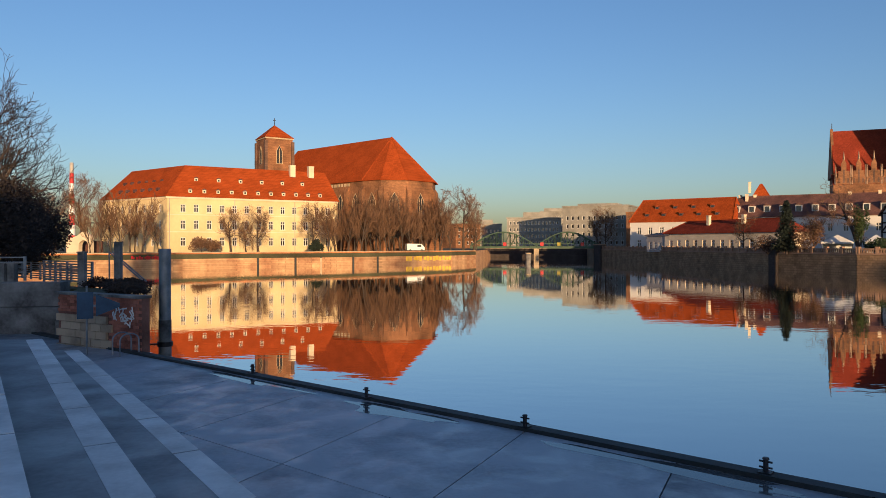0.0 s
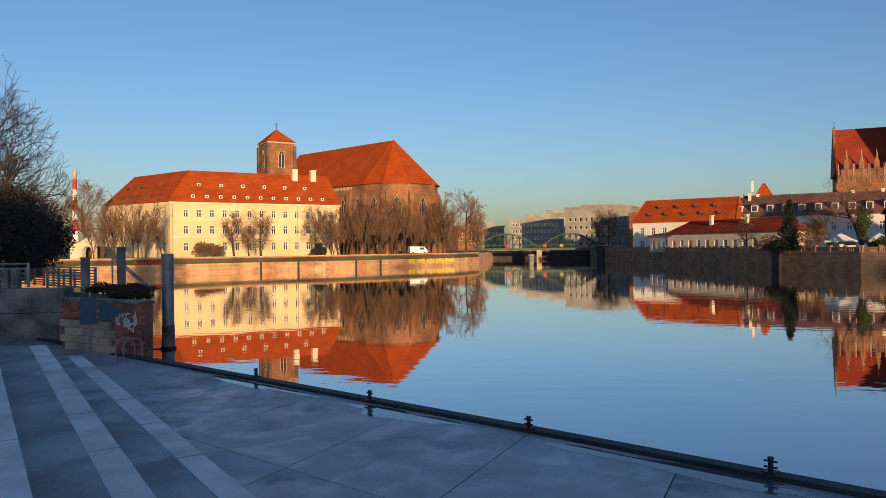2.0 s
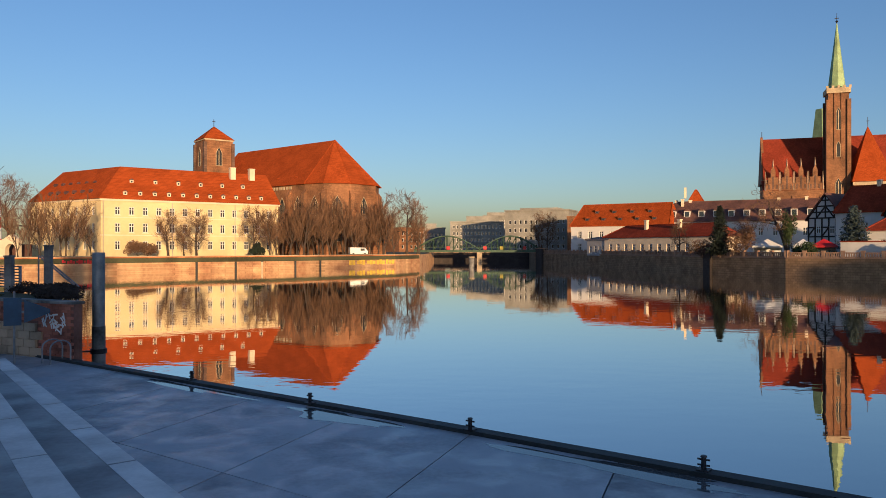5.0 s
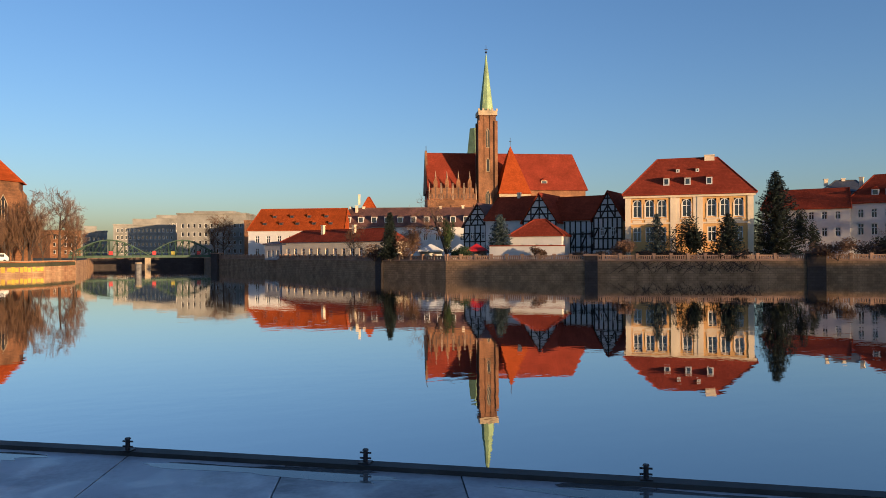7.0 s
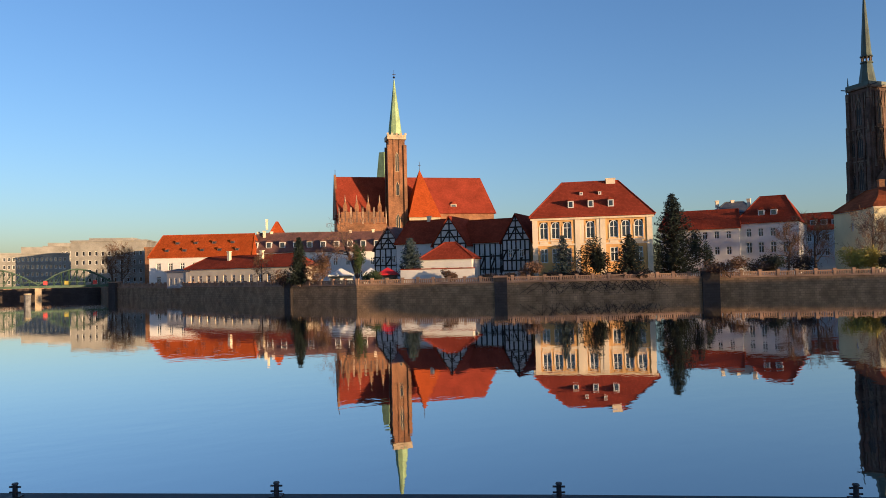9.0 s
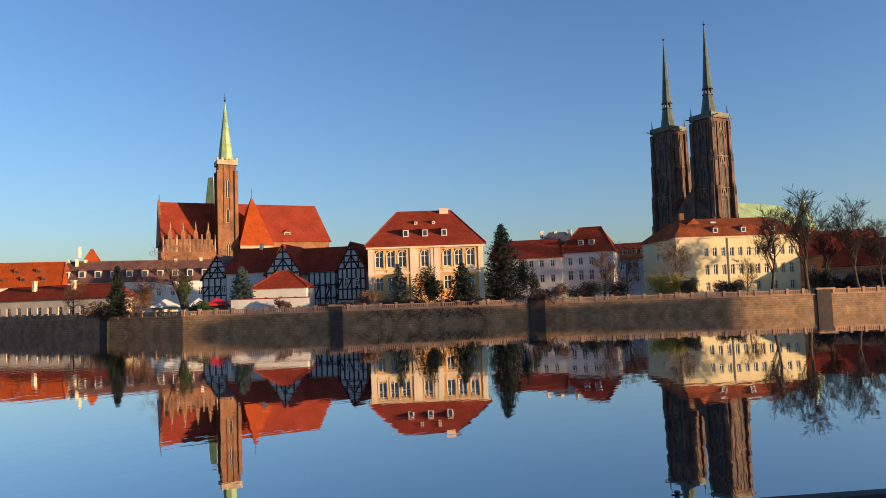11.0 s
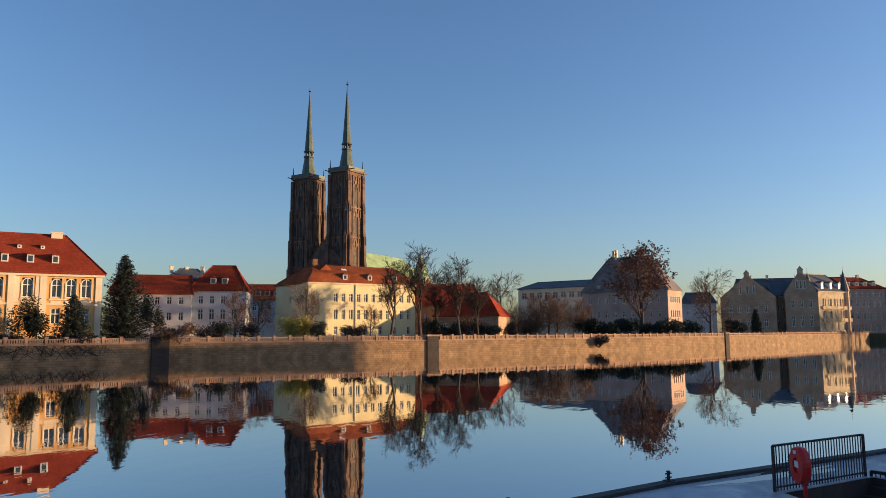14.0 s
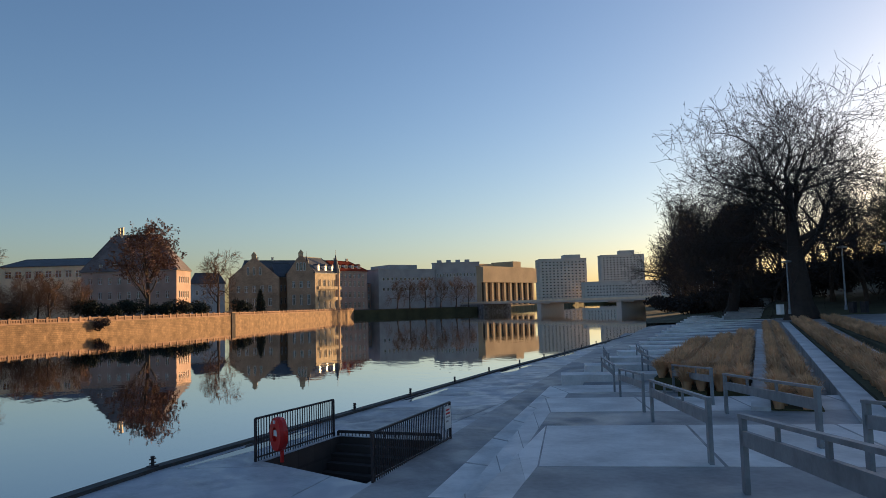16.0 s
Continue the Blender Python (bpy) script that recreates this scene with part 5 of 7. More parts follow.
pl = thing("river_marker", pose(mp_.x, mp_.y, 0), "pale concrete marker pile standing in the river", "pile")
part("shaft", cyl(NB(), (0, 0, -3), (0, 0, 2.6), .7, .7, 12), OLDCONC, pl)
part("cap", cyl(NB(), (0, 0, 2.6), (0, 0, 2.9), .8, .8, 12), SANDSTONE, pl)

flat_block("modern_block", B(2.9, 420), B(4.6, 420), 18, 3, 16.5, GREY_BLOCK, [(z, 1.8, 5, 1, .5) for z in (5, 8.4, 11.8)], "grey modern block with a flat roof", roofbits=((.1, .6, .2, .8, 3),), group="modern blocks")
flat_block("modern_block", B(5.0, 380), B(9.2, 380), 18, 3, 18.5, GREY_BLOCK, [(z, 1.9, 14, 1, .6) for z in (5, 8.4, 11.8, 15.2)], "grey modern office block with window bands", roofbits=((.3, .9, .2, .8, 3.4),), group="modern blocks")
flat_block("modern_block", B(7.6, 400), B(10.2, 400), 18, 3, 22.5, GREY_BLOCK, [(z, 1.9, 8, 1, .6) for z in (5, 8.4, 11.8, 15.2, 18.6)], "grey stepped office block", roofbits=((.1, .9, .2, .8, 2.4),), group="modern blocks")
flat_block("modern_block", B(9.3, 330), B(14.2, 322), 18, 3, 21.6, GREY_BLOCK, [(z, 1.9, 11, 1, .45) for z in (5, 8.6, 12.2, 15.8)], "grey four-storey corner block", roofbits=((.2, .8, .2, .8, 1.6),), group="modern blocks")
flat_block("modern_block", B(14.1, 300), B(15.4, 300), 18, 3, 17.5, BRICK, [(z, 1.9, 3, 1, .45) for z in (5, 8.6, 12.2)], "small brick house beside the grey block", group="modern blocks")
flat_block("modern_block", B(1.0, 400), B(2.9, 410), 18, 3, 16.0, BRICK, [(z, 1.9, 5, 1, .45) for z in (5, 8.6, 12.2)], "brick block behind the island's tip", group="modern blocks")

ch = B(-26.96, 1500)
chm = thing("power_station_chimney", pose(ch.x, ch.y, 3), "very tall chimney with red and white bands", "chimney")
for i in range(8):
    r0, r1 = 6.2 - 3.0 * i / 8, 6.2 - 3.0 * (i + 1) / 8
    part("chimney_ring", cyl(NB(), (0, 0, i * 19), (0, 0, (i + 1) * 19), r0, r1, 16), (RED if i % 2 == 0 else WHITEP) if i < 6 else (GREY if i == 7 else RED), chm)
g0, g1 = B(-27.3, 205), B(-25.8, 200)
mg, wg = facade_pose(g0, g1)
gt = thing("arched_gatehouse", mg, "small cream gatehouse with a round arched opening", "gatehouse")
bm = NB()
N_ = 10
arc = [(wg * .72 + math.cos(math.pi * i / N_) * 1.5, 4.6 + math.sin(math.pi * i / N_) * 1.5) for i in range(N_ + 1)]
prof = [(0, 2.8), (0, 6.4), (wg * .45, 7.2), (wg * .72, 8.4), (wg, 7.0), (wg, 2.8), (arc[0][0], 2.8)] + arc + [(arc[-1][0], 2.8)]
k_ = len(prof)
poly(bm, [(p[0], 0, p[1]) for p in prof] + [(p[0], 1.2, p[1]) for p in prof], [tuple(range(k_)), tuple(range(2 * k_ - 1, k_ - 1, -1))] + [(i, (i + 1) % k_, k_ + (i + 1) % k_, k_ + i) for i in range(k_)])
part("wall", bm, CREAM, gt)
part("back_wall", bx(NB(), 0, wg, 4, 4.4, 2.8, 6), BROWNTILE, gt)

# vehicles and stalls seen small across the water
vp = B(-2.2, 208)
van = thing("white_van", pose(vp.x, vp.y, 3.0, 0, 0, 20), "small white van parked on the island bank", "van")
part("body", poly(NB(), [(-2.6, -.95, .45), (2.6, -.95, .45), (2.6, -.95, 1.2), (1.7, -.9, 2.2), (-2.6, -.9, 2.3), (-2.6, .95, .45), (2.6, .95, .45), (2.6, .95, 1.2), (1.7, .9, 2.2), (-2.6, .9, 2.3)],
                  ((0, 1, 2, 3, 4), (9, 8, 7, 6, 5), (0, 5, 6, 1), (1, 6, 7, 2), (2, 7, 8, 3), (3, 8, 9, 4), (4, 9, 5, 0))), WHITEP, van)
part("windscreen", poly(NB(), [(2.55, -.8, 1.27), (2.55, .8, 1.27), (1.82, .75, 2.1), (1.82, -.75, 2.1)], ((0, 1, 2, 3),)), GLASS, van)
part("side_window", bx(NB(), .4, 1.6, -.97, -.93, 1.35, 2.0), GLASS, van)
for x in (-1.7, 1.7):
    for y in (-.9, .9):
        part("wheel", cyl(NB(), (x, y - .12, .36), (x, y + .12, .36), .36, .36, 12), IRON, van)
for bb, dd, w, col, lab in ((28.4, 158, 5.0, WHITEP, "white market tent behind the river wall"), (32.0, 156, 4.2, RED, "red and white market stall behind the river wall"), (30.7, 157, 3.2, WHITEP, "small white market tent beside the stall")):
    p = B(bb, dd)
    st = thing("market_tent", pose(p.x, p.y, 3.3, 0, 0, -30), lab, "tent", "market tents")
    for x in (-w / 2, w / 2):
        for y in (-1.5, 1.5):
            part("pole", cyl(NB(), (x, y, 0), (x, y, 2.4), .05, n=6), STEEL, st)
    part("canopy", poly(NB(), [(-w / 2 - .2, -1.7, 2.2), (w / 2 + .2, -1.7, 2.2), (w / 2 + .2, 1.7, 2.2), (-w / 2 - .2, 1.7, 2.2), (0, 0, 3.6), (-w / 2 - .2, -1.7, 1.9), (w / 2 + .2, -1.7, 1.9), (w / 2 + .2, 1.7, 1.9), (-w / 2 - .2, 1.7, 1.9)],
                          ((0, 1, 4), (1, 2, 4), (2, 3, 4), (3, 0, 4), (0, 5, 6, 1), (1, 6, 7, 2), (2, 7, 8, 3), (3, 8, 5, 0))), col, st)
    part("side_cloth", bx(NB(), -w / 2, w / 2, 1.4, 1.45, 0, 2.2), WHITEP, st)
# painted scrawls on the island quay: plain shapes
for f0, f1, z0, z1, col, i in ((.55, .98, .7, 2.1, YELLOWPAINT, 4), (.02, .34, 1.9, 2.8, RED, 2), (.1, .6, .6, 1.5, RED, 1)):
    m, L = facade_pose(SANDQ[i], SANDQ[i + 1])
    rg_ = random.Random(i)
    bm = NB()
    for k in range(14):
        x = L * (f0 + (f1 - f0) * (k + rg_.random() * .5) / 14)
        bx(bm, x, x + L * (f1 - f0) / 18, -.085, -.065, z0 + rg_.uniform(0, .3), z1 - rg_.uniform(0, .4), m)
    structure("wall_scrawl", bm, col, "painted scrawl of plain shapes on the quay wall")
# mooring timbers along the island quay
for i, f in ((3, .2), (3, .55), (3, .8), (4, .1), (4, .3)):
    p = Vector(SANDQ[i]).lerp(Vector(SANDQ[i + 1]), f)
    tp = thing("mooring_timber", pose(p.x + .3, p.y - .5, 0), "dark upright mooring timber against the quay wall", "timber", "mooring timbers")
    part("timber", bx(NB(), -.2, .2, -.2, .2, -2, 1.9), EDGE if f < .6 else SANDSTONE, tp)
    part("iron_cap", bx(NB(), -.23, .23, -.23, .23, 1.9, 2.0), IRON, tp)


# ---------- the near quay: deck, stairs, furniture ----------
def clip(pts, a, b, keep_left):
    """The part of a convex polygon on one side of the line a-b."""
    out, n_ = [], len(pts)
    side = lambda p: ((b[0] - a[0]) * (p[1] - a[1]) - (b[1] - a[1]) * (p[0] - a[0])) * (1 if keep_left else -1)
    for i in range(n_):
        p, q = pts[i], pts[(i + 1) % n_]
        sp, sq = side(p), side(q)
        if sp >= 0:
            out.append(p)
        if sp * sq < 0:
            k = sp / (sp - sq)
            out.append((p[0] + (q[0] - p[0]) * k, p[1] + (q[1] - p[1]) * k))
    return out if len(out) > 2 else []


def minus(pts, hole):
    """A convex polygon less a convex hole (anticlockwise), as convex pieces."""
    out, rest = [], pts
    for i in range(len(hole)):
        a, b = hole[i], hole[(i + 1) % len(hole)]
        o = clip(rest, a, b, False)
        if o:
            out.append(o)
        rest = clip(rest, a, b, True)
        if not rest:
            break
    return out


def area(pts):
    return abs(sum(pts[i][0] * pts[(i + 1) % len(pts)][1] - pts[(i + 1) % len(pts)][0] * pts[i][1] for i in range(len(pts)))) / 2


HOLE = [(20.3, -3.9), (16.5, -5.5), (20.2, -9.2), (22.9, -6.75)]
INNER = [(-66, 60), (-36, 36), (-15, 24), (-13, 16), (-9, 6), (-2, -2), (6, -14), (20, -36), (52, -72), (100, -112), (212, -206)]
deck = thing("quay_deck", pose(0, 0, 0), "dark wet concrete quay deck with wide slabs and joints", "", "", "structure")
for i in range(len(QUAY) - 1):
    for p in minus([QUAY[i], QUAY[i + 1], INNER[i + 1], INNER[i]], HOLE):
        if area(p) > 0.05:
            part("deck_base", prism(NB(), p, -3, 0.9), OLDCONC, deck)
part("slab", prism(NB(), [(-13.4, 28.6), (-17, 32.6), (-27, 31.4), (-30, 18), (-14, 18)], .9, .996), DECK, deck)
# slabs between joints that run across the deck
DJ = Vector((-0.423, -0.906))
pts_ = []
for i in range(1, len(QUAY) - 2):
    a, b = Vector(QUAY[i]), Vector(QUAY[i + 1])
    k = max(1, round((b - a).length / 3.5))
    pts_ += [a.lerp(b, j / k) for j in range(k)]
for i in range(len(pts_) - 1):
    p, q = pts_[i], pts_[i + 1]
    g = (q - p).normalized() * 0.014
    for s0, s1 in ((0.32, 5.3), (5.325, 10.2), (10.225, 19)):
        quad = [tuple(p + g + DJ * s0), tuple(q - g + DJ * s0), tuple(q - g + DJ * s1), tuple(p + g + DJ * s1)]
        for piece in minus(quad, HOLE):
            if area(piece) > 0.03:
                part("slab", prism(NB(), piece, 0.9, 1.0), DECK, deck)
for i in range(1, len(QUAY) - 2):
    m, L = facade_pose(QUAY[i], QUAY[i + 1])
    part("edge_beam", bx(NB(), 0, L, -0.34, -0.02, 0.55, 1.09, m), EDGE, deck)
    part("fender", bx(NB(), 0, L, -0.02, 0.12, 0.1, 0.98, m), EDGE, deck)

# thin sheets of water lying on the slabs along the edge
def puddle(cx, cy, rz, L, w, seed):
    rg = random.Random(seed)
    n_ = 26
    ph = [rg.uniform(0, 6.28) for _ in range(4)]
    ring = []
    for i in range(n_):
        t = 2 * math.pi * i / n_
        r = 1 + .22 * math.sin(3 * t + ph[0]) + .16 * math.sin(5 * t + ph[1]) + .1 * math.sin(9 * t + ph[2])
        ring.append((math.cos(t) * L / 2 * r, math.sin(t) * w / 2 * r, 0))
    structure("puddle", poly(NB(), ring, (tuple(range(n_)),)), WET, "thin puddle on the concrete reflecting the sky").matrix_world = pose(cx, cy, 1.004, 0, 0, rz)


for c, L, w in ((0.16, 4.5, .5), (0.19, 3.2, .8), (0.225, 5.0, .6), (0.262, 6.0, .7), (0.30, 4.4, .45), (0.345, 5.0, .8), (0.40, 4.0, .6), (0.46, 5.0, .7), (0.52, 6.0, .5), (0.6, 7, .6), (0.7, 8, .6)):
    f = c * (len(pts_) - 1)
    p = pts_[int(f)].lerp(pts_[int(f) + 1], f % 1)
    d = (pts_[int(f) + 1] - pts_[int(f)]).normalized()
    p = p + Vector((d.y, -d.x)) * (0.42 + w / 2)
    puddle(p.x, p.y, math.degrees(math.atan2(d.y, d.x)), L, w, int(c * 1000))

# broad stairs: each tier a solid with a pale nosing
TIERS = [
    (1.45, [(-12.3, 24.6), (-2.6, 10.2), (1.5, 4.2), (26.9, -17.2), (16.5, -33.4)], 0.44, 2.5),
    (1.90, [(-13.2, 24.0), (-3.5, 8.9), (-0.3, 3.9), (20.7, -13.0), (11.5, -27.3)], 0.47, 3.0),
    (2.35, [(-14.6, 23.4), (-4.3, 7.6), (-1.6, 3.4), (9.5, -4.75), (13.9, -8.7), (6.0, -21.0)], 0.5, 3.9),
    (2.80, [(-15.9, 22.8), (-5.4, 6.6), (-2.3, 2.2), (1.2, 0.0), (3.4, -3.4), (-4.0, -15.0)], 0.6, 0.6),
]
stairs = thing("seat_stairs", pose(0, 0, 0), "wide concrete seating stairs with pale nosings", "", "", "structure")


def offset_line(pts, widths):
    """Points shifted to the right-hand side of the line (inland) by a width for each stretch."""
    res = []
    seg = [(Vector(pts[i + 1]) - Vector(pts[i])).normalized() for i in range(len(pts) - 1)]
    nrm = [Vector((d.y, -d.x)) for d in seg]
    for i, p in enumerate(pts):
        if i == 0:
            res.append(Vector(p) + nrm[0] * widths[0])
        elif i == len(pts) - 1:
            res.append(Vector(p) + nrm[-1] * widths[-1])
        else:
            d0, d1, n0, n1 = seg[i - 1], seg[i], nrm[i - 1], nrm[i]
            a, b = Vector(p) + n0 * widths[i - 1], Vector(p) + n1 * widths[i]
            den = d0.x * d1.y - d0.y * d1.x
            if abs(den) < 0.05:
                res.append((a + b) / 2)
            else:
                k = ((b.x - a.x) * d1.y - (b.y - a.y) * d1.x) / den
                res.append(a + d0 * k)
    return res


for z, line, w0, w1 in TIERS:
    back = [(-12, -24), (-34, 8), (-26, line[0][1] - 4.6)]
    bm = prism(NB(), line + back, 0.4, z)
    part("tier", bm, TREAD, stairs)
    widths = [w0] * (len(line) - 1)
    widths[-1] = w1
    widths[-2] = 1.0 if z < 1.5 else w0
    inn = offset_line(line, widths)
    for i in range(len(line) - 1):
        a, b, c, d = Vector(line[i]), Vector(line[i + 1]), inn[i + 1], inn[i]
        k = max(1, round((b - a).length / 3.0))
        for j in range(k):
            e0, e1 = j / k + .002, (j + 1) / k - .002
            q = [a.lerp(b, e0), a.lerp(b, e1), d.lerp(c, e1), d.lerp(c, e0)]
            part("nosing_slab", prism(NB(), [tuple(p) for p in q], z - 0.12, z + 0.006), LIGHT, stairs)
# low pale kerb stripe along the foot of the stairs
kerb = [(9.4, 0.2), (15.6, -5.0), (38.3, -25.6), (70, -55.5)]
ki = offset_line(kerb, [2.3] * 3)
for i in range(3):
    a, b, c, d = Vector(kerb[i]), Vector(kerb[i + 1]), ki[i + 1], ki[i]
    for piece in minus([tuple(a), tuple(b), tuple(c), tuple(d)], HOLE):
        part("kerb_slab", prism(NB(), piece, 0.95, 1.06), TREAD, stairs)
# paved slope with pale bands that goes on along the river
pav = thing("pavement_terrace", pose(0, 0, 0), "long paved terrace with alternating pale and dark bands", "", "", "structure")
part("paving", poly(NB(), [(24, -16.5, 1.2), (40, -29, 1.2), (70, -57.5, 1.3), (116, -107, 2.2), (76, -140, 2.6), (30, -75, 2.6), (12, -34, 1.6)], ((0, 1, 2, 3, 4, 5, 6),)), TREAD, pav)
for i in range(16):
    c = Vector((29.5, -19.5)) + Vector((0.67, -0.74)) * (i * 5.2)
    zz = 1.22 + max(0, i - 5) * 0.075
    d, L, w = Vector((-0.54, -0.84)), 13 + i * 1.2, 1.5 + i * .08
    u = Vector((0.84, -0.54))
    q = [c, c + u * w, c + u * w + d * L, c + d * L]
    bm = NB()
    prism(bm, [tuple(p) for p in q], zz - .4, zz + .32)
    part("pale_band", bm, LIGHT, pav)

# the stairwell down to the water
well = thing("landing_stairwell", pose(0, 0, 0), "stairwell in the quay deck leading to the water, its shade painted dark", "stairwell", "", "structure")
# Walls, steps and floor carry the well's shade in their colour.
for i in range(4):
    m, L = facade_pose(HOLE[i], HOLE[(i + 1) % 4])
    part("well_wall", bx(NB(), .05, L - .05, .005, .05, -2.9, .985, m), SHADESTONE, well)
h0, h1, h2_, h3 = [Vector(p) for p in HOLE]
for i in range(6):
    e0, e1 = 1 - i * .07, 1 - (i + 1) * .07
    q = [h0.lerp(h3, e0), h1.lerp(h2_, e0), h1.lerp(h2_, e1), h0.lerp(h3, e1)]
    part("step", prism(NB(), [tuple(p) for p in q], -2.9, .78 - i * .22), SHADESTONE, well)
part("well_floor", prism(NB(), HOLE, -2.95, -.6), SHADESTONE, well)


def bar_fence(a, b, z, label, h=1.1, low=0.0):
    m, L = facade_pose(a, b, z)
    ob = thing("bar_railing", m, label, "railing", "stairwell railings")
    bar = mesh_of(bx(NB(), -.011, .011, -.011, .011, -low, h), "bar", IRON)
    n_ = int(L / .12)
    for i in range(1, n_):
        part("bar", bar, None, ob, m=pose(L * i / n_, 0, 0))
    part("top_rail", bx(NB(), 0, L, -.03, .03, h, h + .05), IRON, ob)
    part("bottom_rail", bx(NB(), 0, L, -.02, .02, .08, .12), IRON, ob)
    for x in (0, L):
        part("post", bx(NB(), x - .03, x + .03, -.03, .03, 0, h + .02), IRON, ob)
    return ob, L


bar_fence((20.35, -3.72), (22.95, -6.6), 1.0, "black steel bar railing on the river side of a stairwell")
f2, L2 = bar_fence((16.5, -5.66), (20.2, -9.36), 1.0, "black steel bar railing on the land side of a stairwell")
part("notice_plate", bx(NB(), L2 - .55, L2 - .05, -.05, -.035, .4, 1.05), WHITEP, f2, "white notice plate with unreadable red and grey lines")
nt_ = f2.children[-1]
for k, (zz, w) in enumerate(((.92, .3), (.82, .36), (.72, .34), (.6, .2))):
    part("printed_line", bx(NB(), L2 - .48, L2 - .48 + w, -.056, -.051, zz, zz + .05), RED if k < 2 else GREY, nt_)
bar_fence((22.95, -6.75), (20.6, -9.2), 1.0, "short black railing at the stairwell's end", 0.12)


def life_buoy_post(x, y, rz):
    ob = thing("life_buoy_stand", pose(x, y, 1.0, 0, 0, rz), "red life buoy housing on a red post", "life buoy")
    part("post", cyl(NB(), (0, .08, 0), (0, .08, .75), .05, .05, 10), RED, ob)
    bm = NB()
    n_ = 24
    outer = [(math.cos(2 * math.pi * i / n_) * .34, math.sin(2 * math.pi * i / n_) * .43) for i in range(n_)]
    v = [(p[0], -.12, p[1]) for p in outer] + [(p[0] * 1.06, -.02, p[1] * 1.06) for p in outer] + [(p[0], .1, p[1]) for p in outer] + [(p[0] * .45, -.13, p[1] * .45) for p in outer] + [(p[0] * .45, -.05, p[1] * .45) for p in outer]
    f = []
    for i in range(n_):
        j = (i + 1) % n_
        f += [(i, j, n_ + j, n_ + i), (n_ + i, n_ + j, 2 * n_ + j, 2 * n_ + i), (3 * n_ + i, 3 * n_ + j, j, i), (4 * n_ + i, 4 * n_ + j, 3 * n_ + j, 3 * n_ + i)]
    f += [tuple(range(4 * n_, 5 * n_)), tuple(range(2 * n_, 3 * n_))[::-1]]
    h = part("housing", poly(bm, v, f), RED, ob, m=pose(0, 0, .74))
    part("label_plate", bx(NB(), -.12, .12, -.1, -.055, -.05, .1), WHITEP, h)
    part("handle", bx(NB(), -.05, .05, -.15, -.1, .28, .36), WHITEP, h)


life_buoy_post(19.9, -4.25, 192)


def bollard():
    ob = thing("bollard", pose(0, 0, 0), "small black iron cross bollard on the quay edge", "bollard", "bollards along the quay")
    part("post", cyl(cyl(NB(), (0, 0, 0), (0, 0, .32), .065, .06, 12), (0, 0, .32), (0, 0, .36), .085, .07, 12), IRON, ob)
    part("base_plate", bx(NB(), -.15, .15, -.15, .15, 0, .03), IRON, ob)
    part("cross_arm", cyl(NB(), (-.15, 0, .26), (.15, 0, .26), .025, .025, 8), IRON, ob)
    part("cross_arm", cyl(NB(), (-.15, 0, .12), (.15, 0, .12), .025, .025, 8), IRON, ob)
    return ob


b0 = bollard()
spots = [(-5.85, 22.2), (-2.0, 18.6), (1.72, 15.6), (5.5, 12.45), (9.3, 9.1), (13.0, 5.8), (16.8, 2.5), (20.75, -1.25), (24.1, -5.0), (27.5, -8.8), (30.7, -12.4), (34.1, -16.2), (37.7, -20.1), (41.2, -24.2), (44.6, -28.2), (48.0, -32.2), (51.4, -36.2), (54.8, -40.2), (58.2, -44.2), (61.6, -48.2)]
for i, (x, y) in enumerate(spots):
    m = pose(x + .04, y + .05, 1.09, 0, 0, -41 if i < 7 else -48) @ Matrix.Diagonal((.72, .72, .72, 1))
    o = b0 if i == 0 else copy_thing(b0, Matrix.Identity(4))
    o.matrix_world = m

# stair handrails: two posts, a round rail on top and a flat beam under it
def handrail(p, q, zp, zq):
    p, q = Vector((*p, zp)), Vector((*q, zq))
    ob = thing("stair_handrail", pose(0, 0, 0), "grey galvanised stair handrail with flat steel posts", "handrail", "stair handrails")
    d = (q - p)
    flat = Vector((d.x, d.y, 0)).normalized()
    rz = math.degrees(math.atan2(flat.y, flat.x))
    for e in (p, q):
        part("post", bx(NB(), -.09, .09, -.035, .035, 0, 1.02), STEEL, ob, m=pose(e.x, e.y, e.z, 0, 0, rz))
    tilt = math.degrees(math.atan2(d.z, math.hypot(d.x, d.y)))
    L = d.length
    part("top_rail", bx(NB(), -.1, L + .1, -.045, .045, -.02, .03), STEEL, ob, m=pose(p.x, p.y, p.z + 1.03, 0, -tilt, rz))
    part("lower_beam", bx(NB(), 0, L, -.035, .035, -.1, .1), STEEL, ob, m=pose(p.x, p.y, p.z + .74, 0, -tilt, rz))
    for f in (.33, .66):
        e = p.lerp(q, f)
        part("bracket", bx(NB(), -.05, .05, -.02, .02, .8, 1.02), STEEL, ob, m=pose(e.x, e.y, e.z, 0, 0, rz))


for ox in (0.0, 2.1):
    o = Vector((-0.54, -0.84)) * ox + Vector((0.84, -0.54)) * (1.3 if ox else 0)
    for p, q, zp, zq in (((15.2, -12.7), (9.35, -8.9), 1.9, 2.35), ((22.1, -17.1), (16.6, -13.6), 1.45, 1.9), ((30.0, -22.2), (23.6, -18.0), 1.2, 1.45), ((7.8, -8.0), (3.7, -5.3), 2.35, 2.8), ((37.0, -27.6), (31.0, -23.4), 1.2, 1.25)):
        handrail(Vector(p) + o, Vector(q) + o, zp, zq)

# beds of dry ornamental grass in long rows between narrow paths
ROW, ASIDE = Vector((math.sin(radians(138)), math.cos(radians(138)))), Vector((math.cos(radians(138)), -math.sin(radians(138))))


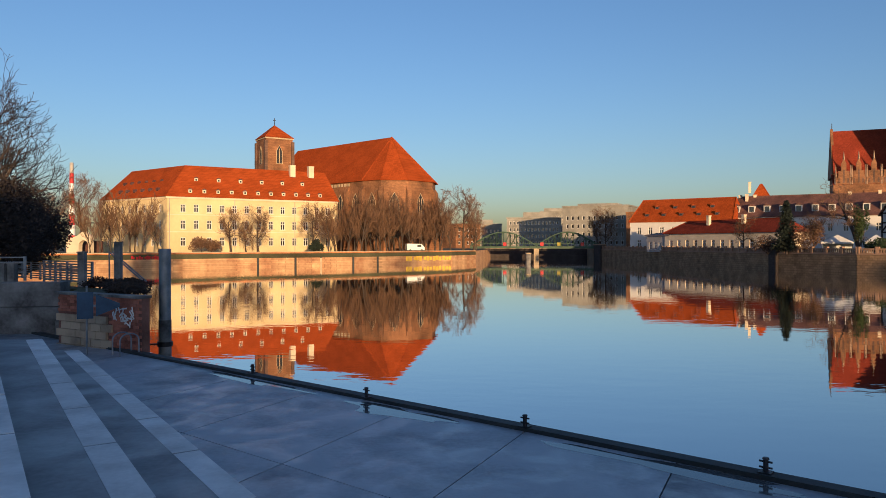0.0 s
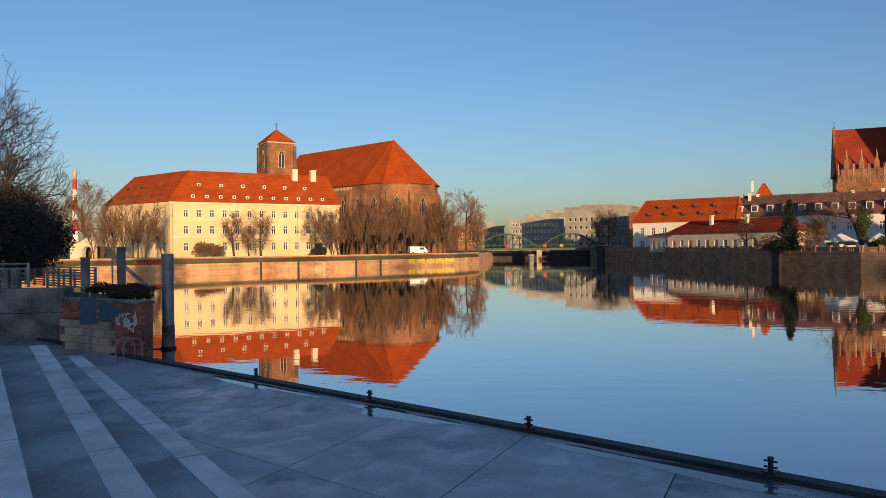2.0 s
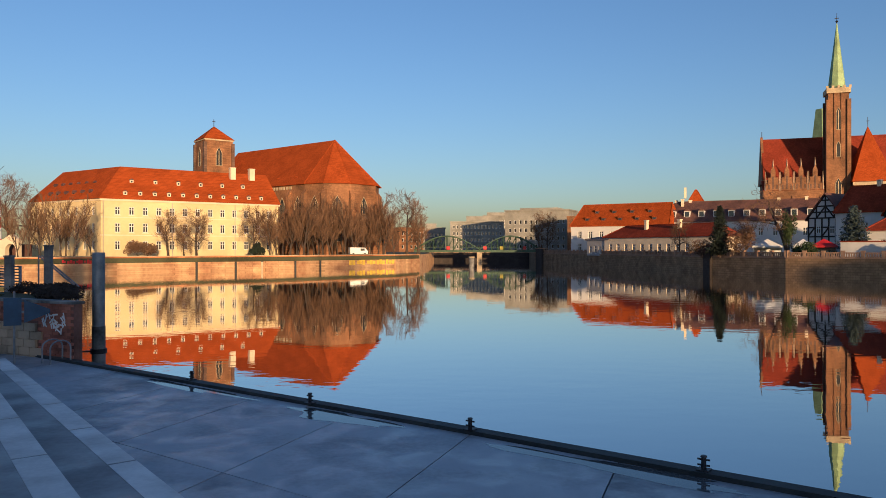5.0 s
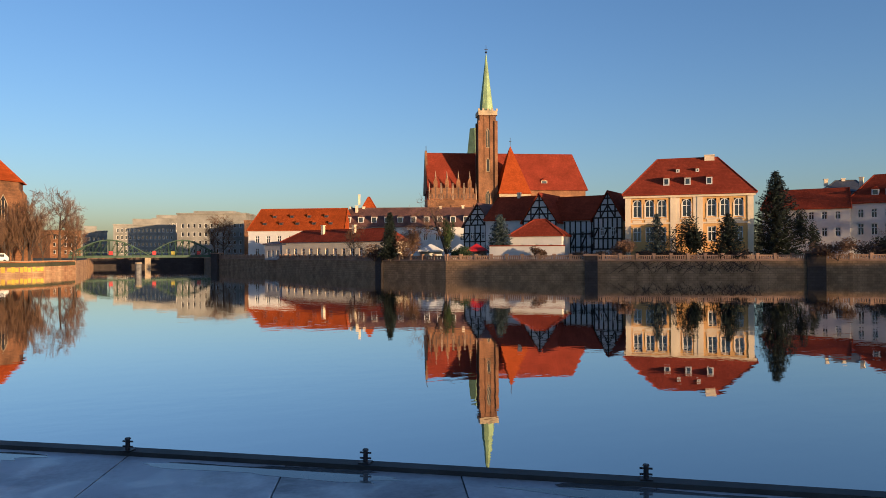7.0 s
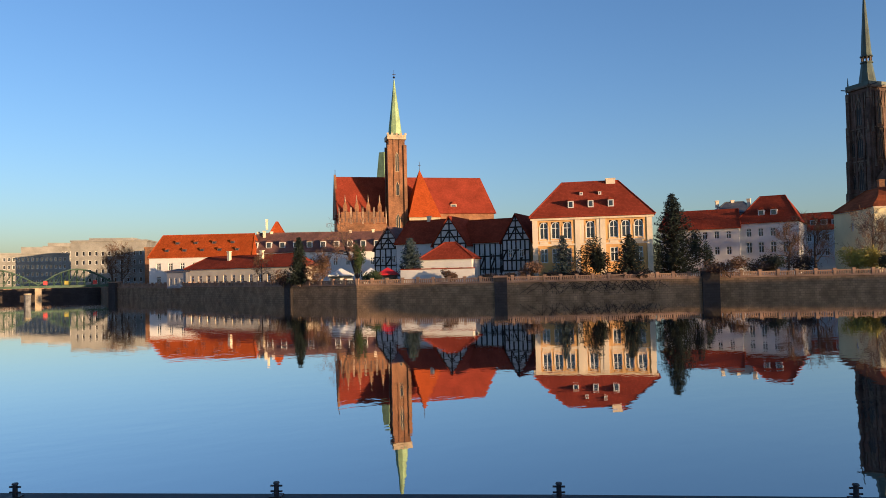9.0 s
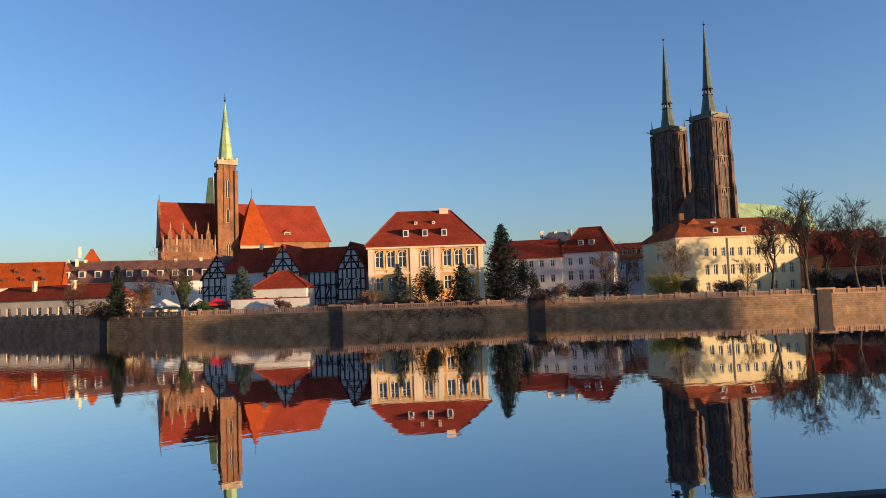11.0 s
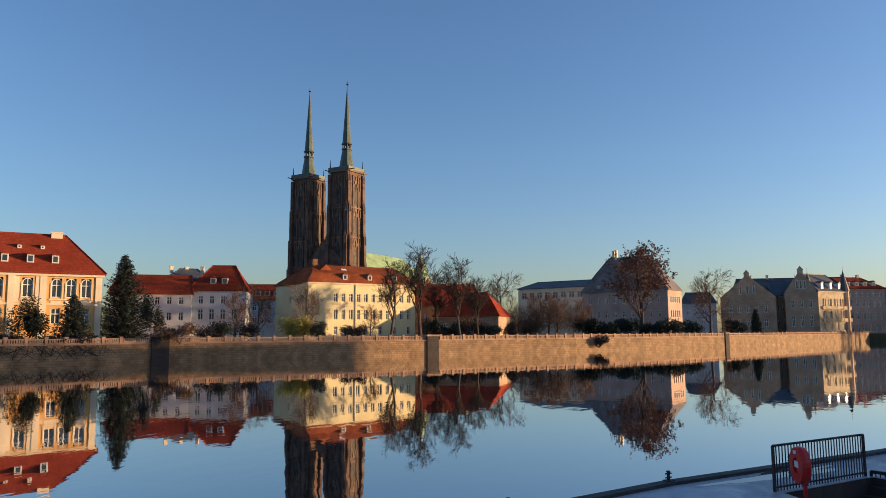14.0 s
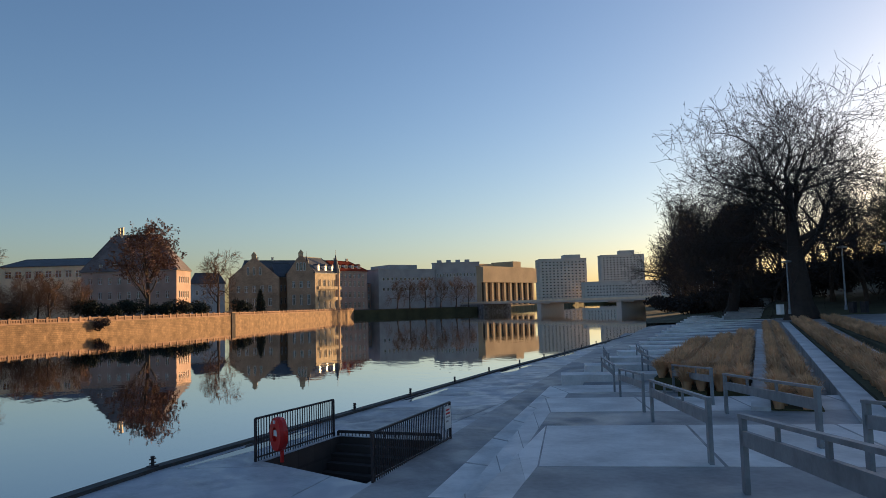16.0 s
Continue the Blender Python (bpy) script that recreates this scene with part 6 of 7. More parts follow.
def row_line(side, a, b):
    return ROW * a + ASIDE * side, ROW * b + ASIDE * side


def grass_row(side, start, end, w, z, h, n_, seed):
    """Tussocks of arching blades, closer together towards the near end of the row."""
    rg = random.Random(seed)
    a, b = row_line(side, start, end)
    tufts = []
    x = 0.0
    while x < end - start:
        for q in (-.26, .26):
            tufts.append((a + ROW * (x + rg.uniform(-.15, .15)) + ASIDE * (q * w + rg.uniform(-.08, .08)), h * rg.uniform(.8, 1.12)))
        x += .42
    v, f = [], []
    for i in range(n_):
        c, hh = tufts[min(len(tufts) - 1, int(len(tufts) * rg.random() ** 1.5))]
        ang, lean, hh, wd = rg.uniform(0, 6.28), rg.random() ** .7 * .62, hh * rg.uniform(.72, 1.05), rg.uniform(.006, .014)
        ca, sa = math.cos(ang), math.sin(ang)
        c = c + Vector((ca, sa)) * rg.uniform(0, .12)
        k = len(v)
        for t, wide in ((0, 1), (.5, 1.2), (.85, .9)):
            o, zz = lean * hh * t * t, z + hh * t * (1 - .35 * lean * t)
            v += [(c.x + ca * o - sa * wd * wide, c.y + sa * o + ca * wd * wide, zz), (c.x + ca * o + sa * wd * wide, c.y + sa * o - ca * wd * wide, zz)]
        v.append((c.x + ca * lean * hh * 1.15, c.y + sa * lean * hh * 1.15, z + hh * (.98 - .45 * lean)))
        f += [(k, k + 1, k + 3, k + 2), (k + 2, k + 3, k + 5, k + 4), (k + 4, k + 5, k + 6)]
    me = bpy.data.meshes.new("ornamental_grass")
    me.from_pydata(v, [], f)
    me.materials.append(DRYGRASS)
    tagged(new("ornamental_grass", me), "bed of tall tan dry ornamental grass between paths", "grass", "grass beds", "stuff")
    m, L = facade_pose(a, b)
    structure("planting_bed", bx(NB(), -.1, L + .2, -w * .5, w * .5, 0.5, z, m), SOIL, "soil bed under the ornamental grass")


for side, start, end, w, n_, s in ((-3.6, 30, 50, .95, 7000, 1), (-2.35, 26, 54, .9, 9000, 2), (-1.2, 26, 60, 1.1, 12000, 3), (.6, 22.3, 78, 1.35, 19000, 4), (3.5, 20, 90, 1.5, 19000, 5), (6.9, 24, 95, 2.0, 19000, 6)):
    grass_row(side, start, end, w, 1.95 if s < 5 else 2.05, .82, n_, s)
for side, start, end, w in ((-.27, 22, 72, .5), (2.3, 18, 90, .75), (4.85, 18, 90, .7), (8.6, 20, 95, .8)):
    a, b = row_line(side, start, end)
    m, L = facade_pose(a, b)
    k = round(L / 3)
    path = thing("path_strip", m, "narrow pale concrete path between grass beds", "", "", "structure")
    for i in range(k):
        part("path_slab", bx(NB(), L * i / k + .008, L * (i + 1) / k - .008, -w / 2, w / 2, .5, 2.02), LIGHT, path)

# ---------- the left end of the quay: old walls, railing, sign, pile ----------
lw_ = thing("retaining_wall", pose(0, 0, 0), "old concrete retaining wall of large blocks", "", "", "structure")
m, L = facade_pose((-26.5, 31.6), (-17.2, 32.8))
for i in range(3):
    for j, (za, zb) in enumerate(((.5, 2.2), (2.23, 3.3))):
        part("wall_block", bx(NB(), i * L / 3 + .01, (i + 1) * L / 3 - .01, 0, 1.2, za, zb, m), OLDCONC, lw_)
part("end_block", bx(NB(), L - .05, L + .6, -.5, 1.3, .5, 1.6, m), OLDCONC, lw_)
bw = thing("brick_wall", pose(0, 0, 0), "old red brick wall with stone footing and white scrawl", "", "", "structure")
m, L = facade_pose((-15.6, 29.6), (-10.7, 26.7))
rb = random.Random(5)
brick_me = mesh_of(bx(NB(), 0, .30, -.035, .01, 0, .105), "brick", mat("wall_brick", (0.30, 0.115, 0.075), .9, .3, .8, 9, .004, rand=.7))
stone_me = mesh_of(bx(NB(), 0, .62, -.10, .01, 0, .28), "stone", mat("footing_stone", (0.36, 0.28, 0.19), .9, .25, .8, 6, .01, rand=.5))
part("core", bx(NB(), 0, L - .5, 0, .34, .2, 3.0, m), mat("mortar", (0.20, 0.10, 0.075), .95, .35, .8, 8), bw)
part("return_wall", prism(NB(), [(-12.0, 27.5), (-12.5, 27.8), (-15.4, 33.0), (-14.6, 33.2)], .2, 2.95), DARKBRICK, bw)
part("coping", bx(NB(), -.1, L - .45, -.12, .4, 3.0, 3.1, m), OLDCONC, bw)
for r in range(5):
    x = -.31 * (r % 2)
    while x < L * .55:
        if x >= 0:
            part("stone", stone_me, None, bw, m=m @ pose(x, rb.uniform(-.02, .0), .75 + r * .3))
        x += .645
for r in range(18):
    x = -.155 * (r % 2)
    while x < L - .75:
        z = .95 + r * .115
        if x >= 0 and (x > L * .56 or z > 2.28):
            part("brick", brick_me, None, bw, m=m @ pose(x, rb.uniform(-.006, .006), z))
        x += .315
# scrawl of plain white strokes
gr = NB()
for i in range(26):
    x, z = L * .62 + rb.uniform(0, 1.25), 2.0 + rb.uniform(0, .62)
    a_ = rb.uniform(0, 3.14)
    ln = rb.uniform(.08, .2)
    bx(gr, -ln, ln, -.049, -.041, -.028, .028, m @ pose(x, 0, z, 0, math.degrees(a_), 0))
part("white_scrawl", gr, WHITEP, bw)
structure("upper_terrace", prism(NB(), [(-26.5, 32.8), (-17.0, 34.0), (-15.6, 30.2), (-11.5, 27.5), (-14.4, 33.0), (-30, 45), (-60, 69), (-110, 112), (-200, 60), (-60, 10)], .6, 2.95), SOIL, "earth terrace with dead plants behind the old walls")


def post_rail(a, b, z, n_, h, label, slats=5):
    m, L = facade_pose(a, b, z)
    ob = thing("metal_railing", m, label, "railing", "terrace railings")
    for i in range(n_ + 1):
        part("post", bx(NB(), -.05, .05, -.05, .05, 0, h), STEEL, ob, m=pose(L * i / n_, 0, 0))
    for k in range(slats):
        zz = h * (k + .8) / slats
        part("rail", bx(NB(), 0, L, -.02, .02, zz - .03, zz + .03), STEEL, ob)
    return ob


post_rail((-27, 33.2), (-19.6, 34.2), 3.3, 5, 1.15, "grey steel railing on the retaining wall")
post_rail((-21.6, 39.5), (-17.6, 36.6), 3.0, 4, 1.15, "grey steel ramp railing with close bars", 8)
post_rail((-30, 50), (-20.5, 41.5), 2.8, 8, 1.1, "long pale footbridge railing towards the island", 8)
for x, y, h in ((-17.9, 36.2, 1.7), (-20.4, 33.8, 1.2), (-20.0, 33.9, 1.2), (-17.0, 38.2, 2.2)):
    bp = thing("concrete_post", pose(x, y, 2.9), "square pale concrete gate post", "post", "gate posts")
    part("shaft", bx(NB(), -.16, .16, -.16, .16, 0, h), OLDCONC, bp)
    part("cap", bx(NB(), -.19, .19, -.19, .19, h, h + .06), OLDCONC, bp)
hr = thing("sloping_handrail", pose(0, 0, 0), "grey tube handrail sloping down to the water", "handrail")
for dy in (0, .35):
    part("tube", cyl(NB(), (-18.3, 40 + dy, 4.6), (-15.6, 38.2 + dy, 3.0), .04, n=6), STEEL, hr)
part("tube", cyl(NB(), (-18.3, 40, 2.9), (-18.3, 40, 4.6), .04, n=6), STEEL, hr)
part("tube", cyl(NB(), (-15.6, 38.2, 1), (-15.6, 38.2, 3.0), .06, n=6), STEEL, hr)

sg = thing("harbour_sign", pose(-12.9, 26.4, 1.0, 0, 0, 24), "blue sign panels seen from behind on a thin post", "sign")
part("post", cyl(NB(), (0, 0, 0), (0, 0, 2.5), .035, .035, 8), STEEL, sg)
part("panel", bx(NB(), -.32, .22, -.06, -.03, 1.32, 2.28), BLUEP, sg)
part("panel", poly(NB(), [(.3, -.06, 1.4), (1.1, -.06, 1.72), (1.1, -.06, 1.85), (.3, -.06, 2.2), (.3, -.03, 1.4), (1.1, -.03, 1.72), (1.1, -.03, 1.85), (.3, -.03, 2.2)], ((0, 1, 2, 3), (7, 6, 5, 4), (0, 4, 5, 1), (1, 5, 6, 2), (2, 6, 7, 3), (3, 7, 4, 0))), BLUEP, sg)
part("cross_bar", bx(NB(), -.3, .9, -.03, .0, 1.75, 1.82), STEEL, sg)

pile = thing("mooring_pile", pose(-12.2, 32.0, 0), "tall grey steel mooring pile standing in the river", "pile")
part("tube", cyl(NB(), (0, 0, -3), (0, 0, 1.7), .27, .27, 20), OLDCONC, pile, "darker stained lower tube")
part("upper_tube", cyl(NB(), (0, 0, 1.7), (0, 0, 4.75), .25, .25, 20), STEEL, pile)
part("cap", cyl(NB(), (0, 0, 4.75), (0, 0, 4.82), .26, .24, 20), STEEL, pile)
part("collar", cyl(NB(), (0, 0, .55), (0, 0, .75), .33, .33, 16), IRON, pile)
part("arm", cyl(NB(), (0, 0, .65), (-1.1, -.8, .7), .04, n=6), IRON, pile)

ld = thing("water_ladder", pose(-11.3, 26.75, 1.0, 0, 0, -40), "pair of bent steel ladder hoops at the quay edge", "ladder")
for x in (-.28, .28):
    pts2 = [(x, -.35 + .35 * math.cos(math.pi * i / 8) * -1, .55 + .25 * math.sin(math.pi * i / 8)) for i in range(9)]
    pts2 = [(x, -.7, 0)] + pts2 + [(x, 0, 0), (x, .05, -.9)]
    bm = NB()
    for p, q in zip(pts2[:-1], pts2[1:]):
        cyl(bm, p, q, .028, n=6)
    part("hoop", bm, STEEL, ld)
for z in (-.2, -.5, -.8):
    part("rung", cyl(NB(), (-.28, .03, z), (.28, .03, z), .02, n=6), STEEL, ld)


# street lamps on the near bank
def lamp(bearing, d, z, h):
    p = B(bearing, d)
    ob = thing("street_lamp", pose(p.x, p.y, z), "slim pale street lamp with a flat disc head", "street lamp", "street lamps")
    part("pole", cyl(NB(), (0, 0, 0), (0, 0, h), .11, .07, 10), STEEL, ob)
    part("head", cyl(cyl(NB(), (0, 0, h), (0, 0, h + .12), .5, .55, 14), (0, 0, h + .12), (0, 0, h + .25), .55, .15, 14), STEEL, ob)
    part("base", cyl(NB(), (0, 0, 0), (0, 0, .5), .16, .14, 10), STEEL, ob)


lamp(139.8, 90, 2.9, 5.7)
lamp(143.3, 92, 3.2, 6.8)
lamp(145.9, 94, 3.3, 6.9)
lamp(134.9, 135, 2.9, 6.4)
lamp(133.9, 150, 2.6, 5.2)
lamp(132.6, 170, 2.6, 4.6)
for b_, d_ in ((139.2, 88), (143.7, 90), (144.4, 90)):
    p = B(b_, d_)
    o = thing("litter_bin", pose(p.x, p.y, 2.9), "small square street bin beside the path", "bin", "street bins")
    part("body", bx(NB(), -.28, .28, -.28, .28, 0, 1.1), WHITEP if b_ < 140 else IRON, o)
    part("lid", bx(NB(), -.32, .32, -.32, .32, 1.1, 1.18), IRON, o)


# ---------- the wooded hill behind the camera ----------
# Past bearing 146 the rise is unseen, carried on to shade the quay.
def hill_z(x, y):
    p = Vector((x, y))
    b, d = math.degrees(math.atan2(x, y)) % 360, p.length
    t = max(0, min(1, (b - 133) / 14)) * max(0, min(1, (300 - b) / 30))
    return 2.0 + t * max(0, min(1, (d - 98) / 60)) * 8


def hill():
    bm, rows, cols = NB(), 14, 40
    grid = []
    for i in range(rows + 1):
        d = 97 + (i / rows) ** 1.5 * 400
        grid.append([])
        for j in range(cols + 1):
            b = 130 + j / cols * 180
            x, y = math.sin(radians(b)) * d, math.cos(radians(b)) * d
            z = hill_z(x, y) + noise.noise((x * .05, y * .05, 0)) * .8 if d > 100 else 1.9
            grid[-1].append(bm.verts.new((x, y, z)))
    for i in range(rows):
        for j in range(cols):
            bm.faces.new((grid[i][j], grid[i + 1][j], grid[i + 1][j + 1], grid[i][j + 1]))
    structure("hill", bm, SOIL, "dark grassy wooded hill behind the quay")


hill()
pr = thing("hill_stairs", pose(0, 0, 0), "pale park stairs climbing the dark hill", "stairs", "", "structure")
for i in range(12):
    p = B(136.6 + i * .12, 104 + i * 3.0)
    part("step", bx(NB(), -2.2, 2.2, -1.4, 1.4, -.6, .15), TREAD, pr, m=pose(p.x, p.y, max(2.2, hill_z(p.x, p.y)) + .1 + i * .1, 0, 0, 50))


# ---------- trees ----------
class Tree:
    """Grows a bare tree: a tapered trunk with limbs, and a crown of many twigs."""
    def __init__(self, seed, height, radius, lean=0.0, first=0.28, kids=(7, 5, 4, 4), spread=55, up=0.25, ratio=0.62, wobble=0.22, leaf=0, leaf_size=0.2, twig=0.012):
        self.rg = random.Random(seed)
        self.limb, self.twig = ([], []), ([], [])
        self.leaf = ([], [])
        self.kids, self.spread, self.up, self.ratio, self.wobble = kids, spread, up, ratio, wobble
        self.leaves, self.leaf_size, self.tmin = leaf, leaf_size, twig
        self.first = first
        self.grow(Vector((0, 0, -.3)), Vector((lean, 0, 1)).normalized(), height * .62, radius, 0)

    def tube(self, store, path, radii, sides):
        v, f = store
        base = len(v)
        for i, (p, r) in enumerate(zip(path, radii)):
            d = (path[min(i + 1, len(path) - 1)] - path[max(i - 1, 0)])
            q = d.to_track_quat("Z", "Y")
            for s in range(sides):
                a = 2 * math.pi * s / sides
                v.append(tuple(p + q @ Vector((math.cos(a) * r, math.sin(a) * r, 0))))
        for i in range(len(path) - 1):
            for s in range(sides):
                t = (s + 1) % sides
                f.append((base + i * sides + s, base + i * sides + t, base + (i + 1) * sides + t, base + (i + 1) * sides + s))

    def grow(self, p, d, L, r, level):
        rg, n_ = self.rg, (7, 5, 4, 3, 3)[min(level, 4)]
        path, radii = [p.copy()], [r * (1.5 if level == 0 else 1)]
        last = level >= len(self.kids)
        for i in range(n_):
            w = self.wobble * (0.4 if level == 0 else 1)
            d = (d + Vector((rg.gauss(0, w), rg.gauss(0, w), rg.gauss(0, w) + self.up * (.25 if level else .1)))).normalized()
            p = p + d * (L / n_)
            path.append(p.copy())
            radii.append(max(self.tmin, r * (1 - .72 * (i + 1) / n_)))
        self.tube(self.limb if level < 2 else self.twig, path, radii, (9, 6, 4, 3, 3)[min(level, 4)])
        if last:
            for _ in range(self.leaves):
                self.add_leaf(path[-1 - rg.randrange(2)] + Vector((rg.gauss(0, .25), rg.gauss(0, .25), rg.gauss(0, .25))))
            return
        for k in range(self.kids[level]):
            u = self.first + (1 - self.first) * (k + rg.random()) / self.kids[level] if level == 0 else .25 + .75 * (k + rg.random()) / self.kids[level]
            u = min(u, .999)
            i = int(u * n_)
            q = path[i].lerp(path[i + 1], u * n_ - i)
            axis = (path[i + 1] - path[i]).normalized()
            side = axis.orthogonal().normalized()
            side.rotate(Matrix.Rotation(rg.uniform(0, 6.283) + k * 2.4, 3, axis))
            a = radians(self.spread * rg.uniform(.6, 1.15) * (1 - .25 * u))
            nd = axis * math.cos(a) + side * math.sin(a)
            self.grow(q, nd, L * self.ratio * rg.uniform(.75, 1.15) * (1.12 - .4 * u if level == 0 else 1), max(self.tmin, radii[i] * rg.uniform(.45, .62)), level + 1)

    def add_leaf(self, c):
        v, f = self.leaf
        rg, s = self.rg, self.leaf_size
        a = Vector((rg.gauss(0, 1), rg.gauss(0, 1), rg.gauss(0, 1))).normalized() * s
        b = a.orthogonal().normalized() * s * .7
        k = len(v)
        v += [tuple(c - a), tuple(c + b), tuple(c + a), tuple(c - b)]
        f.append((k, k + 1, k + 2, k + 3))

    def build(self, name, label, category, group, limb=None, twig=None, leaf=None, m=None):
        ob = thing(name, m or pose(0, 0, 0), label, category, group)
        for nm, (v, f), mt in (("trunk", self.limb, limb or BARK), ("crown", self.twig, twig or TWIG), ("leaves", self.leaf, leaf or RUSSET)):
            if f:
                me = bpy.data.meshes.new(nm)
                me.from_pydata(v, [], f)
                me.materials.append(mt)
                part(nm, me, None, ob)
        return ob


def conifer(seed, H, R, material, name, label, m, drop=.35, dens=1.0):
    rg = random.Random(seed)
    v, f = [], []
    ob = thing(name, m, label, "tree", "conifers")
    part("trunk", cyl(NB(), (0, 0, -.2), (0, 0, H * .96), .28, .03, 8), BARK, ob)
    n_ = int(240 * dens)
    for i in range(n_):
        u = (i + rg.random()) / n_
        z = H * (.06 + .93 * u)
        L = R * (1 - u) ** .8 * rg.uniform(.65, 1.15) + .15
        a = i * 2.399 + rg.uniform(-.3, .3)
        d = Vector((math.cos(a), math.sin(a), -drop + u * .75))
        segs = max(3, int(L / .22))
        for s in range(segs):
            t = ((s + rg.random()) / segs) ** .75
            c = Vector((0, 0, z)) + d * (L * t) + Vector((0, 0, L * t * t * .28))
            for _ in range(3):
                w = Vector((rg.gauss(0, 1), rg.gauss(0, 1), rg.gauss(-.4, .6))).normalized() * rg.uniform(.3, .6)
                b = w.orthogonal().normalized() * rg.uniform(.09, .18)
                k = len(v)
                o = c + Vector((rg.gauss(0, .12), rg.gauss(0, .12), rg.gauss(0, .1)))
                v += [tuple(o - b), tuple(o + b), tuple(o + w)]
                f.append((k, k + 1, k + 2))
    me = bpy.data.meshes.new("needles")
    me.from_pydata(v, [], f)
    me.materials.append(material)
    part("needles", me, None, ob)
    return ob


def bush(seed, R, H, material, name, label, m, n_=2600, leaf=.22, category="bush", group="shrubs"):
    rg = random.Random(seed)
    v, f = [], []
    lobes = [(Vector((rg.uniform(-.6, .6) * R, rg.uniform(-.6, .6) * R, H * rg.uniform(.3, .72))), R * rg.uniform(.35, .62), H * rg.uniform(.22, .34)) for _ in range(9)]
    for _ in range(n_):
        c, r, h = rg.choice(lobes)
        d = Vector((rg.gauss(0, 1), rg.gauss(0, 1), rg.gauss(0, 1))).normalized() * (rg.random() ** .35) * rg.uniform(.85, 1.15)
        o = c + Vector((d.x * r, d.y * r, d.z * h))
        o.z = max(.05, o.z)
        a = Vector((rg.gauss(0, 1), rg.gauss(0, 1), rg.gauss(.3, 1))).normalized() * leaf * rg.uniform(.6, 1.3)
        b = a.orthogonal().normalized() * leaf * .5
        k = len(v)
        v += [tuple(o - a), tuple(o + b), tuple(o + a), tuple(o - b)]
        f.append((k, k + 1, k + 2, k + 3))
    ob = thing(name, m, label, category, group)
    bm = NB()
    for c, r, h in lobes[:5]:
        cyl(bm, (0, 0, -.1), c, .06, .02, 5)
    part("stem", bm, BARK, ob)
    me = bpy.data.meshes.new("foliage")
    me.from_pydata(v, [], f)
    me.materials.append(material)
    part("foliage", me, None, ob)
    return ob


def at(bearing, d, z, s=1.0, rz=0.0):
    p = B(bearing, d)
    return pose(p.x, p.y, z, 0, 0, rz) @ Matrix.Diagonal((s, s, s, 1))


def copies(src, places, H, group=None):
    """places: bearing, distance, ground height, tree height"""
    rg = random.Random(len(places))
    H = max(v.co.z for ch in src.children for v in ch.data.vertices)
    for i, (b, d, z, h) in enumerate(places):
        s = h / H
        if i == 0:
            src.matrix_world = at(b, d, z, s, rg.uniform(0, 360))
        else:
            o = copy_thing(src, Matrix.Identity(4))
            o.matrix_world = at(b, d, z, s, rg.uniform(0, 360))


# island bank: slender brown trees before the church, rounder ones at its tip
slim = [Tree(s, 16, .2, first=.12, kids=(14, 7, 5), spread=36, up=.5, ratio=.52, wobble=.14, twig=.03) .build("bare_tree", "slender bare tree with upright brown twigs on the island", "tree", "island trees") for s in (11, 12, 13)]
rg0 = random.Random(3)
pl = [(-8.8 + i * .31 + rg0.uniform(-.2, .2), 196 + i * .75 + rg0.uniform(-6, 6), 3.0, rg0.uniform(11, 18)) for i in range(29)]
copies(slim[0], pl[0::3] + [(-25.2, 182, 3, 14), (-23.2, 186, 3, 13), (2.6, 226, 3, 13)], 16)
copies(slim[1], pl[1::3] + [(-24.5, 188, 3, 13), (-22.4, 184, 3, 15), (-21.3, 190, 3, 11), (-.6, 215, 3, 14)], 16)
copies(slim[2], pl[2::3] + [(-23.8, 180, 3, 15), (-22.9, 190, 3, 14), (.6, 220, 3, 15), (-25.8, 190, 3, 12)], 16)
rnd = Tree(21, 18, .38, first=.3, kids=(10, 7, 5, 4), spread=58, up=.3, ratio=.56, wobble=.2, twig=.026).build("bare_tree", "round-crowned bare tree beside the river", "tree", "bare park trees")
copies(rnd, [(1.6, 228, 3, 21), (-26.2, 215, 3, 22), (2.4, 234, 3, 14), (-16.2, 188, 3, 12), (-14.2, 192, 3, 12.5), (-15.1, 198, 3, 9), (-10.0, 196, 3, 14), (-28, 300, 3, 22), (-29.4, 320, 3, 24),
             (12.6, 262, 3, 16), (12.0, 270, 3, 15), (27.0, 158, 3.3, 8), (22.4, 172, 3.3, 8.5), (63.4, 176, 3.3, 14), (61.6, 172, 3.3, 12), (66.8, 172, 3.3, 14), (97.5, 255, 3.3, 23), (84.6, 215, 3.3, 13), (86.4, 212, 3.3, 13),
             (88.2, 216, 3.3, 12), (71.8, 176, 3.3, 9), (82.0, 225, 3.3, 21), (85.6, 220, 3.3, 14), (112, 400, 3.4, 17), (113.2, 402, 3.4, 18), (114.4, 405, 3.4, 17), (115.6, 408, 3.4, 18), (116.6, 410, 3.4, 16), (111, 396, 3.4, 16)], 18)
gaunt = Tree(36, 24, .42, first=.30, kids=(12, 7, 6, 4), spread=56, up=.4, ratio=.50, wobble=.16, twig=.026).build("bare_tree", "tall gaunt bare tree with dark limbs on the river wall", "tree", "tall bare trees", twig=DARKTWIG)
copies(gaunt, [(73.4, 172, 3.3, 20), (75.7, 178, 3.3, 24.5), (78.8, 184, 3.3, 22), (77.2, 190, 3.3, 18), (80.2, 188, 3.3, 17)], 24)
rus = Tree(44, 26, .6, first=.2, kids=(10, 6, 5, 3), spread=60, up=.25, ratio=.55, wobble=.2, leaf=5, leaf_size=.24, twig=.03).build("plane_tree", "broad tree with russet dry leaves still hanging", "tree", "")
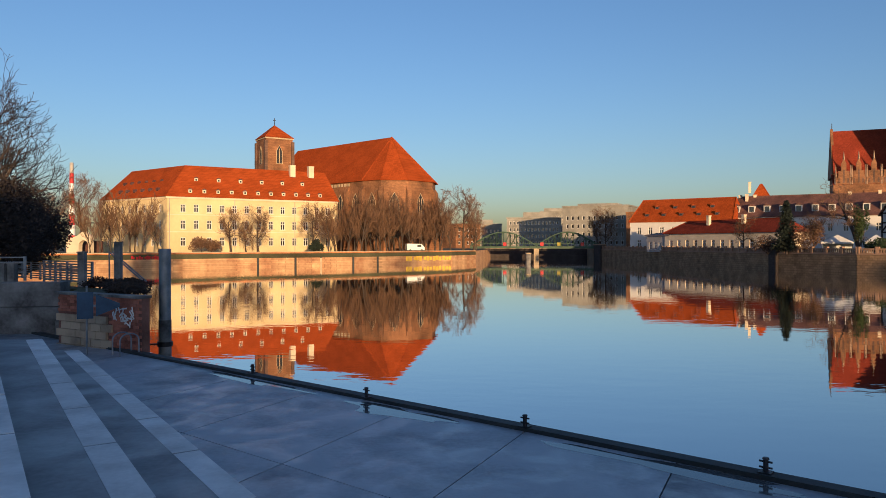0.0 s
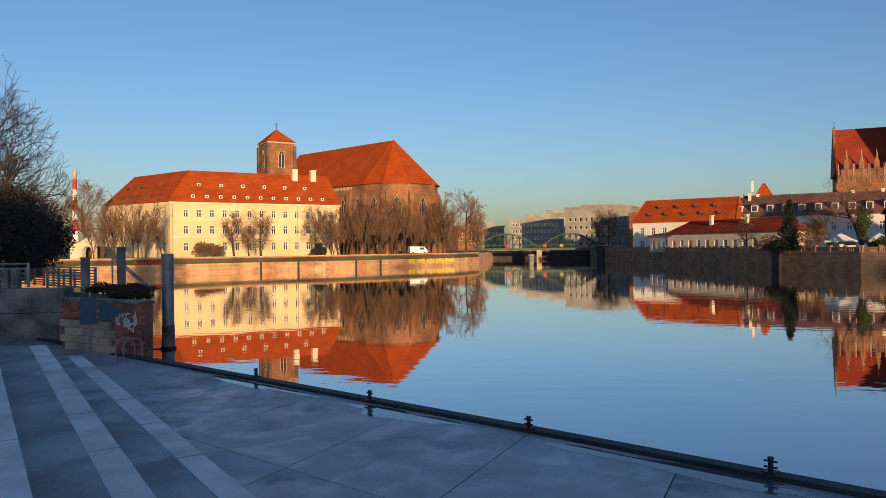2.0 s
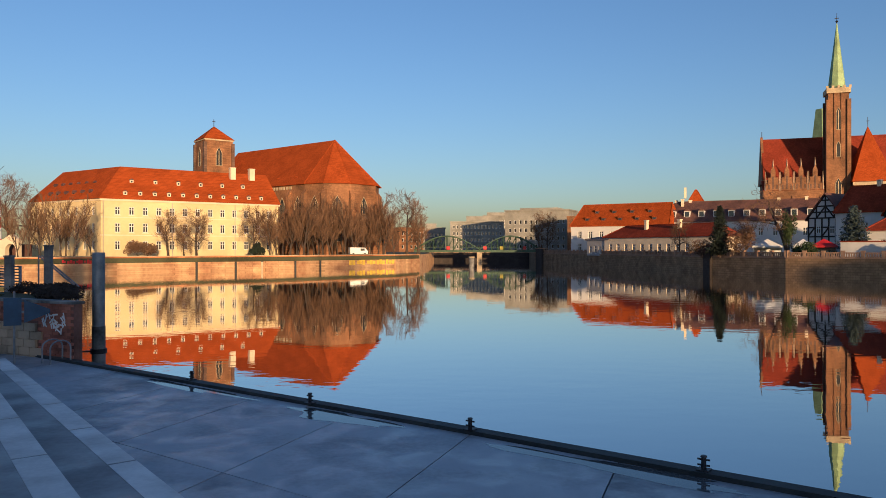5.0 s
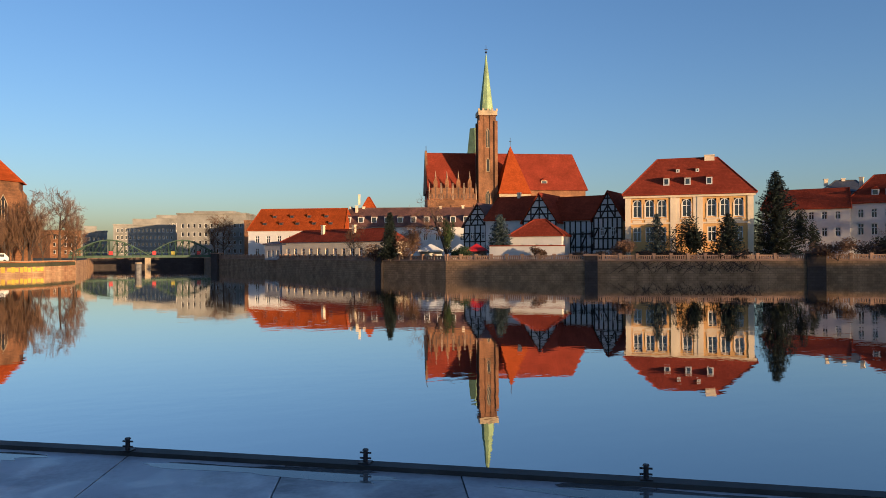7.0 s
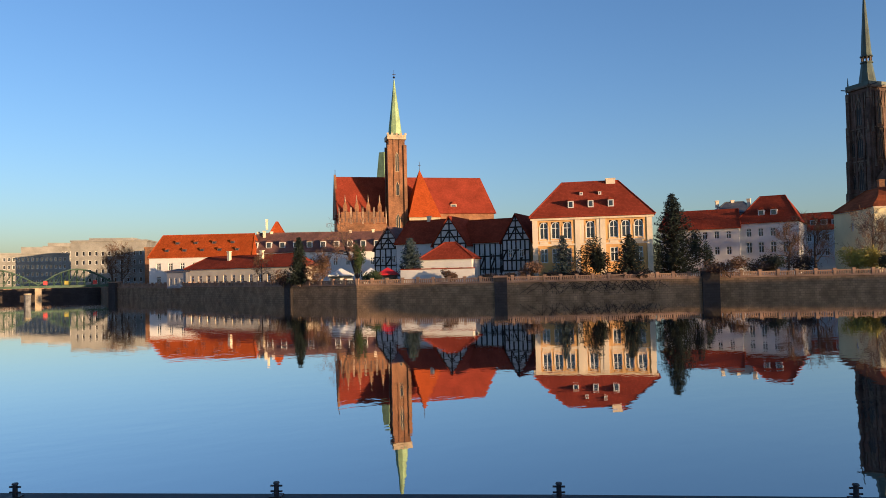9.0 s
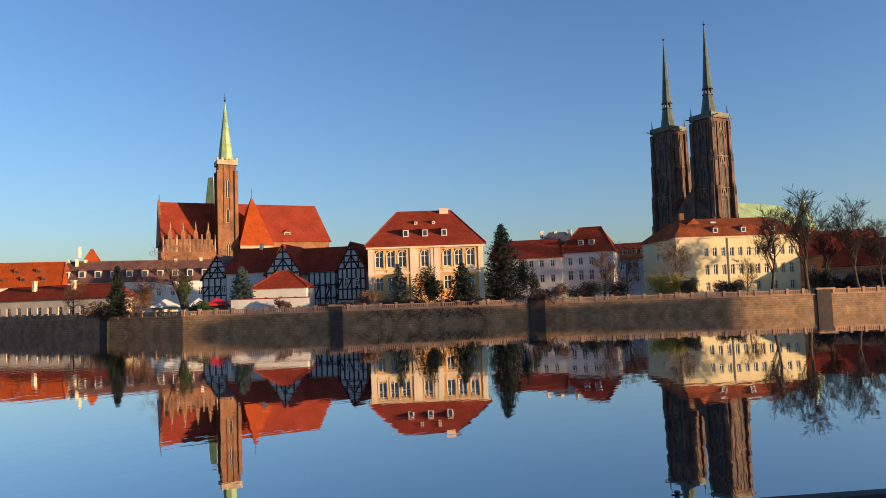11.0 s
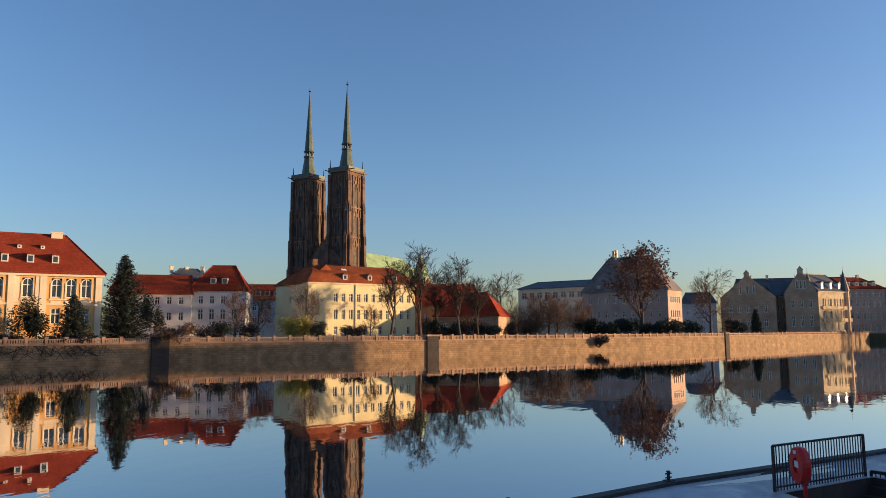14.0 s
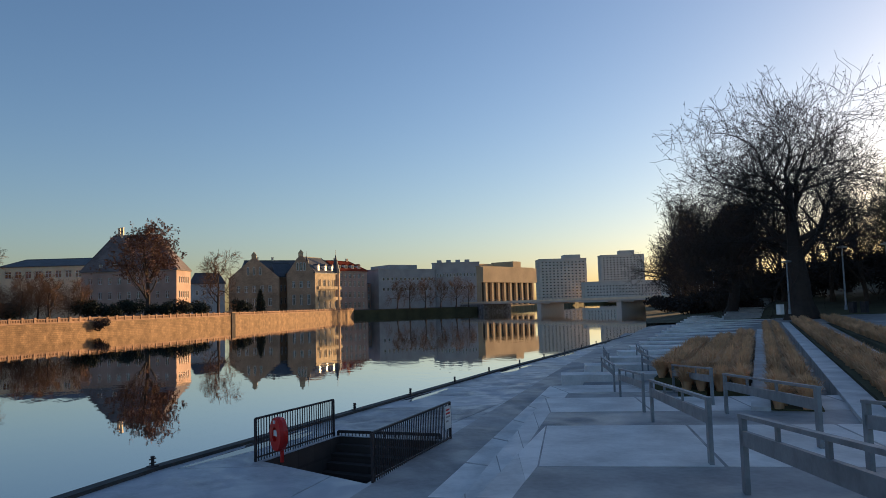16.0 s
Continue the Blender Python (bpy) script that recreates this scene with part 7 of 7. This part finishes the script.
copies(rus, [(92.6, 232, 3.3, 30)], 26)
ivyt = Tree(55, 15, .4, first=.42, kids=(8, 5, 4, 3), spread=70, up=.1, ratio=.55, wobble=.3, twig=.02).build("gnarled_tree", "gnarled spreading bare tree with an ivy-clad trunk", "tree", "")
copies(ivyt, [(29.7, 152, 3.3, 14.5)], 15)
p_ = B(29.7, 152)
bush(7, 1.3, 9.5, IVY, "ivy", "thick green ivy round the gnarled tree's trunk", pose(p_.x, p_.y - .2, 3.3), 2200, .22, "ivy", "")
bush(8, 2.4, 3.2, IVY, "bush", "green bush behind the balustrade", at(31.0, 150, 3.3), 2400, .2)

conifer(61, 17.6, 6.4, NEEDLE, "fir_tree", "tall dark fir tree beside the palace", at(53.9, 160, 3.3), .3, 1.5)
conifer(62, 9, 2.6, BLUENEEDLE, "spruce_tree", "grey-blue thin spruce before the palace", at(45.7, 148, 3.3), .3, .6)
conifer(63, 9.6, 3.6, BLUENEEDLE, "spruce_tree", "blue-green spruce before a white house", at(33.8, 156, 3.3), .3, .9)
conifer(64, 10.2, 2.3, NEEDLE, "cypress_tree", "narrow dark conifer behind the river wall", at(25.2, 157, 3.3), .1, 1.2)
conifer(65, 8.8, 3.8, NEEDLE, "spruce_tree", "young dark spruce before the palace", at(50.7, 148, 3.3), .35, .8)
conifer(66, 9.4, 2.4, NEEDLE, "spruce_tree", "dark spruce in the shade of the far river front", at(100.6, 287, 3.3), .3, .9)
bush(71, 3.6, 9.2, NEEDLE, "yew_tree", "rounded dark yew before the palace", at(48.0, 149, 3.3), 5200, .24, "tree", "conifers")
bush(72, 2.3, 9.6, NEEDLE, "yew_tree", "small dark rounded evergreen", at(55.9, 152, 3.6), 2800, .22, "tree", "conifers")
bush(73, 4.3, 6.0, WILLOW, "willow_shrub", "bright yellow shrub behind the river wall", at(66.0, 166, 3.3), 4200, .22)
bush(74, 2.4, 4.6, NEEDLE, "bush", "dark round bush beside the yellow shrub", at(67.8, 163, 3.3), 1800, .22)
bush(75, 4.0, 4.2, TWIG, "bush", "dry brown brush behind the balustrade", at(57.8, 147, 3.3), 2600, .2)
bush(76, 3.0, 4.2, TWIG, "bush", "dry brown brush before the timbered houses", at(43.2, 147, 3.3), 2000, .2)
bush(77, 3.2, 3.6, DARKTWIG, "bush", "dark leafless shrub by the river wall", at(59.8, 160, 3.3), 2000, .2)
bush(78, 3.0, 7.0, TWIG, "bush", "tangled brown shrub beside a dark conifer", at(26.4, 156, 3.3), 2600, .2)
bush(79, 2.5, 3.4, NEEDLE, "bush", "dark evergreen shrub on the island bank", at(-9.7, 194, 3.0), 1600, .25)
for i, (b, d, r, h) in enumerate(((-18.3, 190, 3.4, 4.0), (-17.6, 192, 3, 3.6), (36.9, 147, 1.6, 3.4), (24, 160, 3, 4))):
    bush(80 + i, r, h, TWIG, "bush", "low brown winter shrub", at(b, d, 3.2), 1500, .2)
for i, b in enumerate((88.5, 90.0, 91.4, 93.4, 94.6, 96.0, 84.2, 82.0, 99.2)):
    bush(90 + i, 4.4, 5.2 if i % 2 else 6.4, NEEDLE, "hedge_bush", "dark clipped evergreen behind the balustrade", at(b, (218, 221, 224, 229, 237, 247, 236, 239, 273)[i], 3.3), 2000, .32)
for i, b in enumerate((45, 46.8, 49.3, 51.5, 41.5, 39.9)):
    bush(110 + i, 2.4, 1.9, DARKTWIG, "bush", "low dark shrub behind the palace balustrade", at(b, 146.5, 3.3), 1300, .2)

for i, (b, d, r, h) in enumerate(((82.6, 214, 4.5, 8), (83.8, 222, 5, 11), (85.0, 218, 5, 10), (86.3, 222, 5, 12), (87.5, 219, 5, 11), (79.4, 196, 4, 7))):
    bush(150 + i, r, h, TWIG, "thicket", "reddish-brown leafless thicket behind the river wall", at(b, d, 3.3), 3400, .16)

# far left: dark trees over the terrace
dk = Tree(120, 15, .34, first=.12, kids=(11, 7, 5, 3), spread=52, up=.3, ratio=.56, wobble=.2, twig=.012).build("dark_tree", "dark dense bare tree over the terrace", "tree", "terrace trees", twig=DARKTWIG)
copies(dk, [(-31.8, 58, 2.8, 15.5), (-33.8, 60, 2.8, 18), (-30.2, 70, 2.8, 13), (-37, 55, 2.8, 16), (-29.2, 78, 2.8, 10)], 15)
for i, (b, d, r, h) in enumerate(((-31.5, 56, 4.0, 7.0), (-33, 52, 4, 8), (-29.7, 64, 3.2, 5))):
    bush(130 + i, r, h, DARKTWIG, "dark_bush", "dense dark shrub under the terrace trees", at(b, d, 2.8), 9000, .12)
for i, (x, y) in enumerate(((-14.8, 33.5), (-13.6, 31.6), (-16.2, 35), (-13.0, 29.8))):
    bush(140 + i, 1.0, .6, DARKTWIG, "weeds", "dead brown weeds on the old wall", pose(x, y, 2.9), 1400, .07)

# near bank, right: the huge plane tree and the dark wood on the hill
# Trunk and limbs take the twig colour, painting in their backlit darkness.
big = Tree(203, 34, 1.9, first=.30, kids=(10, 7, 6, 5, 3), spread=66, up=.2, ratio=.70, wobble=.22, leaf=1, leaf_size=.15, twig=.026).build("plane_tree", "huge old bare plane tree, massive trunk coloured dark as if backlit", "tree", "", limb=DARKTWIG, twig=DARKTWIG, leaf=DARKTWIG)
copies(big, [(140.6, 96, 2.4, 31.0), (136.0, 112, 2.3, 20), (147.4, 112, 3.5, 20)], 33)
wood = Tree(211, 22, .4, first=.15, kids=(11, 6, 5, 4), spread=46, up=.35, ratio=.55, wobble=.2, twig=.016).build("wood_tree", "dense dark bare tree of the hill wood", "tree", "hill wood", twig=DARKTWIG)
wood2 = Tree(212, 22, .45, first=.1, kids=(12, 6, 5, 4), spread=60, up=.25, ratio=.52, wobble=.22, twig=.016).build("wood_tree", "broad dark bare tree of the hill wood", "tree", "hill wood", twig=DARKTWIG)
rw = random.Random(9)
hz = lambda b, d: hill_z(math.sin(radians(b)) * d, math.cos(radians(b)) * d) - .3
# Trees from bearing 148 on are unseen, added to shade the quay.
L1 = [(b, d, hz(b, d), h) for b, d, h in ((132.0, 205, 20), (132.9, 190, 19), (133.6, 184, 21), (134.8, 180, 23), (132.4, 165, 16), (133.6, 150, 16), (134.6, 140, 17), (135.6, 125, 16), (137.5, 118, 17), (139.5, 125, 20), (142.6, 118, 19), (144.6, 112, 18), (146.8, 108, 17), (149, 104, 14), (152, 100, 13), (156, 98, 13), (161, 96, 13), (167, 95, 13))]
# The x, y rows screen the bank slab and help it shade the river wall.
L2_ = [(b, d, hz(b, d), h) for b, d, h in ((133.6, 165, 18), (136.2, 145, 20), (138.4, 140, 19), (141.2, 138, 20), (143.6, 134, 17), (145.8, 130, 16), (148, 126, 14), (151, 120, 13), (154.5, 116, 12), (159, 114, 12), (164, 112, 12), (170, 110, 12), (176, 108, 12))] + [(math.degrees(math.atan2(x, y)) % 360, math.hypot(x, y), 2.0, h) for x, y, h in ((128, -121, 27), (137, -128, 31), (146, -137, 30), (156, -145, 33), (166, -154, 31), (177, -164, 33), (188, -174, 32), (134, -131, 29), (150, -145, 34), (171, -164, 33))]
copies(wood, L1, 22)
copies(wood2, L2_, 22)
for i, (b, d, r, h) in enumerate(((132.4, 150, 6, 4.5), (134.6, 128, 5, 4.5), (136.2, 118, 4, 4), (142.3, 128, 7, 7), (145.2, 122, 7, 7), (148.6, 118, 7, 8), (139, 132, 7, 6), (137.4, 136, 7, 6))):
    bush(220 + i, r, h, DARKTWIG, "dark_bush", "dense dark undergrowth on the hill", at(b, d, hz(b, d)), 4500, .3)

# red-brown block on the hill, out of view, added to shade the quay
mb, mw = flat_block("museum", B(147.5, 158), B(205, 165), 40, 4, 26.0, DARKBRICK, [(22.5, 3, 14, 4, .4), (17.5, 3, 14, 4, .4), (12.0, 3, 14, 4, .4)], "long red-brown block on the hill, unseen, added to shade the quay")

# tall slab by the road bridge behind trees, added to shade the river wall
flat_block("bank_block", (226, -225), (158, -163), 8, 2, 31.0, DARKBRICK, [(z, 1.7, 20, 2, .45) for z in np.arange(5, 24, 3.2)], "dark brick slab behind the bank trees, added to shade the river wall")
for i, (b, d_) in enumerate(((77.4, 190), (78.6, 191), (80, 192), (81.4, 193), (82.8, 197), (76.4, 186), (70.5, 176), (60.8, 162), (62.6, 165))):
    bush(300 + i, 3.2, 4.0 + (i % 3) * .7, NEEDLE if i % 2 else DARKTWIG, "bush", "dark shrub behind the river balustrade", at(b, d_, 3.3), 1700, .24)
# dry creepers spread over the palace wall
mw_, lw2 = facade_pose(OSTROW[5], OSTROW[6])
rv = random.Random(77)
bm = NB()
for i in range(70):
    x0 = lw2 * rv.uniform(.2, .8)
    z0, x, z = 3.1, x0, 3.1
    dx = rv.uniform(-.9, .9)
    for k in range(4):
        nx, nz = x + dx * rv.uniform(.4, 1.4), z - rv.uniform(.2, .75)
        if nz < .4:
            break
        cyl(bm, mw_ @ Vector((x, -.12, z)), mw_ @ Vector((nx, -.12, nz)), .05, .03, 3)
        x, z = nx, nz
tagged(part("creeper", bm, DARKTWIG), "leafless brown creeper spread over the river wall", "creeper", "", "stuff")
mw_, lw2 = facade_pose(OSTROW[8], OSTROW[9])
bm2 = B(89.4, 202.6)
bush(330, 3.0, 3.4, DARKTWIG, "hanging_ivy", "dark ivy hanging over the sunlit river wall", pose(bm2.x - .3, bm2.y - .3, .9), 1800, .24, "ivy", "")
